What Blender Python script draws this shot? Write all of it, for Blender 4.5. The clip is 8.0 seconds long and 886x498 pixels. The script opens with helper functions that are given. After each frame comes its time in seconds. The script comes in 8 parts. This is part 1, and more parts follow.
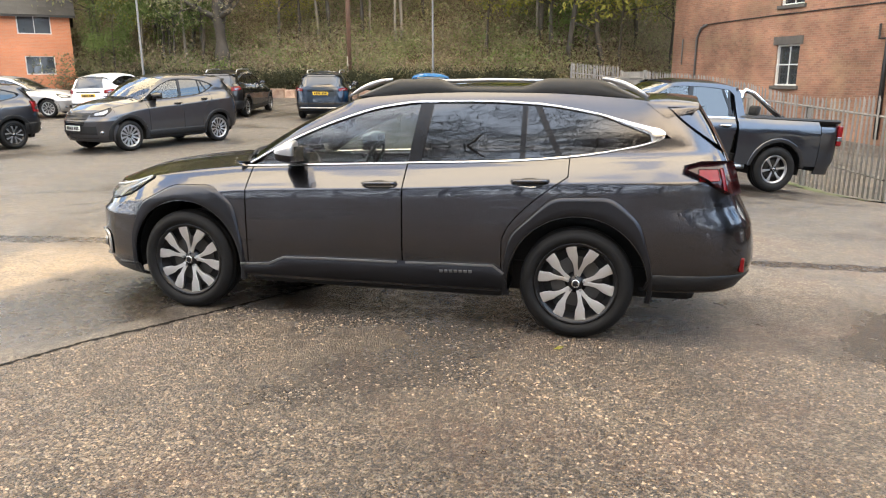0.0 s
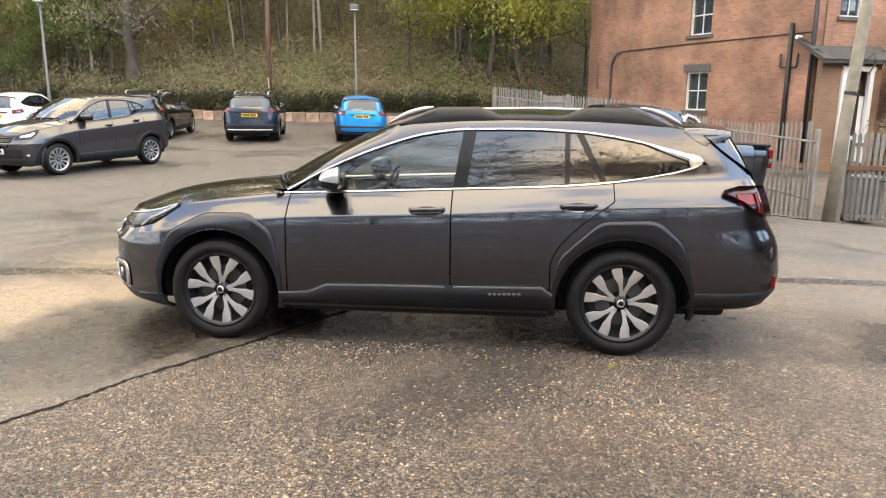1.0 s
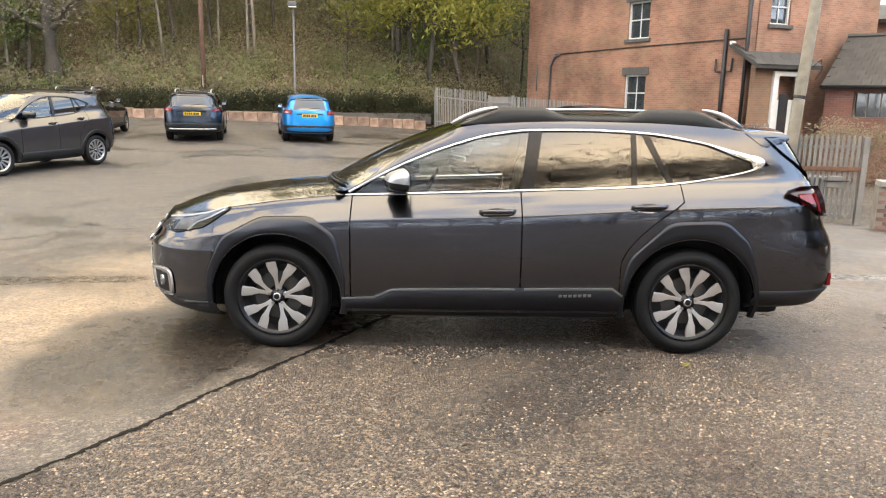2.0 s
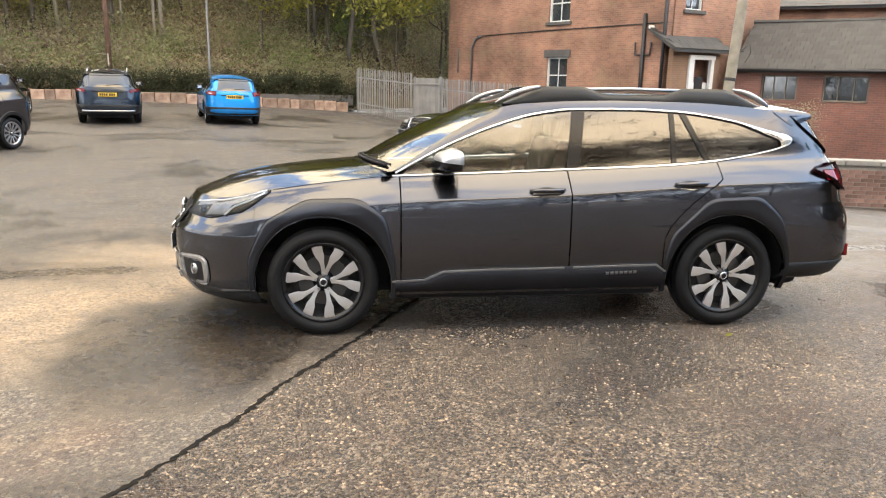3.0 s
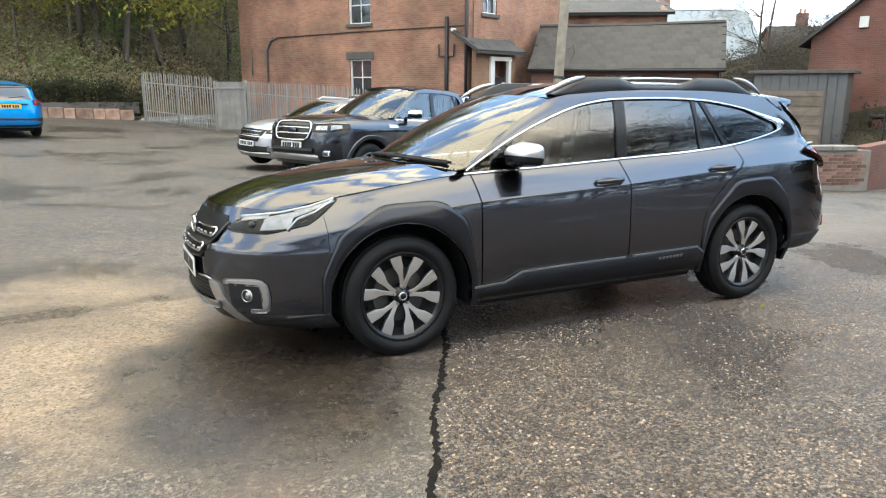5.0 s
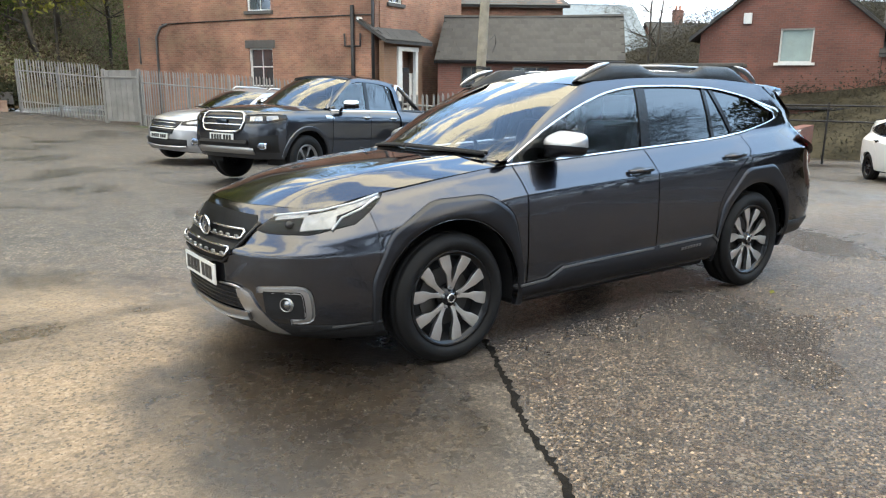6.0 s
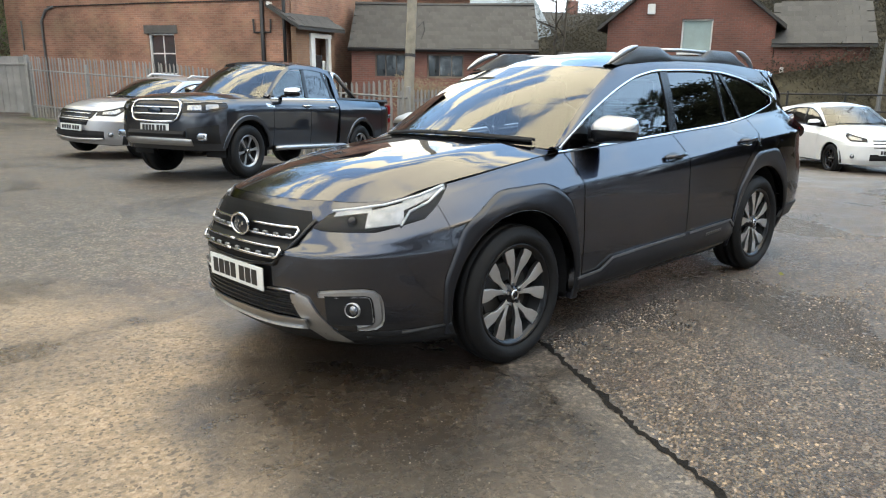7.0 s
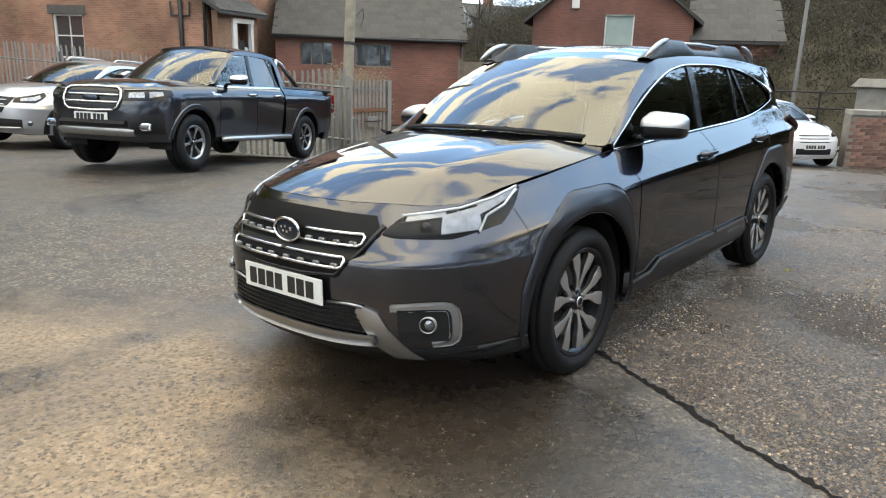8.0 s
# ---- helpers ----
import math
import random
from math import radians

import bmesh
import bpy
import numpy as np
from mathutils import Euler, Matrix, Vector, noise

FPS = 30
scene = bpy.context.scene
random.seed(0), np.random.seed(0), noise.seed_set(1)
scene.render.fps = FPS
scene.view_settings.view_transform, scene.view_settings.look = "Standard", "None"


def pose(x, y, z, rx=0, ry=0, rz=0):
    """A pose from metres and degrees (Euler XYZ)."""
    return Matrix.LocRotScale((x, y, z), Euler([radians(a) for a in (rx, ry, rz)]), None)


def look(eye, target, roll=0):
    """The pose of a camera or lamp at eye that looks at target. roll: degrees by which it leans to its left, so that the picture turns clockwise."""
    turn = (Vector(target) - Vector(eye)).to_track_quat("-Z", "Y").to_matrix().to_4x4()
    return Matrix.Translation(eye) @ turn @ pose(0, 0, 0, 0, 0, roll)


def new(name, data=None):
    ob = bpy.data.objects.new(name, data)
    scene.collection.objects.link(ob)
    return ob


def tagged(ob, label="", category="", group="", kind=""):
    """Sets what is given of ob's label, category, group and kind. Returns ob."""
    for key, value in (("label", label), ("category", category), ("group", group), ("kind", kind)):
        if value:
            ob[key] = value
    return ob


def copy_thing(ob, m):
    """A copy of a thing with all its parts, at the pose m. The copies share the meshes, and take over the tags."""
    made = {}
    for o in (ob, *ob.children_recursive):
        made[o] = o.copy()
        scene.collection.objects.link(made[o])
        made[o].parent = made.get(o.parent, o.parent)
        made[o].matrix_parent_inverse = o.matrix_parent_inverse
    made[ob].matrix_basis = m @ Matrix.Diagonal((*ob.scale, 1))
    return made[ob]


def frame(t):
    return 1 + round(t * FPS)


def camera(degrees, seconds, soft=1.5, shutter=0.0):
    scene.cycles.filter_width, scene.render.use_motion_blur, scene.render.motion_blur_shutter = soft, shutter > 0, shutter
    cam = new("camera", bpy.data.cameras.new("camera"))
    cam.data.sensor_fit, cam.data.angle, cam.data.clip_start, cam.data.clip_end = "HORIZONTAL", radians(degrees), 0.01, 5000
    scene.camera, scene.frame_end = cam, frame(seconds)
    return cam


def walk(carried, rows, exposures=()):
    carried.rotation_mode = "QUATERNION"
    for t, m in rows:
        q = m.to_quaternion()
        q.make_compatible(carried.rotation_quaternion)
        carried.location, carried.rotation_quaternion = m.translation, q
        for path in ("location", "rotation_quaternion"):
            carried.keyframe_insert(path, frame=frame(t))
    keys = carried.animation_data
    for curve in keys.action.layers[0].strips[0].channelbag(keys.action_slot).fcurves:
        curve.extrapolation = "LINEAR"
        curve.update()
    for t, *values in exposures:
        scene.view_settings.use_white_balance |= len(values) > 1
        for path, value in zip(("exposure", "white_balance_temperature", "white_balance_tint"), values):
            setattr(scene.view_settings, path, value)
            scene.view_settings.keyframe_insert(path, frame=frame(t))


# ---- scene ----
cam = camera(63.4, 8.0, soft=1.15)
PATH = [
    (0, (1.599, -5.332, 1.628), (1.135, -3.444, 1.16), -0.2),
    (0.5, (1.154, -5.467, 1.654), (0.814, -3.547, 1.208), 0.1),
    (1, (0.702, -5.557, 1.671), (0.489, -3.611, 1.259), 0.3),
    (1.5, (0.212, -5.546, 1.669), (0.098, -3.589, 1.272), 0.6),
    (3, (-1.211, -5.427, 1.624), (-0.949, -3.497, 1.172), 1.1),
    (3.5, (-1.688, -5.293, 1.595), (-1.306, -3.382, 1.146), 0.9),
    (4, (-2.151, -5.109, 1.58), (-1.625, -3.231, 1.14), 0.3),
    (4.5, (-2.571, -4.894, 1.553), (-1.868, -3.072, 1.121), 0.1),
    (6, (-3.538, -3.898, 1.484), (-2.416, -2.305, 1.03), 0.5),
    (6.5, (-3.82, -3.548, 1.469), (-2.577, -2.051, 1.006), 0.5),
    (7, (-4.016, -3.167, 1.439), (-2.681, -1.757, 0.96), 0.6),
    (7.5, (-4.199, -2.8, 1.425), (-2.773, -1.489, 0.928), 1.4),
    (8, (-4.295, -2.452, 1.427), (-2.796, -1.225, 0.927), 1.7),
]
EXPOSURE = 2.74
walk(cam, [(t, look(eye, target, roll)) for t, eye, target, roll in PATH],
     exposures=[(0.0, EXPOSURE + 0.21, 6000, 10), (3.55, EXPOSURE + 0.12, 6000, 10), (3.95, EXPOSURE + 0.08, 5560, 5), (4.6, EXPOSURE + 0.02, 5460, 4), (6.0, EXPOSURE - 0.17, 5470, 4), (8.0, EXPOSURE - 0.40, 5530, 4)])

# ---------- sky and sun: a low golden sun behind the walker, broken cloud ----------
SUN_ELEV, SUN_AZ = radians(20), radians(168)      # azimuth clockwise from +y
world = bpy.data.worlds.new("world")
scene.world = world
world.use_nodes = True
wn = world.node_tree.nodes
wl = world.node_tree.links
wn.clear()


def wmath(op, a, b=0.0, clamp=False):
    n = wn.new("ShaderNodeMath")
    n.operation, n.use_clamp = op, clamp
    for i, v in enumerate((a, b)):
        if isinstance(v, (int, float)):
            n.inputs[i].default_value = float(v)
        else:
            wl.new(v, n.inputs[i])
    return n.outputs[0]


def wspan(v, a, b, c=0.0, d=1.0):
    n = wn.new("ShaderNodeMapRange")
    n.interpolation_type = "SMOOTHSTEP"
    for k, val in zip(("From Min", "From Max", "To Min", "To Max"), (a, b, c, d)):
        n.inputs[k].default_value = val
    wl.new(v, n.inputs["Value"])
    return n.outputs[0]


def wmix(f, a, b):
    n = wn.new("ShaderNodeMix")
    n.data_type = "RGBA"
    wl.new(f, n.inputs["Factor"])
    for k, v in (("A", a), ("B", b)):
        if isinstance(v, tuple):
            n.inputs[k].default_value = (*v, 1)
        else:
            wl.new(v, n.inputs[k])
    return n.outputs["Result"]


def wnoise(v, scale, detail, rough, distort=0.0):
    n = wn.new("ShaderNodeTexNoise")
    for k, val in (("Scale", scale), ("Detail", detail), ("Roughness", rough), ("Distortion", distort)):
        n.inputs[k].default_value = val
    wl.new(v, n.inputs["Vector"])
    return n.outputs["Fac"]


sky = wn.new("ShaderNodeTexSky")
sky.sky_type, sky.sun_disc = "NISHITA", False
sky.sun_elevation, sky.sun_rotation = SUN_ELEV, SUN_AZ
sky.dust_density = 2.0
coord = wn.new("ShaderNodeTexCoord").outputs["Generated"]
sep = wn.new("ShaderNodeSeparateXYZ")
wl.new(coord, sep.inputs[0])
# the cloud deck lies flat overhead: streets of cloud run out to the horizon
deck = wmath("ADD", wmath("MAXIMUM", sep.outputs["Z"], 0.0), 0.22)
comb = wn.new("ShaderNodeCombineXYZ")
comb.inputs[2].default_value = 3.1
wl.new(wmath("DIVIDE", sep.outputs["X"], deck), comb.inputs[0])
wl.new(wmath("DIVIDE", sep.outputs["Y"], deck), comb.inputs[1])
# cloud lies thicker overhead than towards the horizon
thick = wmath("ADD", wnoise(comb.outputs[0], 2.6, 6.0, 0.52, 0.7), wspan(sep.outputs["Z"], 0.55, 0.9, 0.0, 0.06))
blueward = wmath("SUBTRACT", wmath("MULTIPLY", sep.outputs["X"], 0.88), wmath("MULTIPLY", sep.outputs["Y"], 0.47))
clear = wspan(blueward, 0.25, 0.8, 0.0, 0.85)
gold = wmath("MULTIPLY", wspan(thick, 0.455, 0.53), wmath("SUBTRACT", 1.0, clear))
grey = wspan(wnoise(comb.outputs[0], 0.8, 5.0, 0.5, 0.3), 0.46, 0.6)
# thin haze over the blue between the clouds
lift = wn.new("ShaderNodeVectorMath"); lift.operation = "MULTIPLY_ADD"; lift.inputs[1].default_value = (0.9, 0.9, 0.9); lift.inputs[2].default_value = (1.05, 1.2, 1.45)
wl.new(sky.outputs[0], lift.inputs[0])
haze = wn.new("ShaderNodeVectorMath"); haze.operation = "MINIMUM"; haze.inputs[1].default_value = (2.3, 3.2, 4.4)
wl.new(lift.outputs[0], haze.inputs[0])
above = wmix(wmath("MULTIPLY", grey, wmath("SUBTRACT", 0.75, wmath("MULTIPLY", clear, 0.6))), haze.outputs[0], (2.5, 2.65, 3.1))
above = wmix(wmath("MULTIPLY", clear, 0.8), above, (2.3, 3.8, 5.4))
sunward = wn.new("ShaderNodeVectorMath"); sunward.operation = "DOT_PRODUCT"
sunward.inputs[1].default_value = (math.sin(SUN_AZ), math.cos(SUN_AZ), 0)
wl.new(coord, sunward.inputs[0])
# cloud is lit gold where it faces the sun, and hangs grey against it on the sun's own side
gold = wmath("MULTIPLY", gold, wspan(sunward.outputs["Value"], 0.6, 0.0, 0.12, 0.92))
bankc = wmath("MULTIPLY", wspan(sunward.outputs["Value"], 0.15, 0.75), wspan(sep.outputs["Z"], 0.12, 0.34, 0.0, 0.8))
above = wmix(wmath("MULTIPLY", bankc, wmath("SUBTRACT", 1.0, clear)), above, (1.5, 1.9, 2.5))
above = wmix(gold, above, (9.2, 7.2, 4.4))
# sunset glow over the trees on the sun's side
ahead = wn.new("ShaderNodeVectorMath"); ahead.operation = "DOT_PRODUCT"
ahead.inputs[1].default_value = (math.sin(radians(157)) * 0.87, math.cos(radians(157)) * 0.87, 0.5)
wl.new(coord, ahead.inputs[0])
glow = wmath("MULTIPLY", wspan(ahead.outputs["Value"], 0.90, 0.985), wmath("SUBTRACT", 0.95, wmath("MULTIPLY", grey, 0.35)))
above = wmix(glow, above, (10.0, 7.3, 4.2))
# bright thin cloud along the horizon all round
above = wmix(wmath("MULTIPLY", wspan(sep.outputs["Z"], 0.26, 0.06), 0.7), above, (5.6, 5.9, 6.2))
bg = wn.new("ShaderNodeBackground")
bg.inputs["Strength"].default_value = 0.12
wl.new(above, bg.inputs["Color"])
wout = wn.new("ShaderNodeOutputWorld")
wl.new(bg.outputs[0], wout.inputs["Surface"])

sun = new("sun", bpy.data.lights.new("sun", "SUN"))
sun.data.energy, sun.data.angle, sun.data.color = 0.55, radians(150), (1.0, 0.84, 0.64)
sun.matrix_world = look((math.sin(SUN_AZ) * math.cos(SUN_ELEV) * 50, math.cos(SUN_AZ) * math.cos(SUN_ELEV) * 50, math.sin(SUN_ELEV) * 50), (0, 0, 0))

# ---------- materials ----------


def material(name, color, rough=0.6, metal=0.0, vary=0.25, scale=3.0, bump=0.0, bump_scale=40.0, coat=0.0, spec=0.5, rand=0.0, second=None):
    """A surface with colour varied at two scales, relief and uneven gloss; rand varies it from piece to piece."""
    m = bpy.data.materials.new(name)
    m.use_nodes = True
    n, l = m.node_tree.nodes, m.node_tree.links
    p = n["Principled BSDF"]
    tc = n.new("ShaderNodeTexCoord")
    big = n.new("ShaderNodeTexNoise"); big.inputs["Scale"].default_value = scale; big.inputs["Detail"].default_value = 5
    fine = n.new("ShaderNodeTexNoise"); fine.inputs["Scale"].default_value = scale * 14; fine.inputs["Detail"].default_value = 4
    for t in (big, fine):
        l.new(tc.outputs["Object"], t.inputs["Vector"])
    mx = n.new("ShaderNodeMix"); mx.data_type = "FLOAT"; mx.inputs["Factor"].default_value = 0.4
    l.new(big.outputs["Fac"], mx.inputs["A"]); l.new(fine.outputs["Fac"], mx.inputs["B"])
    ramp = n.new("ShaderNodeMix"); ramp.data_type = "RGBA"
    lo = [c * (1 - vary) for c in color]
    hi = [min(1, c * (1 + vary)) for c in (second or color)]
    ramp.inputs["A"].default_value = (*lo, 1); ramp.inputs["B"].default_value = (*hi, 1)
    mr = n.new("ShaderNodeMapRange"); mr.inputs["From Min"].default_value, mr.inputs["From Max"].default_value = 0.3, 0.7
    l.new(mx.outputs["Result"], mr.inputs["Value"]); l.new(mr.outputs[0], ramp.inputs["Factor"])
    col = ramp.outputs["Result"]
    if rand:
        info = n.new("ShaderNodeObjectInfo")
        hs = n.new("ShaderNodeHueSaturation")
        r2 = n.new("ShaderNodeMapRange"); r2.inputs["To Min"].default_value, r2.inputs["To Max"].default_value = 1 - rand, 1 + rand
        l.new(info.outputs["Random"], r2.inputs["Value"]); l.new(r2.outputs[0], hs.inputs["Value"]); l.new(col, hs.inputs["Color"])
        col = hs.outputs["Color"]
    l.new(col, p.inputs["Base Color"])
    p.inputs["Metallic"].default_value = metal
    p.inputs["Specular IOR Level"].default_value = spec
    rr = n.new("ShaderNodeMapRange")
    rr.inputs["To Min"].default_value, rr.inputs["To Max"].default_value = max(0.02, rough * (1 - vary * 0.6)), min(1, rough * (1 + vary * 0.6))
    l.new(fine.outputs["Fac"], rr.inputs["Value"]); l.new(rr.outputs[0], p.inputs["Roughness"])
    if coat:
        p.inputs["Coat Weight"].default_value = coat
        p.inputs["Coat Roughness"].default_value = 0.03
    if bump:
        bn = n.new("ShaderNodeTexNoise"); bn.inputs["Scale"].default_value = bump_scale; bn.inputs["Detail"].default_value = 5
        l.new(tc.outputs["Object"], bn.inputs["Vector"])
        b = n.new("ShaderNodeBump"); b.inputs["Strength"].default_value = bump; b.inputs["Distance"].default_value = 0.01
        l.new(bn.outputs["Fac"], b.inputs["Height"]); l.new(b.outputs[0], p.inputs["Normal"])
    return m


def glass(name, tint, gloss=0.02, ior=1.5):
    """A thin pane: tinted see-through, with reflection growing towards grazing angles."""
    m = bpy.data.materials.new(name)
    m.use_nodes = True
    n, l = m.node_tree.nodes, m.node_tree.links
    n.clear()
    tr = n.new("ShaderNodeBsdfTransparent"); tr.inputs[0].default_value = (*tint, 1)
    gl = n.new("ShaderNodeBsdfGlossy"); gl.inputs["Roughness"].default_value = gloss
    fr = n.new("ShaderNodeFresnel"); fr.inputs["IOR"].default_value = ior
    mix = n.new("ShaderNodeMixShader")
    l.new(fr.outputs[0], mix.inputs[0]); l.new(tr.outputs[0], mix.inputs[1]); l.new(gl.outputs[0], mix.inputs[2])
    o = n.new("ShaderNodeOutputMaterial"); l.new(mix.outputs[0], o.inputs[0])
    return m


def paint(name, color, flake=0.5, rough=0.32):
    m = material(name, color, rough, flake, 0.06, 5.0, coat=1.0)
    # solid colours have no metal flake below the lacquer
    m.node_tree.nodes["Principled BSDF"].inputs["Coat IOR"].default_value = 1.5
    m.node_tree.nodes["Principled BSDF"].inputs["Specular IOR Level"].default_value = 0.2
    # light meets the flake through lacquer, never at a grazing angle
    m.node_tree.nodes["Principled BSDF"].inputs["Specular Tint"].default_value = (0.22, 0.22, 0.24, 1)
    return m


def brickwork(name, base, other, mortar, bw=0.225, bh=0.075, stain=0.35, lichen=0.0):
    """Brick courses along the wall's own x and z, with soot and weathering."""
    m = bpy.data.materials.new(name)
    m.use_nodes = True
    n, l = m.node_tree.nodes, m.node_tree.links
    p = n["Principled BSDF"]
    tc = n.new("ShaderNodeTexCoord")
    sp = n.new("ShaderNodeSeparateXYZ"); l.new(tc.outputs["Object"], sp.inputs[0])
    add = n.new("ShaderNodeMath"); l.new(sp.outputs["X"], add.inputs[0]); l.new(sp.outputs["Y"], add.inputs[1])
    cb = n.new("ShaderNodeCombineXYZ"); l.new(add.outputs[0], cb.inputs[0]); l.new(sp.outputs["Z"], cb.inputs[1])
    br = n.new("ShaderNodeTexBrick")
    br.inputs["Scale"].default_value = 1.0
    br.inputs["Brick Width"].default_value, br.inputs["Row Height"].default_value = bw, bh
    br.inputs["Mortar Size"].default_value, br.inputs["Mortar Smooth"].default_value = 0.006, 0.3
    br.inputs["Color1"].default_value, br.inputs["Color2"].default_value, br.inputs["Mortar"].default_value = (*base, 1), (*other, 1), (*mortar, 1)
    l.new(cb.outputs[0], br.inputs["Vector"])
    big = n.new("ShaderNodeTexNoise"); big.inputs["Scale"].default_value = 0.55; big.inputs["Detail"].default_value = 7
    l.new(tc.outputs["Object"], big.inputs["Vector"])
    mr = n.new("ShaderNodeMapRange"); mr.inputs["From Min"].default_value, mr.inputs["From Max"].default_value = 0.35, 0.7
    mr.inputs["To Min"].default_value, mr.inputs["To Max"].default_value = 1 - stain, 1.12
    l.new(big.outputs["Fac"], mr.inputs["Value"])
    hs = n.new("ShaderNodeHueSaturation"); l.new(mr.outputs[0], hs.inputs["Value"]); l.new(br.outputs["Color"], hs.inputs["Color"])
    # washed-out and lichened areas, paler and yellower
    ln = n.new("ShaderNodeTexNoise"); ln.inputs["Scale"].default_value = 0.9; ln.inputs["Detail"].default_value = 8; ln.inputs["Roughness"].default_value = 0.65
    l.new(tc.outputs["Object"], ln.inputs["Vector"])
    lr = n.new("ShaderNodeMapRange"); lr.inputs["From Min"].default_value, lr.inputs["From Max"].default_value = 0.5, 0.68
    lr.inputs["To Max"].default_value = lichen
    l.new(ln.outputs["Fac"], lr.inputs["Value"])
    lm = n.new("ShaderNodeMix"); lm.data_type = "RGBA"; lm.inputs["B"].default_value = (0.25, 0.18, 0.105, 1)
    l.new(lr.outputs[0], lm.inputs["Factor"]); l.new(hs.outputs[0], lm.inputs["A"])
    l.new(lm.outputs["Result"], p.inputs["Base Color"])
    p.inputs["Roughness"].default_value = 0.85
    bp = n.new("ShaderNodeBump"); bp.inputs["Strength"].default_value = 0.6; bp.inputs["Distance"].default_value = 0.01; bp.invert = True
    l.new(br.outputs["Fac"], bp.inputs["Height"]); l.new(bp.outputs[0], p.inputs["Normal"])
    return m


def emitter(name, color, strength):
    m = bpy.data.materials.new(name)
    m.use_nodes = True
    p = m.node_tree.nodes["Principled BSDF"]
    p.inputs["Base Color"].default_value = (*color, 1)
    p.inputs["Emission Color"].default_value = (*color, 1)
    p.inputs["Emission Strength"].default_value = strength
    return m


PAINT_GREY = paint("grey metallic paint", (0.046, 0.047, 0.056), 1.0, 0.25)
PAINT_ARCH = material("grey satin moulding", (0.032, 0.034, 0.041), 0.38, 0.9, 0.08, 8, coat=0.15)
PAINT_BLACK = paint("black paint", (0.02, 0.019, 0.019), 0.7, 0.3)
PAINT_DARKBLUE = paint("deep blue paint", (0.018, 0.028, 0.046), 0.85, 0.32)
PAINT_BLUE = paint("bright blue paint", (0.012, 0.20, 0.55), 0.6, 0.35)
PAINT_WHITE = paint("white paint", (0.576, 0.584, 0.592), 0.0)
PAINT_SILVER = paint("silver paint", (0.36, 0.36, 0.37), 0.7, 0.38)
PAINT_CHARCOAL = paint("charcoal paint", (0.065, 0.065, 0.0715), 0.95, 0.33)
PAINT_STEEL = paint("steel blue grey paint", (0.046, 0.05, 0.061), 0.95, 0.3)
PAINT_SLATE = paint("slate grey paint", (0.052, 0.052, 0.058), 0.9, 0.34)
CLAD = material("dark textured plastic", (0.0078, 0.008125, 0.0091), 0.42, vary=0.15, scale=8, bump=0.15, bump_scale=400, spec=0.3)
BLACK = material("gloss black plastic", (0.006, 0.006, 0.007), 0.25, spec=0.3, vary=0.2, scale=6)
MATT = material("matt black plastic", (0.012, 0.012, 0.013), 0.7, vary=0.2, scale=6, spec=0.2)
RUBBER = material("tyre rubber", (0.00585, 0.00585, 0.006175), 0.65, vary=0.3, scale=9, bump=0.2, bump_scale=90, spec=0.22)
CHROME = material("bright chrome", (0.58, 0.58, 0.59), 0.14, 1.0, 0.06, 4)
SATIN = material("satin silver", (0.36, 0.36, 0.365), 0.38, 1.0, 0.08, 6)
ALLOY = material("machined alloy", (0.56, 0.555, 0.545), 0.36, 1.0, 0.1, 12)
GLASS_CLEAR = glass("windscreen glass", (0.5, 0.54, 0.53), 0.01, 1.95)
GLASS_SIDE = glass("side glass", (0.5, 0.55, 0.53), 0.01, 2.0)
GLASS_DARK = glass("privacy glass", (0.04, 0.04, 0.045), 0.01, 2.0)
LENS = glass("clear lens", (0.92, 0.93, 0.95), 0.02, 1.28)
LAMP_RED = material("red lamp lens", (0.13, 0.004, 0.006), 0.2, vary=0.25, scale=20, spec=0.3)
LAMP_RED_DARK = material("dark red lamp lens", (0.02, 0.003, 0.004), 0.15, vary=0.2, scale=20, spec=0.4)
LAMP_WHITE = emitter("lit white lamp", (0.45, 0.46, 0.48), 0.04)
REFLECT = material("lamp reflector", (0.22, 0.23, 0.25), 0.2, 0.9, 0.5, 30)
LAMP_GREY = material("smoked lamp reflector", (0.2, 0.208, 0.222), 0.3, 0.9, 0.4, 26)
LAMP_BRIGHT = material("bright lamp reflector", (0.3, 0.3, 0.31), 0.3, 1.0, 0.3, 22)
CLOTH = material("dark seat cloth", (0.03, 0.03, 0.032), 0.9, vary=0.3, scale=20)
PLATE_W = material("white number plate", (0.5625, 0.57, 0.555), 0.35, vary=0.05, scale=6)
PLATE_Y = material("yellow number plate", (0.6, 0.39, 0.015), 0.35, vary=0.05, scale=6)
INK = material("black ink", (0.01, 0.01, 0.01), 0.5, vary=0.1)
GALV = material("weathered galvanised steel", (0.205, 0.198, 0.187), 0.6, 0.35, 0.3, 2.5, 0.2, 60, rand=0.18)
TIMBER = material("weathered timber", (0.14, 0.1155, 0.091), 0.85, vary=0.4, scale=4, bump=0.5, bump_scale=30, rand=0.2)
POLEWOOD = material("grey weathered pole wood", (0.21, 0.19, 0.15), 0.85, vary=0.35, scale=5, bump=0.4, bump_scale=25)
BLOCK = material("red sandstone block", (0.216, 0.102, 0.066), 0.9, vary=0.5, scale=4, bump=0.6, bump_scale=30, rand=0.4, second=(0.24, 0.18, 0.132))
BRICK_HOUSE = brickwork("old red brick", (0.33, 0.165, 0.105), (0.235, 0.122, 0.08), (0.30, 0.225, 0.165), stain=0.5, lichen=0.45)
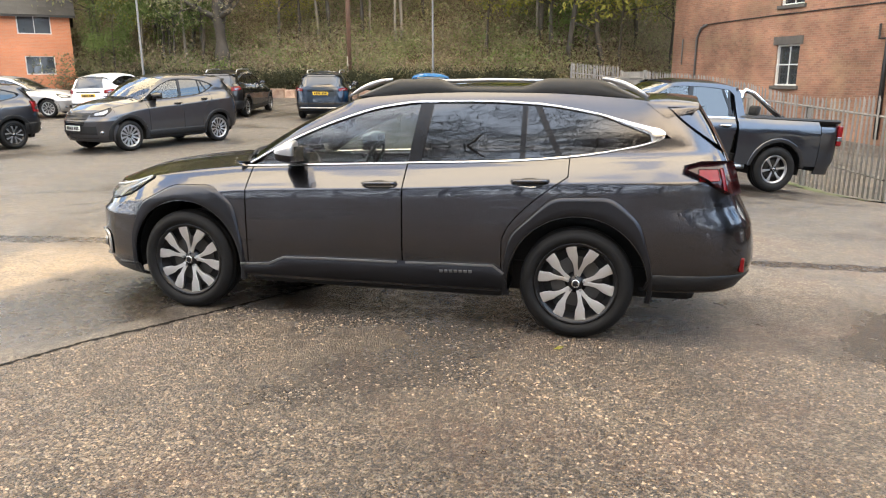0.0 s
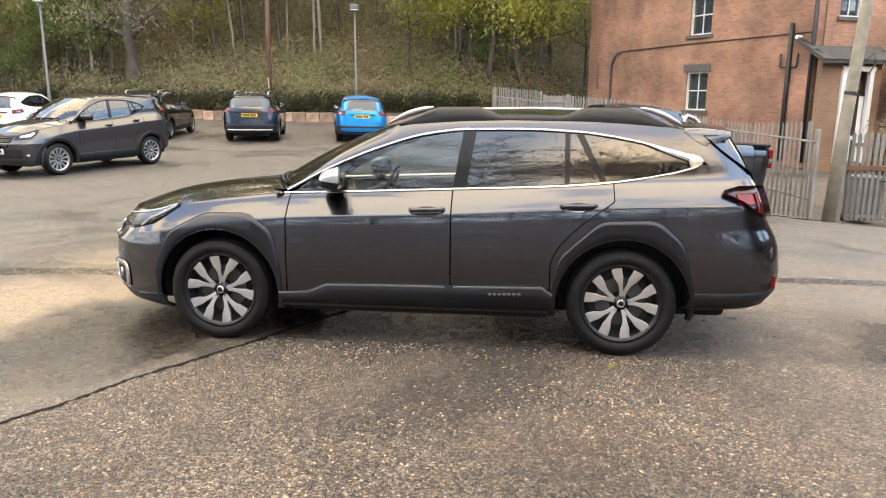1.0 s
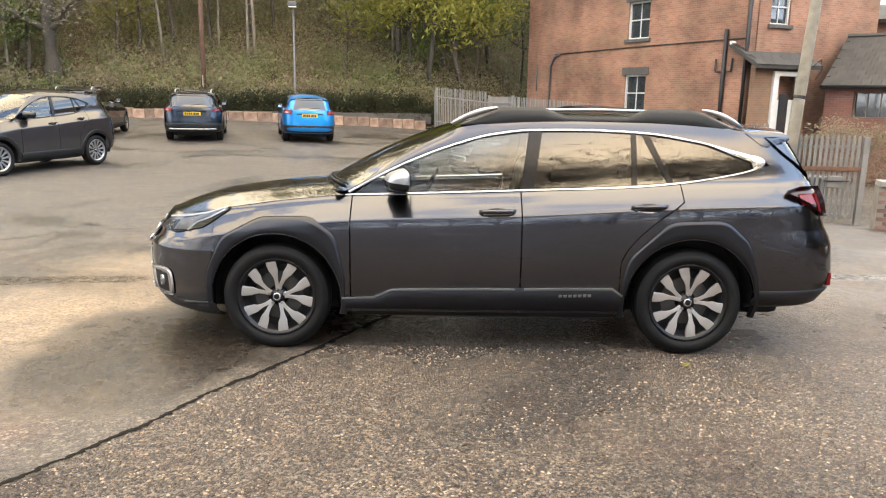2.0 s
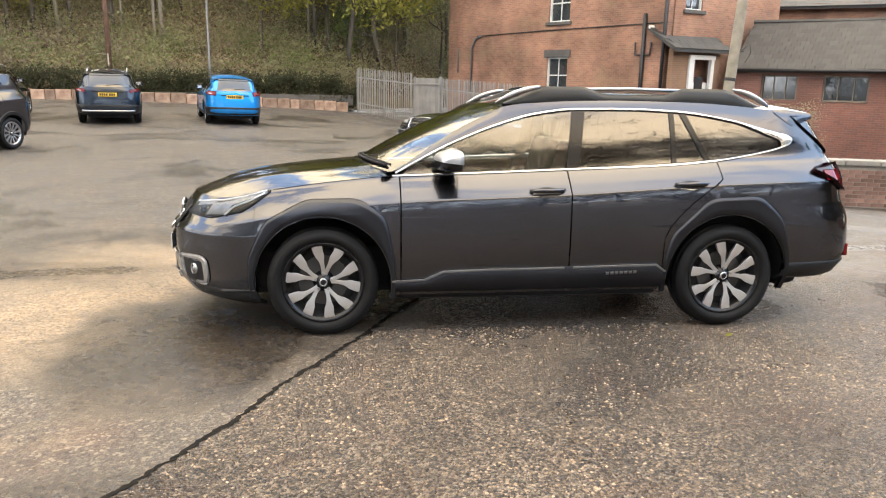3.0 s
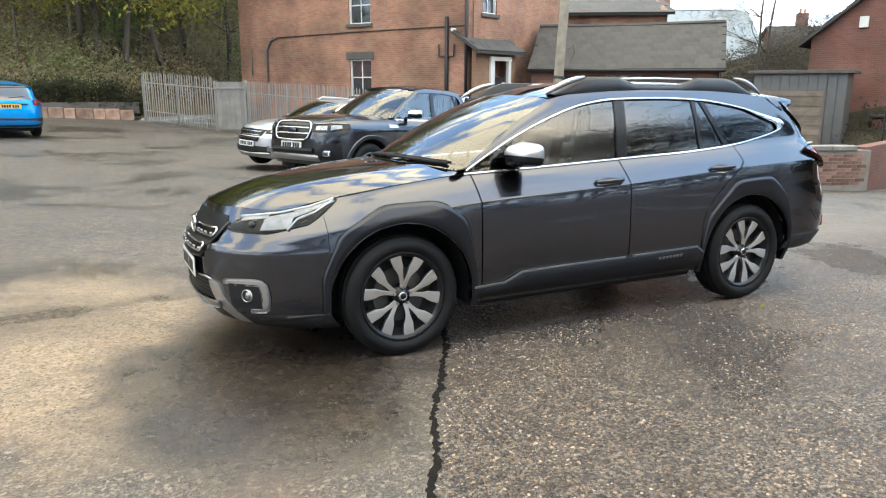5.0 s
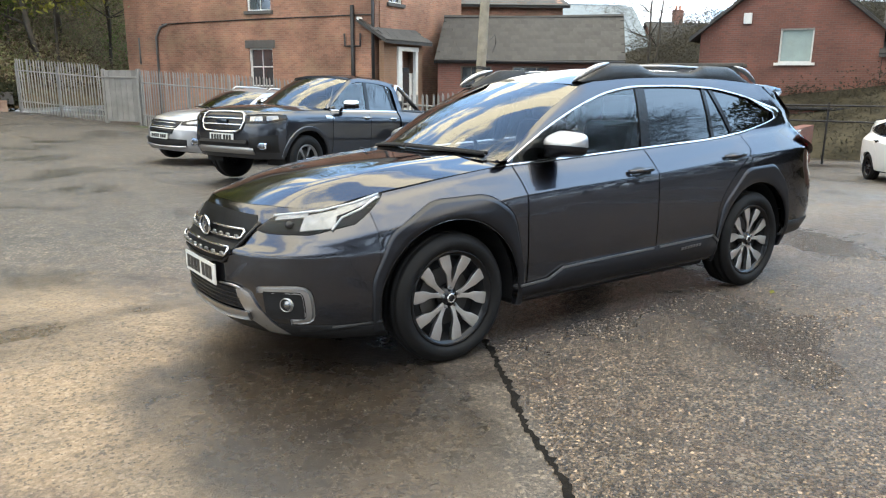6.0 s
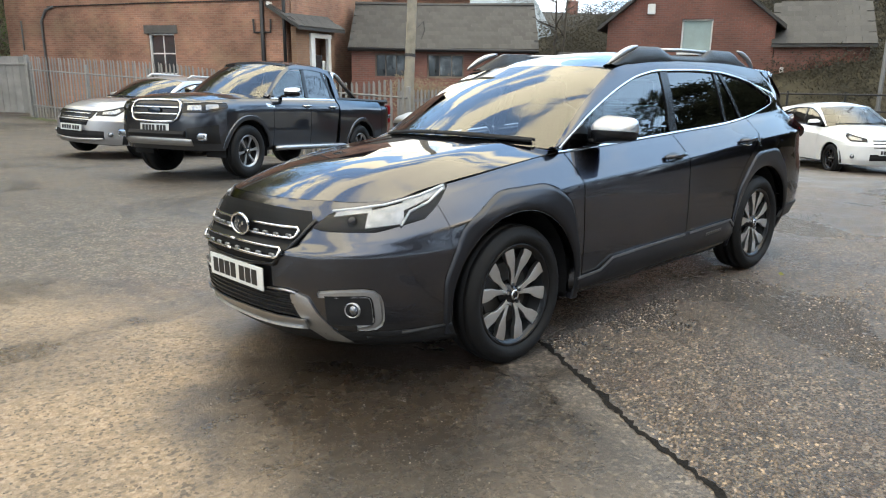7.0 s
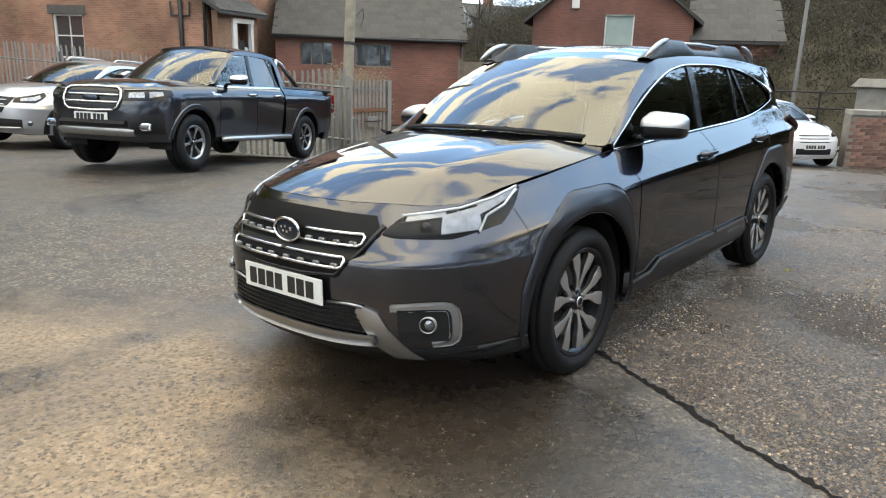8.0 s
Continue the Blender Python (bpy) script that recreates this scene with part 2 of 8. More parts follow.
BRICK_DARK = brickwork("sooty red brick", (0.1849, 0.07612, 0.05437), (0.1359, 0.06307, 0.04894), (0.1576, 0.1196, 0.09788))
BRICK_ORANGE = brickwork("orange brick", (0.5115, 0.198, 0.09488), (0.462, 0.1733, 0.0825), (0.4125, 0.2722, 0.1898), stain=0.15)
BRICK_BROWN = brickwork("brown brick", (0.2366, 0.1365, 0.0819), (0.2002, 0.1183, 0.0728), (0.2184, 0.1729, 0.1274))
SLATE = material("old roof slate", (0.036, 0.0344, 0.0324), 0.75, vary=0.35, scale=3, bump=0.4, bump_scale=30, rand=0.25)
SLATE_BLUE = material("pale blue slate", (0.175, 0.21, 0.238), 0.55, vary=0.2, scale=3, bump=0.3, bump_scale=30)
WHITEWOOD = material("white painted wood", (0.555, 0.555, 0.54), 0.5, vary=0.1, scale=5)
STONE = material("grey stone", (0.189, 0.182, 0.168), 0.85, vary=0.3, scale=5, bump=0.4, bump_scale=30, rand=0.15)
DARKSTONE = material("sooty stone", (0.07, 0.065, 0.06), 0.85, vary=0.3, scale=5)
IRON = material("black iron", (0.02, 0.02, 0.022), 0.5, 0.4, 0.2, 8)
PANE = material("window pane", (0.03, 0.035, 0.04), 0.05, vary=0.3, scale=1.0, coat=1.0)
CURTAIN = material("pale blind", (0.252, 0.308, 0.294), 0.7, vary=0.12, scale=3)
BARK = material("tree bark", (0.058, 0.05, 0.04), 0.9, vary=0.4, scale=3, bump=0.6, bump_scale=14)
BIRCH = material("pale bark", (0.18, 0.1575, 0.1275), 0.85, vary=0.35, scale=3, bump=0.3, bump_scale=14)
STEELPOLE = material("grey painted steel", (0.10, 0.101, 0.103), 0.5, 0.3, 0.15, 4)
MOSS = material("wet grass and moss", (0.065, 0.0845, 0.0325), 0.9, vary=0.5, scale=4, bump=0.7, bump_scale=50)
EARTH = material("leaf-strewn earth", (0.06, 0.047, 0.029), 0.95, vary=0.5, scale=1.2, bump=0.8, bump_scale=12, spec=0.08, second=(0.10, 0.075, 0.042))


RUST = material("rusty steel", (0.16, 0.085, 0.05), 0.85, 0.2, 0.4, 9, 0.4, 60)
BINGREY = material("grey bin plastic", (0.11, 0.115, 0.12), 0.55, vary=0.15, scale=5)
GRILLE = material("black grille plastic", (0.004, 0.004, 0.0045), 0.45, vary=0.2, scale=9, spec=0.15)
POSTWOOD = material("brown stained timber", (0.11, 0.062, 0.042), 0.85, vary=0.3, scale=4, bump=0.3, bump_scale=25)
HILL = material("dull grassy hillside", (0.026, 0.025, 0.017), 0.95, vary=0.45, scale=0.8, bump=0.8, bump_scale=9, spec=0.08, second=(0.05, 0.044, 0.03))
PLY = material("pale boarding", (0.30, 0.235, 0.15), 0.8, vary=0.15, scale=3)
BRICK_PIECE = material("weathered brick", (0.14, 0.08, 0.064), 0.85, vary=0.35, scale=9, bump=0.5, bump_scale=60, rand=0.4, spec=0.2, second=(0.17, 0.105, 0.085))
MORTAR = material("old mortar", (0.19, 0.175, 0.155), 0.95, vary=0.3, scale=6, bump=0.4, bump_scale=40, spec=0.2)


def leafy(name, dark, light, spread=0.5):
    """Foliage: each leaf takes its own tone."""
    m = bpy.data.materials.new(name)
    m.use_nodes = True
    n, l = m.node_tree.nodes, m.node_tree.links
    p = n["Principled BSDF"]
    g = n.new("ShaderNodeNewGeometry")
    mx = n.new("ShaderNodeMix"); mx.data_type = "RGBA"
    mx.inputs["A"].default_value, mx.inputs["B"].default_value = (*dark, 1), (*light, 1)
    tc = n.new("ShaderNodeTexCoord"); nz = n.new("ShaderNodeTexNoise"); nz.inputs["Scale"].default_value = 0.4
    l.new(tc.outputs["Object"], nz.inputs["Vector"])
    a = n.new("ShaderNodeMix"); a.data_type = "FLOAT"; a.inputs["Factor"].default_value = spread
    l.new(nz.outputs["Fac"], a.inputs["A"]); l.new(g.outputs["Random Per Island"], a.inputs["B"])
    l.new(a.outputs["Result"], mx.inputs["Factor"]); l.new(mx.outputs["Result"], p.inputs["Base Color"])
    p.inputs["Roughness"].default_value = 0.75
    p.inputs["Specular IOR Level"].default_value = 0.2
    tl = n.new("ShaderNodeBsdfTranslucent"); l.new(mx.outputs["Result"], tl.inputs[0])
    mix = n.new("ShaderNodeMixShader"); mix.inputs[0].default_value = 0.4
    l.new(p.outputs[0], mix.inputs[1]); l.new(tl.outputs[0], mix.inputs[2])
    l.new(mix.outputs[0], n["Material Output"].inputs[0])
    return m


LEAF_OLIVE = leafy("olive leaves", (0.0888, 0.0964, 0.0483), (0.2733, 0.2677, 0.134))
LEAF_YELLOW = leafy("yellow-green leaves", (0.108, 0.12, 0.024), (0.36, 0.336, 0.072))
LEAF_GREEN = leafy("green leaves", (0.0526, 0.084, 0.027), (0.165, 0.21, 0.06))
LEAF_BROWN = leafy("brown leaves", (0.0968, 0.0826, 0.058), (0.2742, 0.2241, 0.1458))
LEAF_SCRUB = leafy("dull scrub", (0.022, 0.021, 0.015), (0.06, 0.054, 0.037))
LEAF_IVY = leafy("dark ivy leaves", (0.018, 0.022, 0.011), (0.06, 0.062, 0.032))
LEAF_DARK = leafy("evergreen leaves", (0.03, 0.036, 0.024), (0.10, 0.11, 0.07))
STRIP = material("dull silver strip", (0.22, 0.22, 0.222), 0.4, 1.0, 0.1, 6)
DISC = material("brake iron", (0.06, 0.058, 0.056), 0.5, 0.8, 0.2, 12)

# ---------- geometry helpers ----------


def obj(name, bm, mat, parent=None, label="", smooth=False, m=None):
    """Links a bmesh as one mesh object."""
    me = bpy.data.meshes.new(name)
    bm.normal_update()
    bm.to_mesh(me)
    bm.free()
    for x in (mat if isinstance(mat, (list, tuple)) else [mat]):
        me.materials.append(x)
    if smooth:
        me.shade_smooth()
    ob = new(name, me)
    if parent is not None:
        ob.parent = parent
    if m is not None:
        ob.matrix_local = m
    if label:
        tagged(ob, label)
    return ob


def part(name, bm, mat, parent, label="", smooth=False, m=None):
    return obj(name, bm, mat, parent, label, smooth, m)


def empty(name, m, label, category, group="", kind=""):
    e = new(name)
    e.empty_display_size = 0.2
    e.matrix_world = m
    return tagged(e, label, category, group, kind)


def box(sx, sy, sz, at=(0, 0, 0), bevel=0.0, bm=None, rot=None, taper=1.0):
    """A box of that size standing on at (centre of its base)."""
    bm = bm or bmesh.new()
    r = bmesh.ops.create_cube(bm, size=1.0)
    vs = r["verts"]
    for v in vs:
        k = taper if v.co.z > 0 else 1.0
        v.co = Vector((v.co.x * sx * k, v.co.y * sy * k, (v.co.z + 0.5) * sz))
    if bevel:
        es = list({e for v in vs for e in v.link_edges})
        rb = bmesh.ops.bevel(bm, geom=es, offset=bevel, segments=2, affect="EDGES", profile=0.5)
        vs = list({v for f in rb["faces"] for v in f.verts} | {v for v in vs if v.is_valid})
    mt = Matrix.Translation(at) @ (rot or Matrix.Identity(4))
    bmesh.ops.transform(bm, matrix=mt, verts=vs)
    return bm


def tube(pts, r, seg=8, bm=None, flat=1.0, closed=False, up=Vector((0, 0, 1))):
    """A round (or flattened) bar along points; r may be a list."""
    bm = bm or bmesh.new()
    pts = [Vector(p) for p in pts]
    rs = r if isinstance(r, (list, tuple)) else [r] * len(pts)
    rings = []
    for i, p in enumerate(pts):
        a, b = pts[max(i - 1, 0)], pts[min(i + 1, len(pts) - 1)]
        d = (b - a).normalized()
        s = d.cross(up)
        s = s.normalized() if s.length > 1e-4 else Vector((1, 0, 0))
        u = s.cross(d)
        rings.append([bm.verts.new(p + rs[i] * (math.cos(k * math.tau / seg) * s * flat + math.sin(k * math.tau / seg) * u)) for k in range(seg)])
    for a, b in zip(rings, rings[1:]):
        for k in range(seg):
            bm.faces.new((a[k], a[(k + 1) % seg], b[(k + 1) % seg], b[k]))
    if not closed:
        bm.faces.new(rings[0][::-1]); bm.faces.new(rings[-1])
    return bm


def lathe(profile, seg=48, bm=None):
    """Turns (y, r) points about the y axis."""
    bm = bm or bmesh.new()
    rings = [[bm.verts.new((r * math.cos(k * math.tau / seg), y, r * math.sin(k * math.tau / seg))) for k in range(seg)] for y, r in profile]
    for a, b in zip(rings, rings[1:]):
        for k in range(seg):
            bm.faces.new((a[k], b[k], b[(k + 1) % seg], a[(k + 1) % seg]))
    return bm


def sheet(P, depth=0.02, bm=None, inward=None, flip=False):
    """A thick skin from a grid of points P[i][j]: the face, and an edge turned in by depth along the surface normals."""
    bm = bm or bmesh.new()
    P = np.asarray(P, float)
    nu, nv = P.shape[:2]
    du, dv = np.gradient(P, axis=0), np.gradient(P, axis=1)
    N = np.cross(du, dv)
    N /= np.maximum(np.linalg.norm(N, axis=2, keepdims=True), 1e-9)
    if flip:
        N = -N
    V = [[bm.verts.new(P[i, j]) for j in range(nv)] for i in range(nu)]
    for i in range(nu - 1):
        for j in range(nv - 1):
            q = (V[i][j], V[i + 1][j], V[i + 1][j + 1], V[i][j + 1])
            try:
                bm.faces.new(q[::-1] if flip else q)
            except ValueError:
                pass
    if depth:
        ring = [(i, 0) for i in range(nu)] + [(nu - 1, j) for j in range(1, nv)] + [(i, nv - 1) for i in range(nu - 2, -1, -1)] + [(0, j) for j in range(nv - 2, 0, -1)]
        inn = [bm.verts.new(P[i, j] - N[i, j] * depth) for i, j in ring]
        rim = [bm.verts.new(P[i, j]) for i, j in ring]
        for k in range(len(ring)):
            n2 = (k + 1) % len(ring)
            q = (rim[k], inn[k], inn[n2], rim[n2])
            try:
                bm.faces.new(q[::-1] if not flip else q)
            except ValueError:
                pass
    return bm


def prism(poly, depth, bm=None):
    """A plate: (x, z) outline in the plane y = 0, thick towards +y."""
    bm = bm or bmesh.new()
    a = [bm.verts.new((x, 0, z)) for x, z in poly]
    b = [bm.verts.new((x, depth, z)) for x, z in poly]
    bm.faces.new(a); bm.faces.new(b[::-1])
    for i in range(len(a)):
        j = (i + 1) % len(a)
        bm.faces.new((a[j], a[i], b[i], b[j]))
    return bm


def smooth_table(tab):
    """A monotone cubic through (x, y) pairs."""
    xs, ys = np.array(tab, float).T
    h, d = np.diff(xs), np.diff(ys) / np.diff(xs)
    m = np.zeros_like(ys)
    m[0], m[-1] = d[0], d[-1]
    for i in range(1, len(xs) - 1):
        if d[i - 1] * d[i] > 0:
            m[i] = 2 * d[i - 1] * d[i] / (d[i - 1] + d[i])

    def f(x):
        x = np.clip(np.asarray(x, float), xs[0], xs[-1])
        i = np.clip(np.searchsorted(xs, x) - 1, 0, len(xs) - 2)
        t = (x - xs[i]) / h[i]
        return ((1 + 2 * t) * (1 - t) ** 2 * ys[i] + t * (1 - t) ** 2 * h[i] * m[i] + t * t * (3 - 2 * t) * ys[i + 1] + t * t * (t - 1) * h[i] * m[i + 1])
    return f


# ---------- the ground: a yard that dips gently behind the car and falls towards the gate ----------


def ground_z(x, y):
    x, y = np.clip(x, -18, 14), np.clip(y, -8, 29)
    return (-0.0154 - 0.0149 * x - 0.0185 * y - 0.00163 * x * x - 0.00144 * x * y + 0.0009 * y * y
            + 0.014 * x * np.exp(-(x * x + y * y) / 14.0)
            - 0.55 * np.exp(-((x - 8.0) ** 2) / 18.0 - ((y - 11.5) ** 2) / 12.5))


def crack_x(y):
    return -0.63 + 0.53 * y + 0.012 * math.sin(5 * y) + 0.02 * noise.noise((y * 2.5, 7, 0)) + 0.012 * noise.noise((y * 9, 3, 0))


def asphalt():
    """Damp worn asphalt: fine on one side of the old joint, coarse stone chippings on the other; wet and dry patches."""
    m = bpy.data.materials.new("damp asphalt")
    m.use_nodes = True
    n, l = m.node_tree.nodes, m.node_tree.links
    p = n["Principled BSDF"]

    def noise_tex(scale, detail=5.0, rough=0.5, distort=0.0):
        t = n.new("ShaderNodeTexNoise")
        t.inputs["Scale"].default_value, t.inputs["Detail"].default_value = scale, detail
        t.inputs["Roughness"].default_value, t.inputs["Distortion"].default_value = rough, distort
        l.new(tc.outputs["Object"], t.inputs["Vector"])
        return t.outputs["Fac"]

    def span(v, a, b, c=0.0, d=1.0):
        r = n.new("ShaderNodeMapRange")
        for k, val in zip(("From Min", "From Max", "To Min", "To Max"), (a, b, c, d)):
            r.inputs[k].default_value = val
        l.new(v, r.inputs["Value"])
        return r.outputs[0]

    def mathn(op, a, b):
        k = n.new("ShaderNodeMath"); k.operation = op
        for i, v in enumerate((a, b)):
            if isinstance(v, (int, float)):
                k.inputs[i].default_value = float(v)
            else:
                l.new(v, k.inputs[i])
        return k.outputs[0]

    def mixc(f, a, b):
        k = n.new("ShaderNodeMix"); k.data_type = "RGBA"
        l.new(f, k.inputs["Factor"])
        for s, v in (("A", a), ("B", b)):
            if isinstance(v, tuple):
                k.inputs[s].default_value = (*v, 1)
            else:
                l.new(v, k.inputs[s])
        return k.outputs["Result"]

    tc = n.new("ShaderNodeTexCoord")
    sp = n.new("ShaderNodeSeparateXYZ"); l.new(tc.outputs["Object"], sp.inputs[0])
    # side of the joint: 1 where the chippings are
    side = mathn("SUBTRACT", sp.outputs["X"], mathn("ADD", mathn("MULTIPLY", sp.outputs["Y"], 0.53), -0.63))
    wob = mathn("MULTIPLY", mathn("SUBTRACT", noise_tex(3.0), 0.5), 0.2)
    near = span(sp.outputs["Y"], 1.2, 0.2)
    chips = mathn("MULTIPLY", span(mathn("ADD", side, wob), -0.02, 0.05), near)
    vor = n.new("ShaderNodeTexVoronoi"); vor.inputs["Scale"].default_value = 88.0
    l.new(tc.outputs["Object"], vor.inputs["Vector"])
    stone = n.new("ShaderNodeSeparateColor"); l.new(vor.outputs["Color"], stone.inputs[0])
    tonemap = span(stone.outputs[0], 0.0, 1.0, 0.0, 1.0)
    pale = mixc(mathn("POWER", tonemap, 2.0), (0.022, 0.0165, 0.012), (0.25, 0.185, 0.128))
    vor2 = n.new("ShaderNodeTexVoronoi"); vor2.inputs["Scale"].default_value = 120.0
    l.new(tc.outputs["Object"], vor2.inputs["Vector"])
    grit = n.new("ShaderNodeSeparateColor"); l.new(vor2.outputs["Color"], grit.inputs[0])
    fine = mixc(mathn("POWER", grit.outputs[1], 1.6), (0.03, 0.025, 0.021), (0.165, 0.138, 0.112))
    # beyond the car the fine asphalt turns darker and greyer, with a ragged edge
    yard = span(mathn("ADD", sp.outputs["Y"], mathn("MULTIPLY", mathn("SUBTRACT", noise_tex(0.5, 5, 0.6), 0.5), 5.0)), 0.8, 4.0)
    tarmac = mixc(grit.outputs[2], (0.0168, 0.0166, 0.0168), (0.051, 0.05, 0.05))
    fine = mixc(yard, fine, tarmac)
    base = mixc(mathn("ADD", mathn("MULTIPLY", chips, 0.85), 0.12), fine, pale)
    speck = n.new("ShaderNodeTexVoronoi"); speck.inputs["Scale"].default_value = 64.0
    l.new(tc.outputs["Object"], speck.inputs["Vector"])
    spc = n.new("ShaderNodeSeparateColor"); l.new(speck.outputs["Color"], spc.inputs[0])
    silt = span(noise_tex(0.55, 6, 0.6, 0.4), 0.42, 0.66)
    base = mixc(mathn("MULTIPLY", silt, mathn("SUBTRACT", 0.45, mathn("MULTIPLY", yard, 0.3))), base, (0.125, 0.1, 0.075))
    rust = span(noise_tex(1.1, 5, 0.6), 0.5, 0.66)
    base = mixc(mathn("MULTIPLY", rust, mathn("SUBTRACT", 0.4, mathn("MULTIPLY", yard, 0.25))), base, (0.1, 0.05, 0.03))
    # loose grit: some pale, some dark grains, and a mottled film of dirt
    base = mixc(mathn("MULTIPLY", span(spc.outputs[0], 0.80, 0.9), 0.55), base, (0.30, 0.25, 0.185))
    base = mixc(mathn("MULTIPLY", span(spc.outputs[1], 0.25, 0.12), 0.6), base, (0.022, 0.018, 0.014))
    film = span(noise_tex(14.0, 6, 0.75), 0.36, 0.64, 0.78, 1.18)
    hv = n.new("ShaderNodeHueSaturation"); l.new(film, hv.inputs["Value"]); l.new(base, hv.inputs["Color"])
    base = hv.outputs[0]
    wet = span(noise_tex(0.42, 6, 0.62, 0.6), 0.47, 0.62)
    wet2 = span(noise_tex(2.6, 5, 0.6), 0.4, 0.65)
    # standing damp along the old drain line; car's shade painted in as blots
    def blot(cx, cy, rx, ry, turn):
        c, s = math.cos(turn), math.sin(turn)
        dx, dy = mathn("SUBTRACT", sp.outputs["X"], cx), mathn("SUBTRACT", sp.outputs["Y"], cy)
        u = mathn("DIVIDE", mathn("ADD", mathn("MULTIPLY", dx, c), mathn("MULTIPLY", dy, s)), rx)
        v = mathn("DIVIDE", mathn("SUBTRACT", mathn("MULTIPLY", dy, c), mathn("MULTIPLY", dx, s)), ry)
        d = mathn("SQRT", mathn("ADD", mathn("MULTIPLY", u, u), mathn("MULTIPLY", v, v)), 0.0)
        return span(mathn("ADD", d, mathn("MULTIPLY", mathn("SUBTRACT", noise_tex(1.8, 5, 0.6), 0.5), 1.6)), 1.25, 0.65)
    # silt ahead of the car, the gold sky sheen painted into its colour
    silt_sheen = blot(-2.95, 0.25, 0.95, 2.0, 0.2)
    base = mixc(mathn("MULTIPLY", silt_sheen, 0.7), base, (0.29, 0.212, 0.13))
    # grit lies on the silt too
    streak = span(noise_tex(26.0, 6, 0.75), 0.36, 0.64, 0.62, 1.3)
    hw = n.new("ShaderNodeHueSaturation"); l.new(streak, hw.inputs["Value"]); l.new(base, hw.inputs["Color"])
    base = mixc(silt_sheen, base, hw.outputs[0])
    grains = mathn("MULTIPLY", silt_sheen, span(spc.outputs[2], 0.80, 0.88, 0.0, 0.55))
    base = mixc(grains, base, (0.34, 0.27, 0.19))
    grains = mathn("MULTIPLY", silt_sheen, span(spc.outputs[2], 0.2, 0.1, 0.0, 0.7))
    base = mixc(grains, base, (0.04, 0.03, 0.021))
    damp_shade = mathn("MULTIPLY", silt_sheen, mathn("MULTIPLY", wet2, 0.4))
    # blots under and before the car darken the colour for its shade and reflection
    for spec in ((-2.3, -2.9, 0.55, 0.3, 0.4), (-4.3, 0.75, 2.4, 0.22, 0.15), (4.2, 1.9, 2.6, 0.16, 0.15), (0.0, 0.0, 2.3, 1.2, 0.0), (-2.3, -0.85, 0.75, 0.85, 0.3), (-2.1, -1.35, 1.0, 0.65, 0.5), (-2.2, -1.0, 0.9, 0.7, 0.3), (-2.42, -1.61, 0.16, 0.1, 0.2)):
        damp_shade = mathn("MAXIMUM", damp_shade, blot(*spec))
    wet = mathn("MAXIMUM", mathn("MULTIPLY", wet, 0.8), damp_shade)
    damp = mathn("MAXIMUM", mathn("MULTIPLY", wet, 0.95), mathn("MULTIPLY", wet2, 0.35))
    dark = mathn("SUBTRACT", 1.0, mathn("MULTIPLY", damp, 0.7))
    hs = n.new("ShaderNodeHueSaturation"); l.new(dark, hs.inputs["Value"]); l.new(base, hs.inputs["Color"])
    # wet ground before the bumper, car's shade and reflection painted in, not glossy
    soak_shade = mathn("MAXIMUM", blot(-2.25, -0.62, 0.62, 0.7, 0.2), blot(-2.45, -1.3, 0.5, 0.4, 0.5))
    shaded_base = mixc(mathn("MULTIPLY", soak_shade, 0.74), hs.outputs[0], (0.012, 0.0095, 0.0075))
    l.new(shaded_base, p.inputs["Base Color"])
    rough = mathn("SUBTRACT", mathn("SUBTRACT", 0.7, mathn("MULTIPLY", chips, 0.16)), mathn("MULTIPLY", damp, 0.46))
    l.new(mathn("ADD", rough, mathn("MULTIPLY", mathn("SUBTRACT", noise_tex(9.0, 6, 0.7), 0.5), 0.5)), p.inputs["Roughness"])
    p.inputs["Specular IOR Level"].default_value = 0.55
    h = mathn("ADD", mathn("MULTIPLY", vor.outputs["Distance"], mathn("ADD", mathn("MULTIPLY", chips, -1.5), -0.2)), mathn("MULTIPLY", noise_tex(45, 6, 0.7), 0.6))
    b = n.new("ShaderNodeBump"); b.inputs["Distance"].default_value = 0.012
    l.new(mathn("SUBTRACT", 1.0, mathn("MULTIPLY", wet, mathn("SUBTRACT", 0.55, mathn("MULTIPLY", chips, 0.45)))), b.inputs["Strength"])
    l.new(h, b.inputs["Height"]); l.new(b.outputs[0], p.inputs["Normal"])
    return m


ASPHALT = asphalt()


def ground():
    bm = bmesh.new()
    xs = np.concatenate([[-400, -150, -70], np.arange(-40, -6, 1.0), np.arange(-6, 8, 0.2), np.arange(8, 41, 1.0), [70, 150, 400]])
    ys = np.concatenate([[-400, -150, -60], np.arange(-30, -8, 1.0), np.arange(-8, 8, 0.2), np.arange(8, 41, 1.0), [70, 150, 400]])
    V = [[bm.verts.new((x, y, float(ground_z(x, y)) + 0.012 * noise.noise((x * 0.8, y * 0.8, 0)))) for y in ys] for x in xs]
    for i in range(len(xs) - 1):
        for j in range(len(ys) - 1):
            bm.faces.new((V[i][j], V[i + 1][j], V[i + 1][j + 1], V[i][j + 1]))
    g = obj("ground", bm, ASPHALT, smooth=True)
    return tagged(g, "damp worn asphalt yard with stone chippings and silt", "ground", kind="structure")


ground()


def gz(x, y):
    return float(ground_z(x, y))


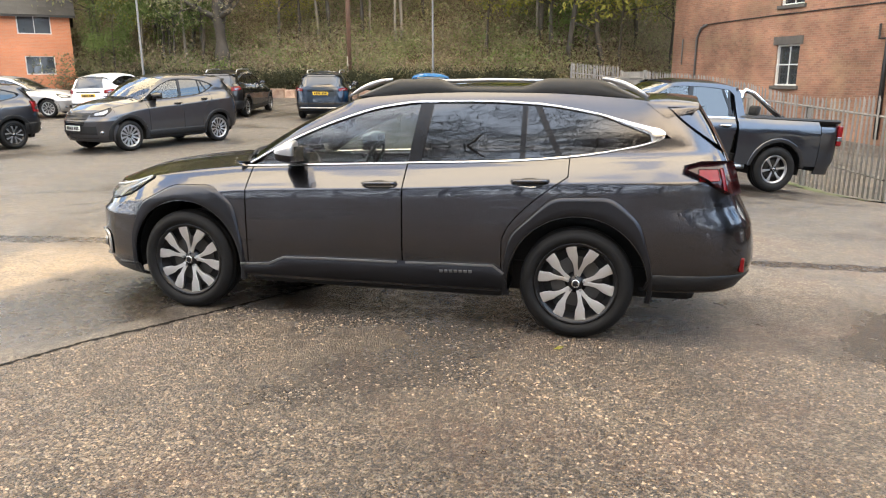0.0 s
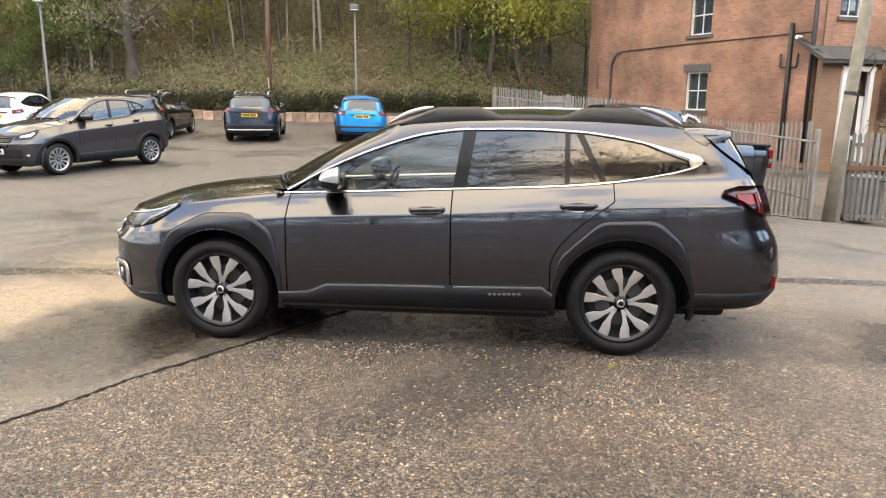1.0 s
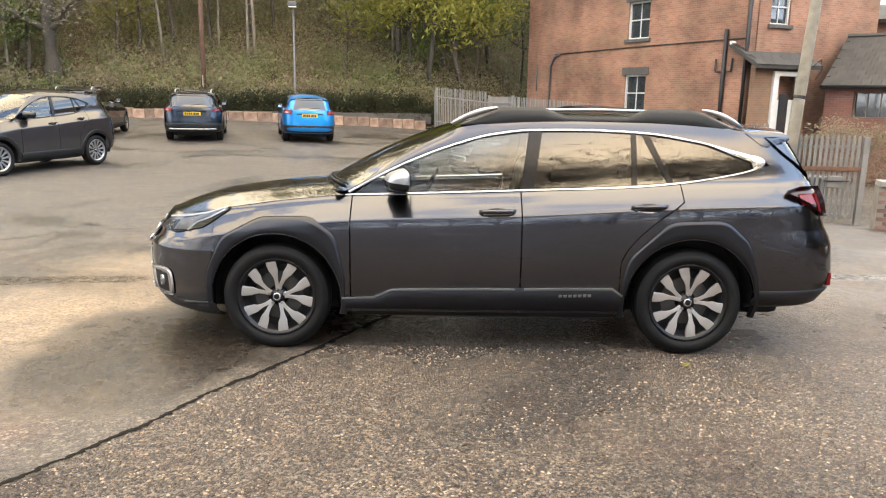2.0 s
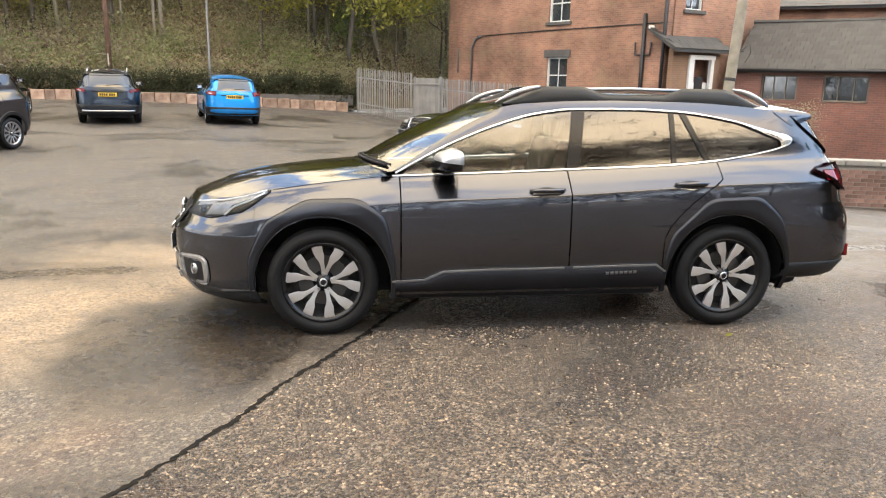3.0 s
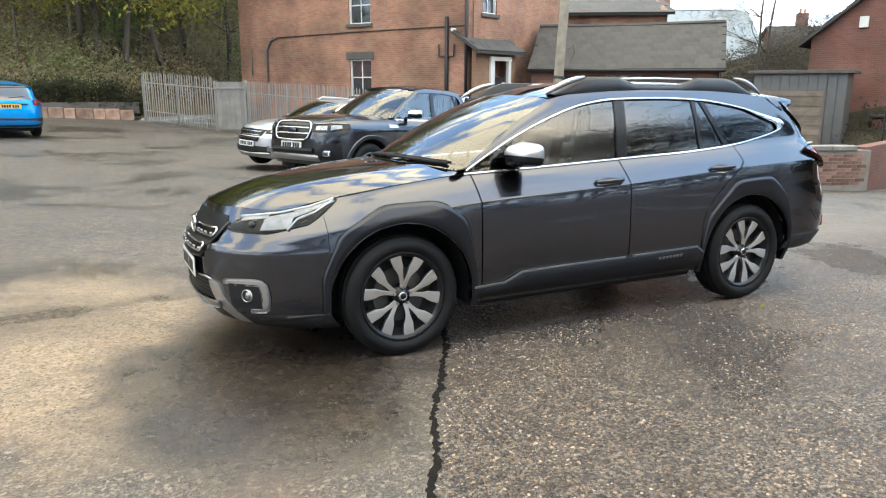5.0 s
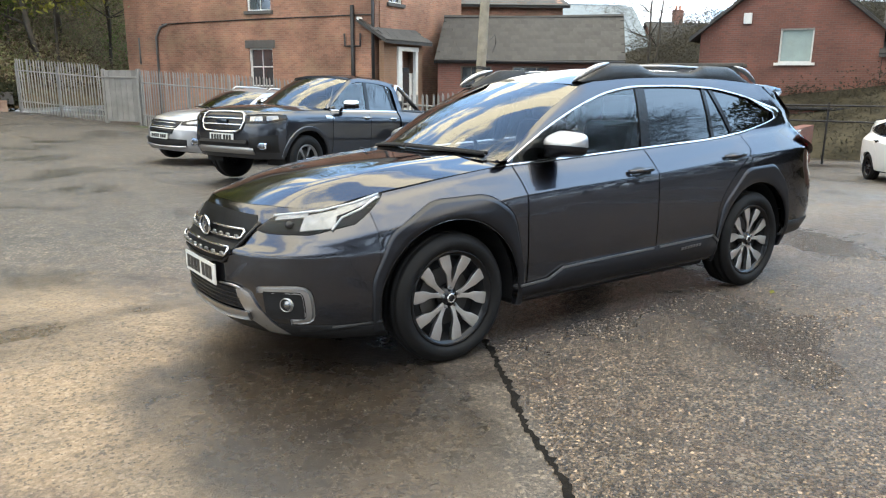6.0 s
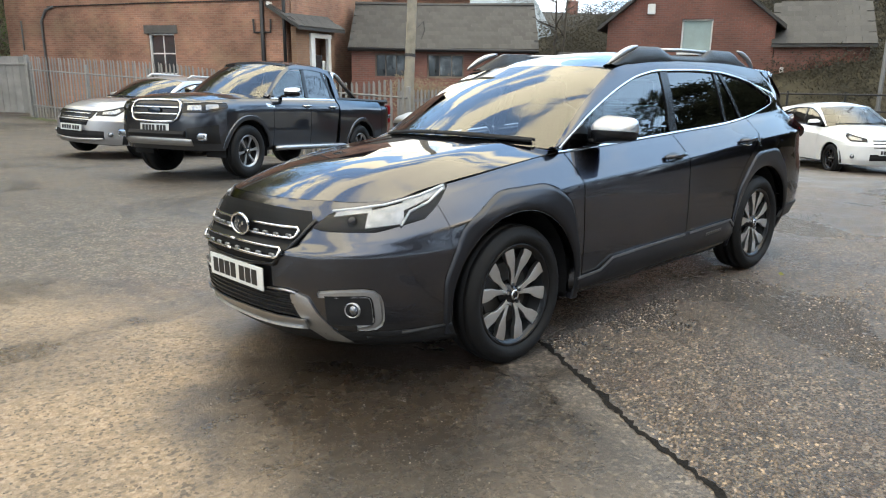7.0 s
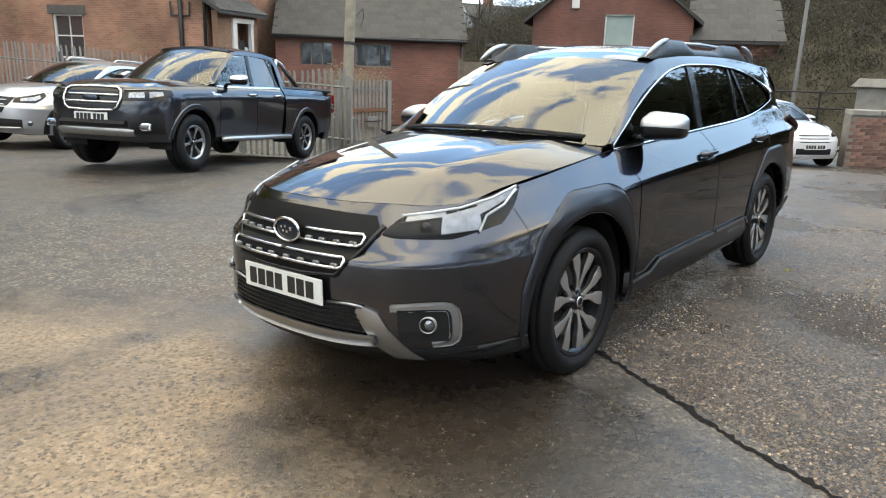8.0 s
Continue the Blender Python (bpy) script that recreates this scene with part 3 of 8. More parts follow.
# old joint in the surface: broken, sunken edge filled with dark grit
TAR = material("dark wet grit", (0.007, 0.006, 0.005), 0.9, spec=0.12, vary=0.5, scale=12, bump=0.9, bump_scale=60)
rng = random.Random(5)
bm = bmesh.new()
prev = None
for k in range(340):
    y = -6.0 + k * 0.02
    x = crack_x(y) + rng.uniform(-0.011, 0.011)
    w = 0.009 + 0.034 * max(0.0, noise.noise((y * 5, 2, 0))) + rng.uniform(0, 0.013)
    z = gz(x, y) + 0.012 * noise.noise((x * 0.8, y * 0.8, 0))
    row = [bm.verts.new((x - w, y, z + 0.003)), bm.verts.new((x, y, z + 0.0045)), bm.verts.new((x + w * rng.uniform(0.7, 1.4), y, z + 0.003))]
    if prev:
        for a in range(2):
            bm.faces.new((prev[a], prev[a + 1], row[a + 1], row[a]))
    prev = row
tagged(obj("joint", bm, TAR, smooth=True), "broken dark joint running across the asphalt", "joint", kind="structure")



def chippings(name, label, mat, n, x0, x1, y0, y1, keep, size, seed):
    """Loose and half-buried stone chips on the asphalt: small irregular humps, each with its own outline and tone."""
    g = np.random.default_rng(seed)
    x, y = g.uniform(x0, x1, n), g.uniform(y0, y1, n)
    side = x - (-0.63 + 0.53 * y)
    # thinner where the surface is worn smooth
    lump = np.array([noise.noise((a * 0.9, b * 0.9, 4.0)) for a, b in zip(x, y)])
    ok = keep(x, y, side) & (g.random(n) < np.clip(0.65 + 1.1 * lump, 0.12, 1.0))
    x, y = x[ok], y[ok]
    n = len(x)
    z = ground_z(x, y) + np.array([0.012 * noise.noise((a * 0.8, b * 0.8, 0)) for a, b in zip(x, y)])
    r = size * (0.55 + 0.9 * g.random(n) ** 2)
    k = 5
    ang = g.uniform(0, math.tau, n)[:, None] + np.arange(k) * math.tau / k + g.uniform(-0.3, 0.3, (n, k))
    rad = r[:, None] * g.uniform(0.7, 1.15, (n, k))
    stretch = g.uniform(0.65, 1.0, n)[:, None]
    base = np.stack([x[:, None] + rad * np.cos(ang), y[:, None] + rad * np.sin(ang) * stretch, np.repeat(z[:, None] - 0.001, k, 1)], 2)
    tip = np.stack([x + r * g.uniform(-0.35, 0.35, n), y + r * g.uniform(-0.35, 0.35, n), z + r * g.uniform(0.3, 0.65, n)], 1)[:, None]
    verts = np.concatenate([base, tip], 1).reshape(-1, 3)
    faces = [(o + j, o + (j + 1) % k, o + k) for o in range(0, n * (k + 1), k + 1) for j in range(k)]
    me = bpy.data.meshes.new(name)
    me.from_pydata(verts.tolist(), [], faces)
    me.materials.append(mat)
    return tagged(new(name, me), label, "gravel", kind="stuff")


def stone_mix(name, dark, light, power):
    m = material(name, dark, 0.38, vary=0.2, scale=40, spec=0.5)
    n, l = m.node_tree.nodes, m.node_tree.links
    g = n.new("ShaderNodeNewGeometry")
    pw = n.new("ShaderNodeMath"); pw.operation = "POWER"; pw.inputs[1].default_value = power
    mx = n.new("ShaderNodeMix"); mx.data_type = "RGBA"
    mx.inputs["A"].default_value, mx.inputs["B"].default_value = (*dark, 1), (*light, 1)
    l.new(g.outputs["Random Per Island"], pw.inputs[0]); l.new(pw.outputs[0], mx.inputs["Factor"])
    l.new(mx.outputs["Result"], n["Principled BSDF"].inputs["Base Color"])
    return m


CHIP = stone_mix("wet stone chippings", (0.035, 0.024, 0.017), (0.38, 0.285, 0.19), 1.7)
chippings("chippings", "wet brown and cream stone chippings in the asphalt", CHIP, 105000, -3.6, 6.0, -5.4, -0.85, lambda x, y, s: (s > 0.03), 0.0085, 12)
chippings("fine_grit", "fine dark grit on the smoother asphalt", stone_mix("dark wet grit stones", (0.02, 0.017, 0.014), (0.2, 0.165, 0.125), 2.0), 42000, -6.5, 0.0, -5.0, 0.5, lambda x, y, s: (s < -0.03), 0.005, 13)

# ---------- palisade fence, gate, pole ----------


def run(a, b):
    """Pose of a wall that starts at a and runs to b: local x along it, y to its far side."""
    ang = math.degrees(math.atan2(b[1] - a[1], b[0] - a[0]))
    return pose(a[0], a[1], gz(*a), 0, 0, ang), math.dist(a, b)


def pale_mesh(h, w=0.068):
    """One corrugated steel pale with its three-pointed head."""
    bm = bmesh.new()
    prof = [(-w / 2, 0.0), (-w / 4, -0.012), (0, -0.004), (w / 4, -0.012), (w / 2, 0.0)]
    tops = [h - 0.07, h - 0.02, h, h - 0.02, h - 0.07]
    f = [[bm.verts.new((x, y + d, z)) for d in (0, 0.004)] for (x, y), z in zip(prof, tops)]
    g = [[bm.verts.new((x, y + d, 0)) for d in (0, 0.004)] for (x, y) in prof]
    for i in range(4):
        bm.faces.new((g[i][0], g[i + 1][0], f[i + 1][0], f[i][0]))
        bm.faces.new((g[i + 1][1], g[i][1], f[i][1], f[i + 1][1]))
        bm.faces.new((f[i][0], f[i + 1][0], f[i + 1][1], f[i][1]))
    me = bpy.data.meshes.new("pale")
    bm.to_mesh(me); bm.free()
    me.materials.append(GALV)
    return me


def palisade(a, b, height, name="palisade_fence", label="grey galvanised steel palisade fence with pointed pales", pitch=0.155, bays=2.75, base=None):
    m, length = run(a, b)
    e = empty(name, m, label, "fence", "palisade fences")
    z0 = m.translation.z
    me = pale_mesh(height)
    n = int(length / pitch)
    r = random.Random(int(length * 100))

    def dz(x):
        p = m @ Vector((x, 0, 0))
        return gz(p.x, p.y) - z0
    for k in range(n):
        o = new("pale", me)
        o.parent = e
        x = (k + 0.5) * length / n
        o.matrix_local = pose(x, r.uniform(-0.004, 0.004), dz(x) + 0.05, r.uniform(-0.6, 0.6), r.uniform(-0.9, 0.9), r.uniform(-4, 4))
    k = max(1, round(length / bays))
    for i in range(k + 1):
        x = i * length / k
        part("post", box(0.1, 0.06, height - 0.08, (x, 0.06, dz(x) - 0.05), 0.006), GALV, e)
    for f in (0.22, 0.80):
        part("rail", tube([(0, 0.02, dz(0) + height * f), (length, 0.02, dz(length) + height * f)], 0.026, 4), GALV, e)
    return e


palisade((-0.75, 28.3), (1.45, 23.9), 1.95)
palisade((2.35, 22.35), (6.15, 8.75), 1.85)


def palisade_gate(a, b, height):
    """A palisade gate leaf: pales on a flat frame, a rusty bar across, a latch box, a stout post each side."""
    m, length = run(a, b)
    e = empty("palisade_gate", m, "closed grey steel palisade gate with a rusty cross bar", "gate")
    me = pale_mesh(height)
    n = int(length / 0.125)
    for k in range(n):
        o = new("pale", me)
        o.parent = e
        o.matrix_local = pose(0.08 + (k + 0.5) * (length - 0.16) / n, 0, 0.08, 0, 0, (k * 37 % 7) - 3)
    for x in (-0.02, length + 0.02):
        part("post", box(0.12, 0.12, height + 0.1, (x, 0.03, -0.06), 0.008), GALV, e)
    for z in (0.12, height - 0.22):
        part("frame_rail", box(length - 0.16, 0.05, 0.07, (length / 2, 0.045, z), 0.006), GALV, e)
    for x in (0.11, length - 0.11):
        part("frame_stile", box(0.06, 0.05, height - 0.2, (x, 0.045, 0.12), 0.006), GALV, e)
    part("cross_bar", box(length - 0.1, 0.03, 0.09, (length / 2, -0.035, height * 0.62), 0.006), RUST, e, "rusty flat steel bar")
    lb = part("latch_box", box(0.3, 0.05, 0.26, (length * 0.62, -0.05, height * 0.42), 0.01), GALV, e)
    part("bolt", tube([(length * 0.45, -0.09, height * 0.5), (length * 0.8, -0.09, height * 0.5)], 0.014, 8), IRON, lb)
    return e


palisade_gate((7.45, 10.45), (8.95, 10.3), 1.86)


def wheelie_bin(x, y, yaw):
    e = empty("wheelie_bin", pose(x, y, gz(x, y), 0, 0, yaw), "grey plastic wheelie bin behind the palisade gate", "bin")
    part("body", box(0.46, 0.52, 0.92, (0, 0, 0.08), 0.03, taper=1.16), BINGREY, e)
    part("lid", box(0.58, 0.66, 0.06, (0, 0, 1.0), 0.02), BINGREY, e)
    part("handle", tube([(-0.2, 0.34, 0.95), (-0.2, 0.4, 0.97), (0.2, 0.4, 0.97), (0.2, 0.34, 0.95)], 0.015, 8), BINGREY, e)
    for sx in (-0.24, 0.24):
        part("wheel", tube([(sx - 0.025, 0.24, 0.1), (sx + 0.025, 0.24, 0.1)], 0.1, 14), RUBBER, e)
    return e


wheelie_bin(8.25, 11.25, 20)


def sheet_gate():
    m, length = run((1.5, 23.8), (2.3, 22.42))
    e = empty("yard_gate", m, "grey sheeted steel gate set in the palisade fence", "gate")
    for k in range(6):
        part("board", box(length / 6 - 0.008, 0.03, 1.72, ((k + 0.5) * length / 6, 0.02, 0.08), 0.004), GALV, e)
    for x in (-0.02, length + 0.02):
        part("post", box(0.1, 0.1, 1.9, (x, 0.03, -0.05), 0.008), GALV, e)
    part("rail", box(length, 0.05, 0.06, (length / 2, -0.02, 1.55), 0.006), GALV, e)


sheet_gate()


def pole():
    x, y = 6.93, 9.7
    e = empty("utility_pole", pose(x, y, gz(x, y)), "tall grey weathered wooden utility pole", "pole")
    part("shaft", tube([(0, 0, -0.3), (0.15, 0.05, 2), (0.3, 0.1, 4), (0.55, 0.15, 7.5)], [0.125, 0.118, 0.11, 0.095], 14), POLEWOOD, e, smooth=True)
    part("band", tube([(0.19, 0.065, 2.55), (0.2, 0.07, 2.62)], 0.122, 14), IRON, e)
    part("cable", tube([(0.34, -0.02, 3.2), (0.5, -0.05, 3.35), (0.55, -0.03, 3.15), (0.42, -0.06, 2.95)], 0.012, 6), IRON, e)


pole()

# ---------- brick house ----------


def wall_part(name, parent, mat, poly, thick, holes=(), m=None, label=""):
    """A wall in its own x-z plane, poly outline made of full-height strips, with rectangular openings cut through."""
    x0, x1, z0, z1 = poly
    xs = sorted({x0, x1, *[h[0] for h in holes], *[h[1] for h in holes]})
    zs = sorted({z0, z1, *[h[2] for h in holes], *[h[3] for h in holes]})
    bm = bmesh.new()
    for xa, xb in zip(xs, xs[1:]):
        for za, zb in zip(zs, zs[1:]):
            cx, cz = (xa + xb) / 2, (za + zb) / 2
            if any(h[0] < cx < h[1] and h[2] < cz < h[3] for h in holes):
                continue
            box(xb - xa, thick, zb - za, (cx, thick / 2, za), bm=bm)
    bmesh.ops.remove_doubles(bm, verts=bm.verts, dist=0.0005)
    return part(name, bm, mat, parent, label, m=m)


def sash_window(parent, x, z, w, h, frame_mat=WHITEWOOD, lintel=DARKSTONE, bars=(2, 2), name="window", m=Matrix.Identity(4), pane=PANE):
    """A window set in an opening at x, z (lower left): stone lintel and sill, frame, bars, panes."""
    root = part(name, box(w, 0.012, h, (w / 2, 0.16, 0)), pane, parent, m=m @ pose(x, 0, z))
    t = 0.055
    for px, pz, sx, sz in ((w / 2, 0, w, t), (w / 2, h - t, w, t), (t / 2, 0, t, h), (w - t / 2, 0, t, h)):
        part("frame", box(sx, 0.09, sz, (px, 0.11, pz), 0.004), frame_mat, root)
    for k in range(1, bars[0]):
        part("glazing_bar", box(0.03, 0.04, h, (w * k / bars[0], 0.135, 0), 0.004), frame_mat, root)
    for k in range(1, bars[1]):
        part("glazing_bar", box(w, 0.05, 0.045, (w / 2, 0.13, h * k / bars[1]), 0.004), frame_mat, root)
    if lintel:
        part("lintel", box(w + 0.28, 0.3, 0.3, (w / 2, 0.1, h), 0.01), lintel, root)
        part("sill", box(w + 0.22, 0.3, 0.13, (w / 2, 0.06, -0.13), 0.01), lintel, root)
    return root


def tiled_slope(parent, x0, x1, eave, ridge, mat, tile=(0.34, 0.28), m=Matrix.Identity(4), name="roof", cap=300):
    """A roof slope from the eave (y, z) to the ridge (y, z): a deck, and courses of lapped slates on it."""
    (ya, za), (yb, zb) = eave, ridge
    bm = bmesh.new()
    v = [bm.verts.new(c) for c in ((x0, ya, za), (x1, ya, za), (x1, yb, zb), (x0, yb, zb))]
    w = [bm.verts.new((a.co.x, a.co.y, a.co.z - 0.12)) for a in v]
    bm.faces.new(v); bm.faces.new(w[::-1])
    for i in range(4):
        j = (i + 1) % 4
        bm.faces.new((v[j], v[i], w[i], w[j]))
    deck = part(name, bm, mat, parent, m=m)
    ln = math.hypot(yb - ya, zb - za)
    rows, cols = max(1, int(ln / tile[1])), max(1, int((x1 - x0) / tile[0]))
    tw, th = (x1 - x0) / cols, ln / rows
    ux, uz = (yb - ya) / ln, (zb - za) / ln
    bt = box(tw - 0.012, th * 1.12, 0.016, (0, th * 0.5, 0.0), 0)
    me = bpy.data.meshes.new("slate"); bt.to_mesh(me); bt.free(); me.materials.append(mat)
    ang = math.degrees(math.atan2(uz, ux))
    r = random.Random(rows * 31 + cols)
    joined = bmesh.new()
    count = 0
    for i in range(rows):
        for j in range(-1, cols):
            x = x0 + (j + 0.5 + (0.5 if i % 2 else 0)) * tw
            if x < x0 + 0.1 or x > x1 - 0.1:
                continue
            y, z = ya + ux * i * th, za + uz * i * th
            mm = pose(x, y, z + 0.012, ang + r.uniform(0.6, 2.4), r.uniform(-0.8, 0.8), r.uniform(-0.6, 0.6))
            if count < cap:
                o = new("slate", me); o.parent = deck; o.matrix_local = mm
                count += 1
            else:
                bb = box(tw - 0.012, th * 1.12, 0.016, (0, th * 0.5, 0))
                bmesh.ops.transform(bb, matrix=mm, verts=bb.verts)
                tmp = bpy.data.meshes.new("t"); bb.to_mesh(tmp); bb.free(); joined.from_mesh(tmp); bpy.data.meshes.remove(tmp)
    if joined.verts:
        tagged(part("slate_rest", joined, mat, deck), kind="stuff")
    else:
        joined.free()
    return deck


HX, HY = 10.13, 19.95                       # near corner of the house
HD = math.degrees(math.atan2(19.95 - 30.15, 10.13 - 3.72))


def brick_house():
    """Two-storey brick house: its yard wall runs from the far corner to the near corner."""
    base = -0.6
    far = (3.72, 30.15)
    L = math.dist(far, (HX, HY))
    e = empty("brick_house", pose(far[0], far[1], 0, 0, 0, HD), "two-storey old red brick house with sash windows", "house")
    wx = math.dist(far, (7.12, 24.75))
    holes = [(wx, wx + 1.12, 1.25, 2.72), (wx, wx + 1.12, 4.12, 5.55)]
    wall_part("wall", e, BRICK_HOUSE, (0, L, base, 7.2), 0.32, holes)
    for h in holes:
        sash_window(e, h[0], h[2], 1.12, h[3] - h[2])
    side = pose(L, 0.0, 0, 0, 0, 81)
    h2 = [(0.85, 1.75, 4.35, 5.5)]
    wall_part("wall", e, BRICK_HOUSE, (0.32, 6.2, base, 7.2), 0.32, h2, m=side)
    sash_window(e, h2[0][0], h2[0][2], 0.9, 1.15, m=side)
    wall_part("wall", e, BRICK_HOUSE, (0, 6.0, base, 7.2), 0.32, (), m=pose(0.32, 0.32, 0, 0, 0, 90))
    wall_part("wall", e, BRICK_HOUSE, (0, L, base, 7.2), 0.32, (), m=pose(0, 6.3, 0))
    tiled_slope(e, -0.3, L + 0.3, (-0.35, 7.1), (3.2, 9.4), SLATE, (0.5, 0.4))
    tiled_slope(e, -0.3, L + 0.3, (6.75, 7.1), (3.2, 9.42), SLATE, (0.9, 0.8), cap=40)
    # pipes
    px = math.dist(far, (9.65, 20.72))
    pipe = part("drainpipe", tube([(px, -0.07, 4.2), (px, -0.07, base + 0.2)], 0.075, 10), IRON, e, "black cast iron drainpipe", smooth=True)
    for s in (-1, 1):
        part("branch_pipe", tube([(px, -0.08, 2.75), (px + s * 0.32, -0.08, 2.75), (px + s * 0.34, -0.08, 3.2)], 0.035, 8), IRON, pipe, smooth=True)
    part("drainpipe", tube([(L - 0.06, -0.06, 6.9), (L - 0.06, -0.06, base + 0.2)], 0.06, 10), IRON, e, smooth=True)
    lx = math.dist(far, (4.64, 28.69))
    part("vent_pipe", tube([(lx, -0.06, 0), (lx, -0.06, 3.2), (lx + 0.25, -0.07, 3.6), (lx + 0.6, -0.06, 3.72)], 0.05, 8), STEELPOLE, e, smooth=True)
    part("cable", tube([(lx + 0.3, -0.03, 3.72), (L * 0.5, -0.03, 3.80), (L - 0.05, -0.03, 3.86)], 0.022, 5), IRON, e)
    part("vent_pipe", tube([(0.75, -0.05, 2.1), (0.75, -0.05, 3.2)], 0.03, 8), STEELPOLE, e, smooth=True)
    return e


brick_house()


def porch():
    """Lean-to porch against the house corner, with a white door."""
    e = empty("porch", pose(10.3, 19.55, 0, 0, 0, 21.5), "brown brick lean-to porch with a white door frame", "porch")
    wall_part("wall", e, BRICK_BROWN, (-0.05, 2.35, -0.7, 2.95), 0.22, [(0.78, 1.95, -0.35, 2.72)])
    d = part("door", box(1.0, 0.05, 2.15, (1.38, 0.12, -0.35), 0.01), WHITEWOOD, e)
    part("pane", box(0.42, 0.02, 1.5, (1.42, 0.088, 0.5), 0.004), PANE, d)
    for x, w in ((0.84, 0.24), (1.9, 0.16)):
        part("frame", box(w, 0.14, 3.0, (x, -0.02, -0.4), 0.008), WHITEWOOD, d)
    part("frame", box(1.3, 0.14, 0.16, (1.38, -0.02, 2.6), 0.008), WHITEWOOD, d)
    wall_part("wall", e, BRICK_BROWN, (0, 2.2, -0.7, 2.9), 0.22, m=pose(2.35, 0.25, 0, 0, 0, 90))
    tiled_slope(e, -0.3, 2.65, (-0.3, 2.95), (1.1, 3.75), SLATE, (0.4, 0.3))
    part("flashing", tube([(-0.3, 1.0, 3.72), (1.2, 1.02, 3.70), (2.6, 1.05, 3.85)], 0.07, 6), WHITEWOOD, e)


porch()


def outbuilding():
    """Long low brick outbuilding with a sagging slate roof."""
    a, b = (12.9, 19.9), (17.9, 15.0)
    ang = math.degrees(math.atan2(b[1] - a[1], b[0] - a[0]))
    L = math.dist(a, b)
    e = empty("outbuilding", pose(a[0], a[1], 0, 0, 0, ang), "long low sooty brick outbuilding with old slate roof", "outbuilding")
    wall_part("wall", e, BRICK_DARK, (0, L, -0.9, 2.35), 0.3, [(0.9, 2.1, 1.25, 2.1), (2.9, 4.3, 1.2, 2.1)])
    for x, w in ((0.9, 1.2), (2.9, 1.4)):
        sash_window(e, x, 1.22, w, 0.88, frame_mat=TIMBER, lintel=None, bars=(3, 1))
    wall_part("wall", e, BRICK_DARK, (0.3, 3.9, -0.9, 2.35), 0.3, m=pose(L, 0, 0, 0, 0, 90))
    bm = bmesh.new()
    prism([(0.1, 2.35), (4.1, 2.35), (2.1, 3.95)], 0.3, bm)
    part("gable", bm, BRICK_DARK, e, m=pose(L, 0, 0, 0, 0, 90))
    wall_part("wall", e, BRICK_DARK, (0, L, -0.9, 2.35), 0.3, m=pose(0, 3.9, 0))
    tiled_slope(e, -0.1, L + 0.12, (-0.22, 2.3), (2.1, 4.05), SLATE, (0.3, 0.26))
    tiled_slope(e, -0.1, L + 0.12, (4.4, 2.3), (2.1, 4.06), SLATE, (0.8, 0.6), cap=30)
    part("gutter", tube([(-0.1, -0.28, 2.27), (L + 0.1, -0.28, 2.22)], 0.06, 8), IRON, e, smooth=True)
    part("drainpipe", tube([(L - 0.1, -0.1, 2.2), (L - 0.1, -0.1, -0.6)], 0.04, 8), IRON, e, smooth=True)
    part("ridge", tube([(-0.1, 2.1, 4.09), (L * 0.5, 2.1, 4.04), (L + 0.1, 2.1, 4.09)], 0.09, 6), SLATE, e)


outbuilding()


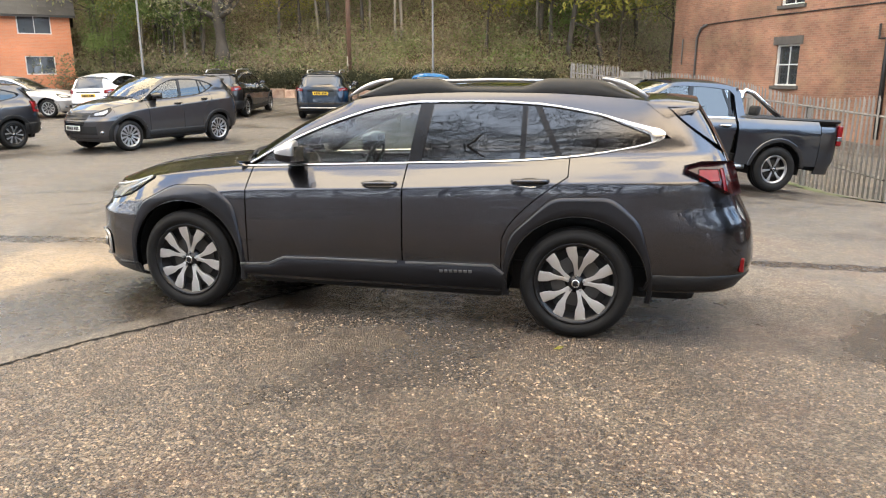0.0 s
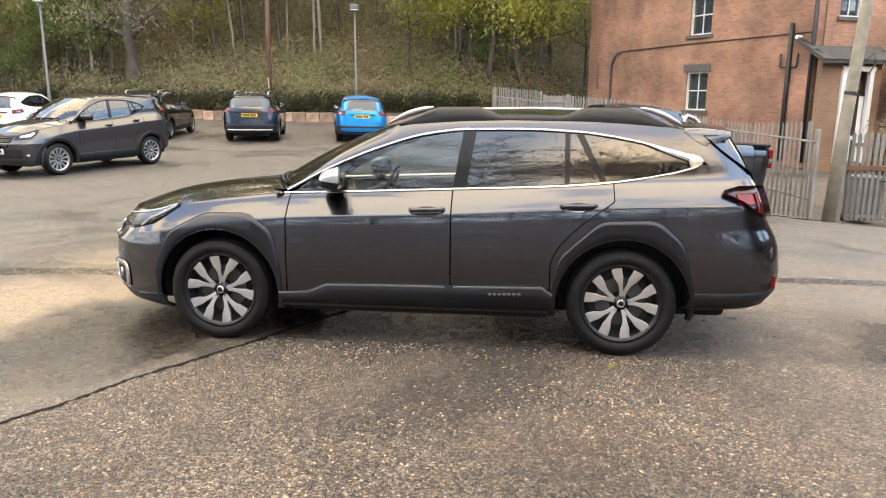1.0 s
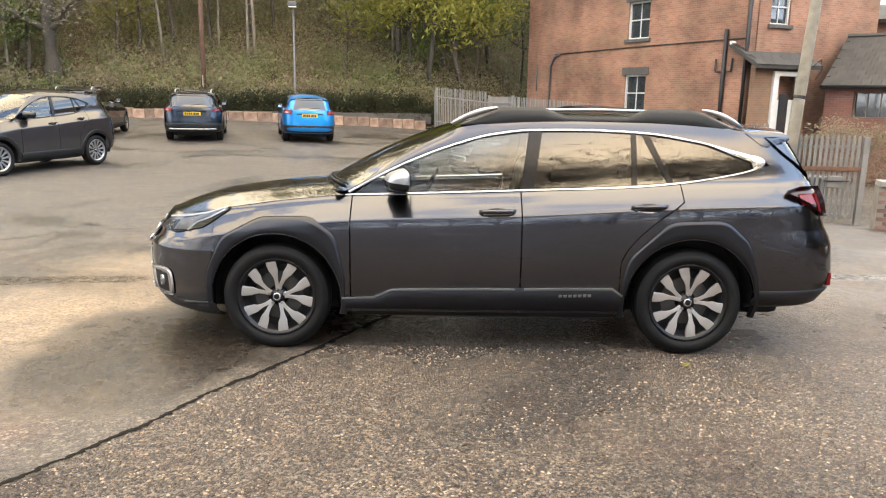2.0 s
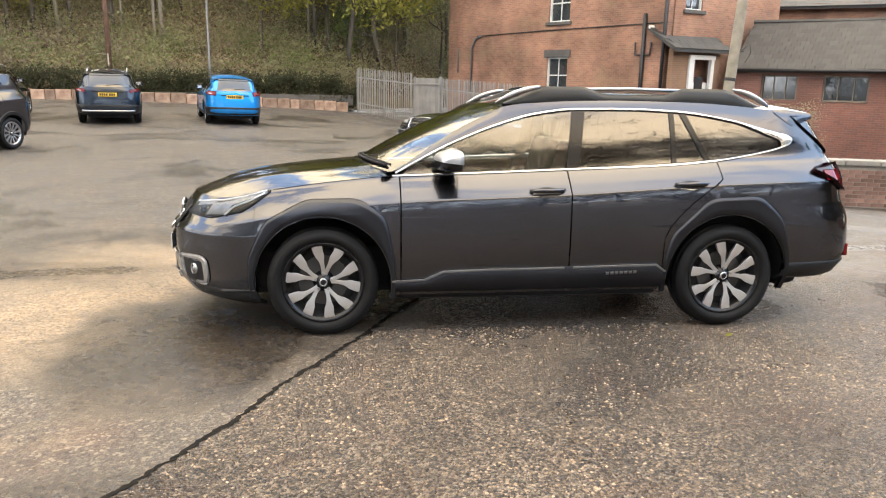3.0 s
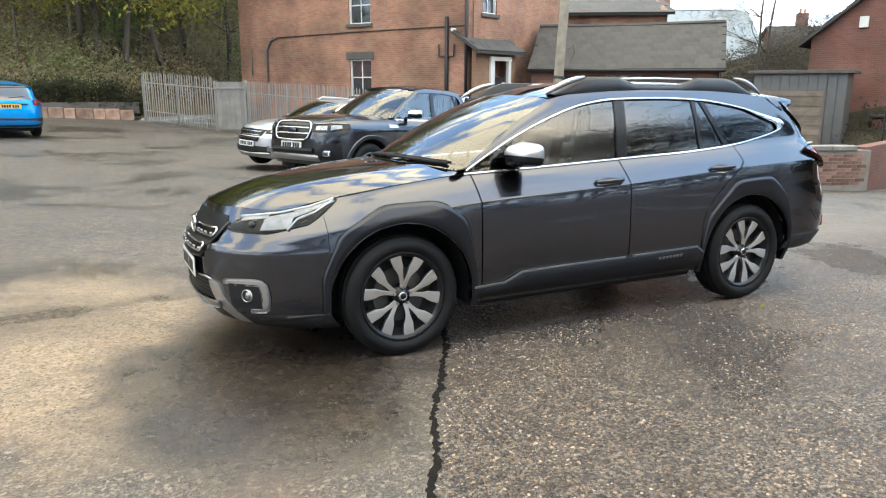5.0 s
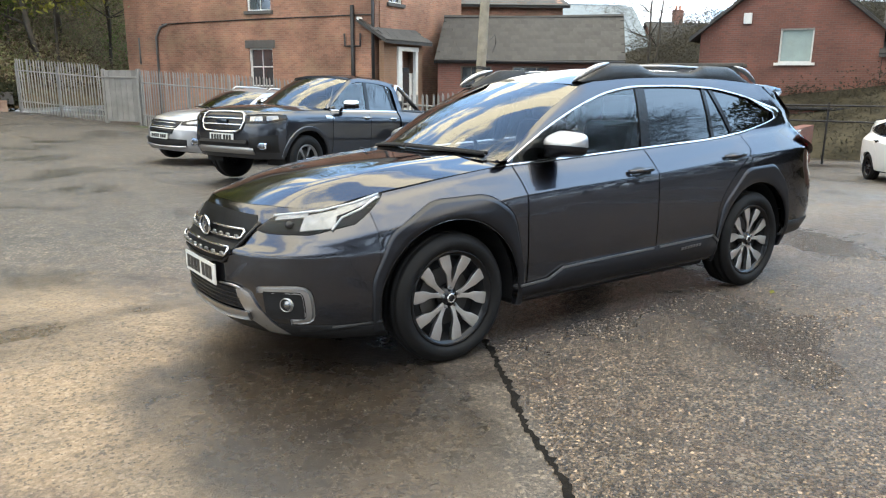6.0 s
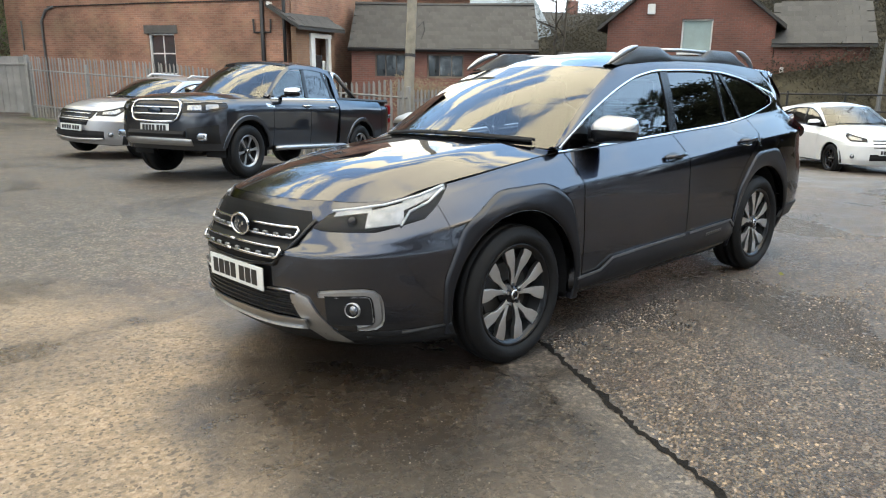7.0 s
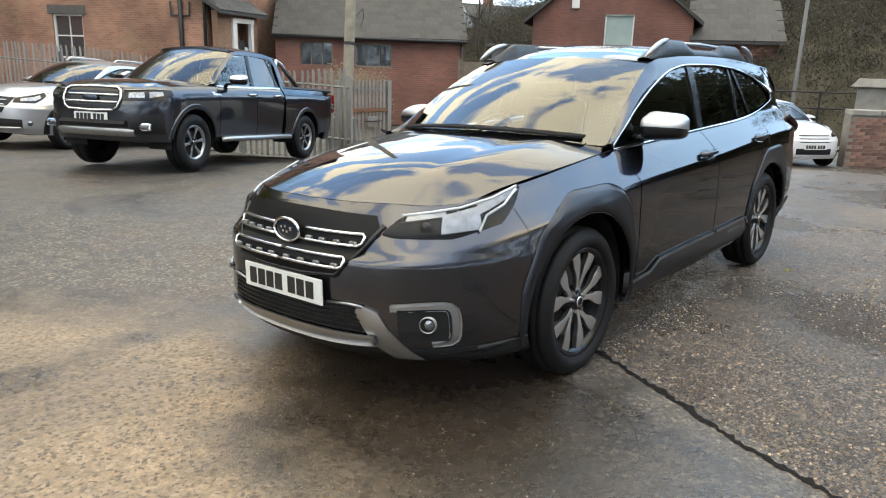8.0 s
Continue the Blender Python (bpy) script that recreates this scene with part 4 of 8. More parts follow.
def gable_house():
    """House with its gable towards the yard, one white-framed window."""
    u = Vector((0.9, -2.0, 0)).normalized()
    c = Vector((23.1, 11.9, 0))
    a = c - u * 2.9
    ang = math.degrees(math.atan2(u.y, u.x))
    e = empty("gable_house", pose(a.x, a.y, 0, 0, 0, ang), "dark red brick house gable with a white-framed window", "house")
    W = 6.3
    wall_part("wall", e, BRICK_DARK, (0, W, -1.5, 3.1), 0.3, [(2.9, 4.05, 2.3, 3.1)])
    bm = bmesh.new()
    prism([(0, 3.1), (2.9, 3.1), (2.9, 3.55), (4.05, 3.55), (4.05, 3.1), (W, 3.1), (W, 3.5), (W / 2, 6.2), (0, 3.5)], 0.3, bm)
    part("gable", bm, BRICK_DARK, e)
    win = sash_window(e, 2.9, 2.3, 1.15, 1.25, lintel=None, bars=(1, 1), pane=CURTAIN)
    part("sill", box(1.4, 0.25, 0.1, (0.575, 0.02, -0.1), 0.01), WHITEWOOD, win)
    tiled_slope(e, -0.2, 8.0, (0, 0), (3.8, 3.1), SLATE, (0.5, 0.45), m=pose(-0.35, -0.15, 3.25, 0, 0, 90) @ pose(0, 0, 0, 0, 0, 0) @ Matrix.Diagonal((1, -1, 1, 1)))
    tiled_slope(e, -0.2, 8.0, (0, 0), (3.8, 3.1), SLATE, (0.5, 0.45), m=pose(W + 0.35, -0.15, 3.25, 0, 0, 90))
    wall_part("wall", e, BRICK_DARK, (0, 8, -1.5, 3.4), 0.3, m=pose(0.3, 0.3, 0, 0, 0, 90))
    wall_part("wall", e, BRICK_DARK, (0, 8, -1.5, 3.4), 0.3, m=pose(W, 0.3, 0, 0, 0, 90))
    part("alarm_box", box(0.3, 0.1, 0.4, (1.7, -0.06, 3.75), 0.02), WHITEWOOD, e)
    # lower wing beside it
    wall_part("wall", e, BRICK_DARK, (W + 0.02, W + 3.2, -1.5, 2.6), 0.3, [(W + 0.8, W + 2.2, 0.1, 1.2)])
    part("window", box(1.4, 0.03, 1.1, (W + 1.5, 0.15, 0.1)), PANE, e)
    tiled_slope(e, W - 0.1, W + 3.4, (-0.25, 2.6), (2.6, 4.3), SLATE, (0.45, 0.4))
    # lean-to with flat roof in front
    part("lean_to", box(3.4, 1.6, 2.1, (4.3, -0.85, -1.5), 0.02), BRICK_DARK, e)
    part("lean_to_roof", box(3.6, 1.8, 0.1, (4.3, -0.9, 0.62), 0.02), IRON, e)
    part("wall_lamp", tube([(W + 0.35, -0.08, 1.55), (W + 0.35, -0.08, 1.75)], 0.07, 8), WHITEWOOD, e)


gable_house()


def far_house(name, at, yaw, w, d, h, rise, wall, roof, label, wins=(), chimney=False):
    e = empty(name, pose(at[0], at[1], at[2], 0, 0, yaw), label, "house", "far houses")
    wall_part("wall", e, wall, (0, w, 0, h), 0.3, [(x, x + ww, z, z + hh) for x, z, ww, hh in wins])
    for x, z, ww, hh in wins:
        sash_window(e, x, z, ww, hh, lintel=None, bars=(2, 1))
    wall_part("wall", e, wall, (0.3, d, 0, h), 0.3, m=pose(w, 0, 0, 0, 0, 90))
    wall_part("wall", e, wall, (0.3, d, 0, h), 0.3, m=pose(0.3, 0, 0, 0, 0, 90))
    for x in (w, 0.3):
        part("gable", prism([(0, h), (d, h), (d / 2, h + rise)], 0.3), wall, e, m=pose(x, 0, 0, 0, 0, 90))
    tiled_slope(e, -0.3, w + 0.3, (-0.35, h - 0.15), (d / 2, h + rise), roof, (0.9, 0.7), cap=60)
    tiled_slope(e, -0.3, w + 0.3, (d + 0.35, h - 0.15), (d / 2, h + rise), roof, (1.8, 1.4), cap=20)
    if chimney:
        st = part("chimney", box(0.9, 0.6, 1.6, (w * 0.25, d / 2, h + rise - 0.4), 0.02), wall, e)
        for k in (-0.2, 0.2):
            part("chimney_pot", tube([(w * 0.25 + k, d / 2, h + rise + 1.15), (w * 0.25 + k, d / 2, h + rise + 1.6)], 0.11, 10), BRICK_ORANGE, st)
    return e


far_house("far_house", (17.6, 28.5, -0.5), -32, 7.5, 6, 6.0, 0.8, BRICK_HOUSE, SLATE, "flat-topped red brick house wing behind the outbuilding", [(1.2, 3.9, 1.0, 1.2), (4.6, 4.4, 1.1, 0.8)])
far_house("far_house", (27.7, 29.8, -0.6), -25, 7, 8, 3.75, 3.4, BRICK_HOUSE, SLATE_BLUE, "distant brick house with a pale blue slate roof", [(1.5, 1.5, 1, 1.2), (4.4, 1.5, 1, 1.2)], True)
far_house("far_house", (52.0, 40.0, -1.0), -25, 12, 8, 5.0, 3.2, BRICK_DARK, SLATE, "distant dark brick house with a chimney", [(2, 2.5, 1, 1.3), (6, 2.5, 1, 1.3)], True)
orange = far_house("orange_house", (-35.0, 24.65, 0.0), 41, 8.6, 8, 5.1, 2.6, BRICK_ORANGE, SLATE, "orange brick modern house with grey tiled roof", [(6.2, 1.8, 1.45, 1.0), (6.0, 3.95, 1.65, 1.0)])

# low block wall at the foot of the bank, with a dark mesh fence above it


def low_wall():
    a, b = (-26.0, 27.6), (-0.9, 28.3)
    m, L = run(a, b)
    e = empty("retaining_wall", m, "low wall of worn red sandstone blocks", "wall", kind="structure")
    z0 = m.translation.z
    part("core", box(L, 0.3, 0.46, (L / 2, 0.26, -0.1)), DARKSTONE, e)
    r = random.Random(3)
    meshes = []
    for w in (0.42, 0.55, 0.66):
        bb = box(w - 0.02, 0.24, 0.44, (0, 0, 0), 0.02)
        me = bpy.data.meshes.new("block"); bb.to_mesh(me); bb.free(); me.materials.append(BLOCK)
        meshes.append((w, me))
    x = 0.0
    while x < L - 0.4:
        w, me = r.choice(meshes)
        p = m @ Vector((x + w / 2, 0, 0))
        o = new("block", me); o.parent = e
        o.matrix_local = pose(x + w / 2, r.uniform(-0.015, 0.015), gz(p.x, p.y) - z0 - 0.02 + r.uniform(-0.03, 0.02), r.uniform(-1.5, 1.5), 0, r.uniform(-1.5, 1.5))
        x += w
    return e


low_wall()


def bank():
    """Wooded bank that climbs behind the yard."""
    bm = bmesh.new()
    xs, ys = np.linspace(-75, 40, 90), np.linspace(0, 1, 26)
    rows = []
    for x in xs:
        row = []
        for t in ys:
            edge = 28.35 + (0.9 * (x + 0.7) if x > -0.7 and x < 4 else (4.3 if x >= 4 else 0)) + (0.55 * (x - 4) if x > 4 else 0)
            y = edge + t * 45
            z = 0.35 + 14.0 * t ** 0.85 + 0.5 * noise.noise((x * 0.2, y * 0.2, 0)) * min(1, t * 8)
            row.append(bm.verts.new((x, y, z)))
        rows.append(row)
    for a, b in zip(rows, rows[1:]):
        for k in range(len(a) - 1):
            bm.faces.new((a[k], b[k], b[k + 1], a[k + 1]))
    tagged(obj("bank", bm, EARTH, smooth=True), "leaf-strewn wooded bank above the yard", "bank", kind="structure")


def bank_z(x, y):
    edge = 28.35 + (0.9 * (x + 0.7) if -0.7 < x < 4 else (4.3 if x >= 4 else 0)) + (0.55 * (x - 4) if x > 4 else 0)
    t = max(0.0, min(1.0, (y - edge) / 45))
    return 0.35 + 14.0 * t ** 0.85


bank()


def leaves_into(bm, centre, radius, n, size, r, flat=0.8):
    """Loose leaves through a ragged clump."""
    for _ in range(n):
        d = Vector((r.gauss(0, 1), r.gauss(0, 1), r.gauss(0, 1) * flat))
        d = d.normalized() * radius * (r.random() ** 0.45)
        p = Vector(centre) + d
        u = Vector((r.gauss(0, 1), r.gauss(0, 1), r.gauss(0, 1))).normalized()
        v = u.orthogonal().normalized()
        s = size * r.uniform(0.6, 1.4)
        a = [bm.verts.new(p + u * s), bm.verts.new(p + v * s * 0.45), bm.verts.new(p - u * s), bm.verts.new(p - v * s * 0.45)]
        bm.faces.new(a)


def limb_into(bm, p, d, length, rad, r, depth, tips, bend=0.35):
    pts, rs = [p.copy()], [rad]
    q, dd = p.copy(), d.normalized()
    for k in range(4):
        dd = (dd + Vector((r.gauss(0, bend), r.gauss(0, bend), r.gauss(0.05, bend * 0.6))) * 0.5).normalized()
        q = q + dd * length / 4
        pts.append(q.copy()); rs.append(rad * (1 - 0.17 * (k + 1)))
    tube(pts, rs, 6 if depth > 1 else 4, bm)
    if depth == 0:
        tips.append(q)
        return
    for k in range(r.randint(3, 4)):
        i = r.randint(2, 4)
        nd = (dd + Vector((r.gauss(0, 0.7), r.gauss(0, 0.7), r.gauss(0.15, 0.5)))).normalized()
        limb_into(bm, pts[i], nd, length * r.uniform(0.55, 0.75), rs[i] * 0.6, r, depth - 1, tips, bend)


def tree(seed, height, rad, leaf_mat, bark=BARK, n_leaf=40, size=0.11, clump=0.9, depth=2, lean=0.05, label="", name="tree", limbs=9, thin=0.5):
    """One tree at the origin: tapered trunk with limbs, and a crown of loose leaves."""
    r = random.Random(seed)
    e = empty(name, Matrix.Identity(4), label, "tree", "bare trees" if name == "bare_tree" else "trees on the bank")
    bm, tips = bmesh.new(), []
    pts, rs = [], []
    for k in range(7):
        t = k / 6
        pts.append(Vector((lean * height * t * t + r.gauss(0, 0.08) * (k > 0), r.gauss(0, 0.08) * (k > 0), -0.5 + (height + 0.5) * t)))
        rs.append(rad * (1.15 - 0.85 * t))
    tube(pts, rs, 9, bm)
    for k in range(limbs):
        i = r.randint(2, 6)
        a = r.uniform(0, math.tau)
        limb_into(bm, pts[i], Vector((math.cos(a), math.sin(a), r.uniform(0.2, 0.9))), height * r.uniform(0.16, 0.3), rs[i] * thin, r, depth - 1, tips)
    part("trunk", bm, bark, e, smooth=True)
    if not n_leaf:
        # fine twigs at the ends of the limbs
        bm = bmesh.new()
        for t in tips:
            for _ in range(6):
                d = Vector((r.gauss(0, 1), r.gauss(0, 1), r.gauss(0.3, 0.8))).normalized()
                w = d.orthogonal().normalized() * 0.012
                q = t + d * r.uniform(0.5, 1.3)
                bm.faces.new([bm.verts.new(c) for c in (t - w, t + w, q + w * 0.3, q - w * 0.3)])
        part("crown", bm, bark, e)
    if n_leaf:
        bm = bmesh.new()
        for t in tips:
            leaves_into(bm, t, clump * r.uniform(0.6, 1.3), n_leaf, size, r)
        part("crown", bm, leaf_mat, e)
    return e


kinds = [
    tree(11, 11, 0.085, LEAF_OLIVE, n_leaf=150, size=0.085, clump=1.8, depth=2, label="slender tree with thin olive autumn leaves on the bank"),
    tree(12, 13, 0.10, LEAF_BROWN, n_leaf=120, size=0.08, clump=1.9, depth=2, label="tall tree with sparse brown leaves on the bank"),
    tree(13, 9, 0.10, LEAF_YELLOW, n_leaf=200, size=0.09, clump=1.5, depth=2, label="tree with thick yellow-green leaves on the bank"),
    tree(14, 8, 0.14, LEAF_GREEN, n_leaf=260, size=0.085, clump=1.35, depth=2, label="dark green leafy tree beside the yard"),
    tree(15, 13, 0.075, LEAF_BROWN, BIRCH, n_leaf=10, size=0.10, clump=1.0, depth=2, label="slim pale-barked tree with few leaves on the bank"),
]
place = random.Random(77)
spots = []
for k in range(200):
    x = -62 + 84 * (k + place.random()) / 200
    y = 31 + place.random() ** 1.2 * 34 + (max(0, x - 0) * 0.75)
    spots.append((x, y))
for i, (x, y) in enumerate(spots):
    w = [0.30, 0.34, 0.08, 0.06, 0.22]
    if -4 < x < 3 and y < 42:
        w = [0.2, 0.05, 0.6, 0.1, 0.05]
    kd = place.choices(kinds, w)[0]
    s = place.uniform(0.9, 1.35) + 0.5 * max(0.0, (y - 40) / 20)
    copy_thing(kd, pose(x, y, bank_z(x, y) - 0.2, place.uniform(-4, 4), place.uniform(-4, 4), place.uniform(0, 360)) @ Matrix.Diagonal((s, s, s, 1)))
# the two trees that stand by themselves beside the parked cars, and the green tree by the orange house
for kd, x, y, s in ((kinds[3], -25.7, 30.0, 0.5), (kinds[3], -23.6, 31.6, 0.65), (kinds[0], -22.5, 31.0, 0.9), (kinds[2], -0.3, 34.0, 1.0), (kinds[2], 2.0, 37.0, 1.1), (kinds[4], -3.2, 36.5, 1.0), (kinds[4], -11.0, 35.0, 1.0)):
    copy_thing(kd, pose(x, y, bank_z(x, y) - 0.2, 0, 0, x * 40) @ Matrix.Diagonal((s, s, s, 1)))
for k, kd in enumerate(kinds):
    x, y = (-45 + 9 * k, 44 + k)
    kd.matrix_world = pose(x, y, bank_z(x, y))


def undergrowth():
    """Brambles, saplings and ivy over the bank."""
    r = random.Random(9)
    for mat, n, label in ((LEAF_OLIVE, 1000, "olive bramble undergrowth over the bank"), (LEAF_BROWN, 1300, "brown dying undergrowth over the bank"), (LEAF_GREEN, 220, "dark green ivy and bushes over the bank")):
        bm = bmesh.new()
        for _ in range(n):
            x = r.uniform(-60, 9)
            off = r.random() ** 1.3 * 26
            edge = 29.5 + (0.9 * (x + 0.7) if -0.7 < x < 4 else (4.3 if x >= 4 else 0)) + (0.55 * (x - 4) if x > 4 else 0)
            y = edge + off
            s = r.uniform(0.5, 1.7) + (r.uniform(0.3, 1.6) if off > 9 else 0.0)
            leaves_into(bm, (x, y, bank_z(x, y) + s * 0.5), s, 150, 0.075, r, 0.8)
        tagged(obj("undergrowth", bm, mat), label, "undergrowth", kind="stuff")


undergrowth()


def ivy_band():
    """Dark ivy and bramble hanging over the low wall."""
    r = random.Random(23)
    bm = bmesh.new()
    for k in range(760):
        x = -27 + 26.3 * k / 760
        h = 1.5 + 0.35 * noise.noise((x * 0.5, 0, 0))
        leaves_into(bm, (x, 28.6 + r.uniform(-0.1, 0.5), 0.3 + h * r.random()), r.uniform(0.25, 0.5), 110, 0.05, r)
    tagged(obj("ivy", bm, LEAF_IVY), "dark ivy and bramble along the top of the low wall", "ivy", kind="stuff")


ivy_band()
big = tree(57, 10.5, 0.42, LEAF_BROWN, n_leaf=14, size=0.08, clump=1.2, depth=3, limbs=11, thin=0.55, lean=-0.03, label="large old spreading tree with thick bare limbs on the bank", name="old_tree")
big.matrix_world = pose(-20.0, 31.5, bank_z(-20.0, 31.5) - 0.3)

# ---------- bare trees and hedge behind the camera, seen in the car's glass ----------


def bare_row():
    kd = tree(31, 17.0, 0.13, None, n_leaf=0, depth=4, limbs=26, thin=0.5, label="bare winter tree on the far side of the yard", name="bare_tree")
    r = random.Random(4)
    pts = [(-36 + 3.4 * k + r.uniform(-1, 1), -21 - r.uniform(0, 6)) for k in range(20)] + [(-36 + 6.0 * k + r.uniform(-1.5, 1.5), -29 - r.uniform(0, 6)) for k in range(10)] + [(-33 - r.uniform(0, 4), -20 + 8 * k) for k in range(5)]
    for x, y in pts[1:]:
        copy_thing(kd, pose(x, y, gz(x, y), 0, 0, r.uniform(0, 360)) @ Matrix.Diagonal((1.15, 1.15, r.uniform(0.62, 0.92), 1)))
    kd.matrix_world = pose(pts[0][0], pts[0][1], gz(*pts[0])) @ Matrix.Diagonal((0.9, 0.9, 0.7, 1))
    # dense evergreens out of view, added to darken the reflections in the side glass
    ev = tree(41, 12.0, 0.18, LEAF_DARK, n_leaf=150, size=0.2, clump=1.7, depth=2, label="tall dense evergreen tree out of view, added for dark reflections", name="evergreen_tree", limbs=18)
    spots = [(19.5 + 2.0 * k, -7.6 - 2.5 * (k % 2) - r.uniform(0, 0.8)) for k in range(5)]
    for x, y in spots[1:]:
        s = r.uniform(0.48, 0.68)
        copy_thing(ev, pose(x, y, gz(x, y) - 0.3, 0, 0, r.uniform(0, 360)) @ Matrix.Diagonal((s, s, s, 1)))
    ev.matrix_world = pose(spots[0][0], spots[0][1], gz(*spots[0]) - 0.3) @ Matrix.Diagonal((0.6, 0.6, 0.6, 1))
    for k in range(12):
        t = r.random()
        x, y = 21 + t * 17, r.uniform(-3, 22)
        s = r.uniform(0.4, 0.6)
        copy_thing(kd, pose(x, y, -1.2 + 7.0 * t ** 0.75, 0, 0, r.uniform(0, 360)) @ Matrix.Diagonal((s, s, s, 1)))
    bm = bmesh.new()
    for k in range(420):
        if k < 300:
            x, y = -45 + 90 * k / 300, -22 + r.uniform(-1, 1)
        else:
            x, y = -40 + r.uniform(-1, 1), -33 + 60 * (k - 300) / 120
        leaves_into(bm, (x, y, r.uniform(0.2, 4.8)), 1.3, 50, 0.24, r)
    tagged(obj("hedge", bm, LEAF_SCRUB), "dense dark hedge on the far side of the yard", "hedge", kind="stuff")


bare_row()

# ---------- lamp posts and posts ----------


def lamp_post(x, y, h, head=True, label="grey steel street lamp on a plain column"):
    z = bank_z(x, y) - 0.2 if y > 28.5 else gz(x, y)
    e = empty("street_lamp", pose(x, y, z), label, "lamp", "street lamps")
    part("column", tube([(0, 0, -0.2), (0, 0, 1.2), (0, 0, 1.25), (0, 0, h)], [0.085, 0.08, 0.058, 0.045], 10), STEELPOLE, e, smooth=True)
    if head:
        hd = part("lantern", box(0.42, 0.3, 0.22, (0, -0.1, h - 0.02), 0.04), STEELPOLE, e)
        part("diffuser", box(0.36, 0.24, 0.05, (0, -0.1, h - 0.07), 0.015), WHITEWOOD, hd)
    return e


lamp_post(-7.3, 29.0, 5.2)
lamp_post(-20.6, 25.4, 5.3)
lamp_post(19.0, 3.4, 6.5)
ex = empty("timber_post", pose(-11.75, 29.5, bank_z(-11.75, 29.5)), "tall brown timber post on the bank", "post")
part("shaft", tube([(0, 0, -0.5), (0.05, 0, 10)], 0.11, 10), POSTWOOD, ex, smooth=True)
ex = empty("marker_post", pose(-11.6, 28.9, 0.4), "thin pale marker post at the foot of the bank", "post")
part("shaft", tube([(0, 0, -0.3), (0, 0, 2.2)], 0.03, 8), POLEWOOD, ex, smooth=True)

# ---------- boundary on the right: brick wall, pier, railing, grass slope ----------


def brick_courses(parent, L, z0, h, y=0.0):
    """Single bricks in stretcher bond, a little proud of their mortar."""
    bm = box(0.215, 0.1, 0.065, (0, 0, 0), 0.005)
    me = bpy.data.meshes.new("brick"); bm.to_mesh(me); bm.free(); me.materials.append(BRICK_PIECE)
    rr = random.Random(8)
    for i in range(int(h / 0.075)):
        for j in range(int(L / 0.225)):
            x = 0.12 + j * 0.225 + (0.1125 if i % 2 else 0)
            if x > L - 0.1:
                continue
            o = new("brick", me); o.parent = parent
            o.matrix_local = pose(x, y + 0.044 + rr.uniform(-0.003, 0.003), z0 + i * 0.075 + 0.005, 0, 0, rr.uniform(-0.8, 0.8))


def timber_panel(a, b, z0, h):
    """Fence panel of lapped horizontal boards between two posts."""
    m, L = run(a, b)
    e = empty("timber_fence", Matrix.Translation((0, 0, z0 - m.translation.z)) @ m, "brown timber fence panel of lapped horizontal boards", "fence")
    n = int(h / 0.14)
    for k in range(n):
        part("board", box(L, 0.03, 0.16, (L / 2, 0.02 * (k % 2), k * h / n), 0.004), TIMBER, e)
    for x in (0, L / 2, L):
        part("post", box(0.1, 0.1, h + 0.15, (x, 0.07, -0.05), 0.005), TIMBER, e)
    return e


def lean_to():
    e = empty("lean_to", pose(18.9, 14.4, -0.6, 0, 0, -62), "grey boarded lean-to shed with a flat felt roof", "shed")
    part("body", box(3.0, 1.4, 2.7, (1.5, 0.7, 0)), STEELPOLE, e)
    for k in range(10):
        part("board", box(0.27, 0.03, 2.66, (0.15 + 0.3 * k, -0.016, 0.01), 0.004), STEELPOLE, e)
    part("roof", box(3.4, 1.8, 0.12, (1.5, 0.7, 2.702), 0.02), DARKSTONE, e)


timber_panel((15.3, 13.1), (17.3, 10.4), -0.4, 1.9)
lean_to()
sh = empty("board_sheet", pose(15.0, 10.9, -0.55, 4, 0, -72), "pale plywood sheet leaning on the fence", "board")
part("sheet", box(1.4, 0.02, 0.95, (0.7, 0, 0), 0.004), PLY, sh)
part("batten", box(1.4, 0.03, 0.06, (0.7, -0.026, 0.8), 0.004), PLY, sh)


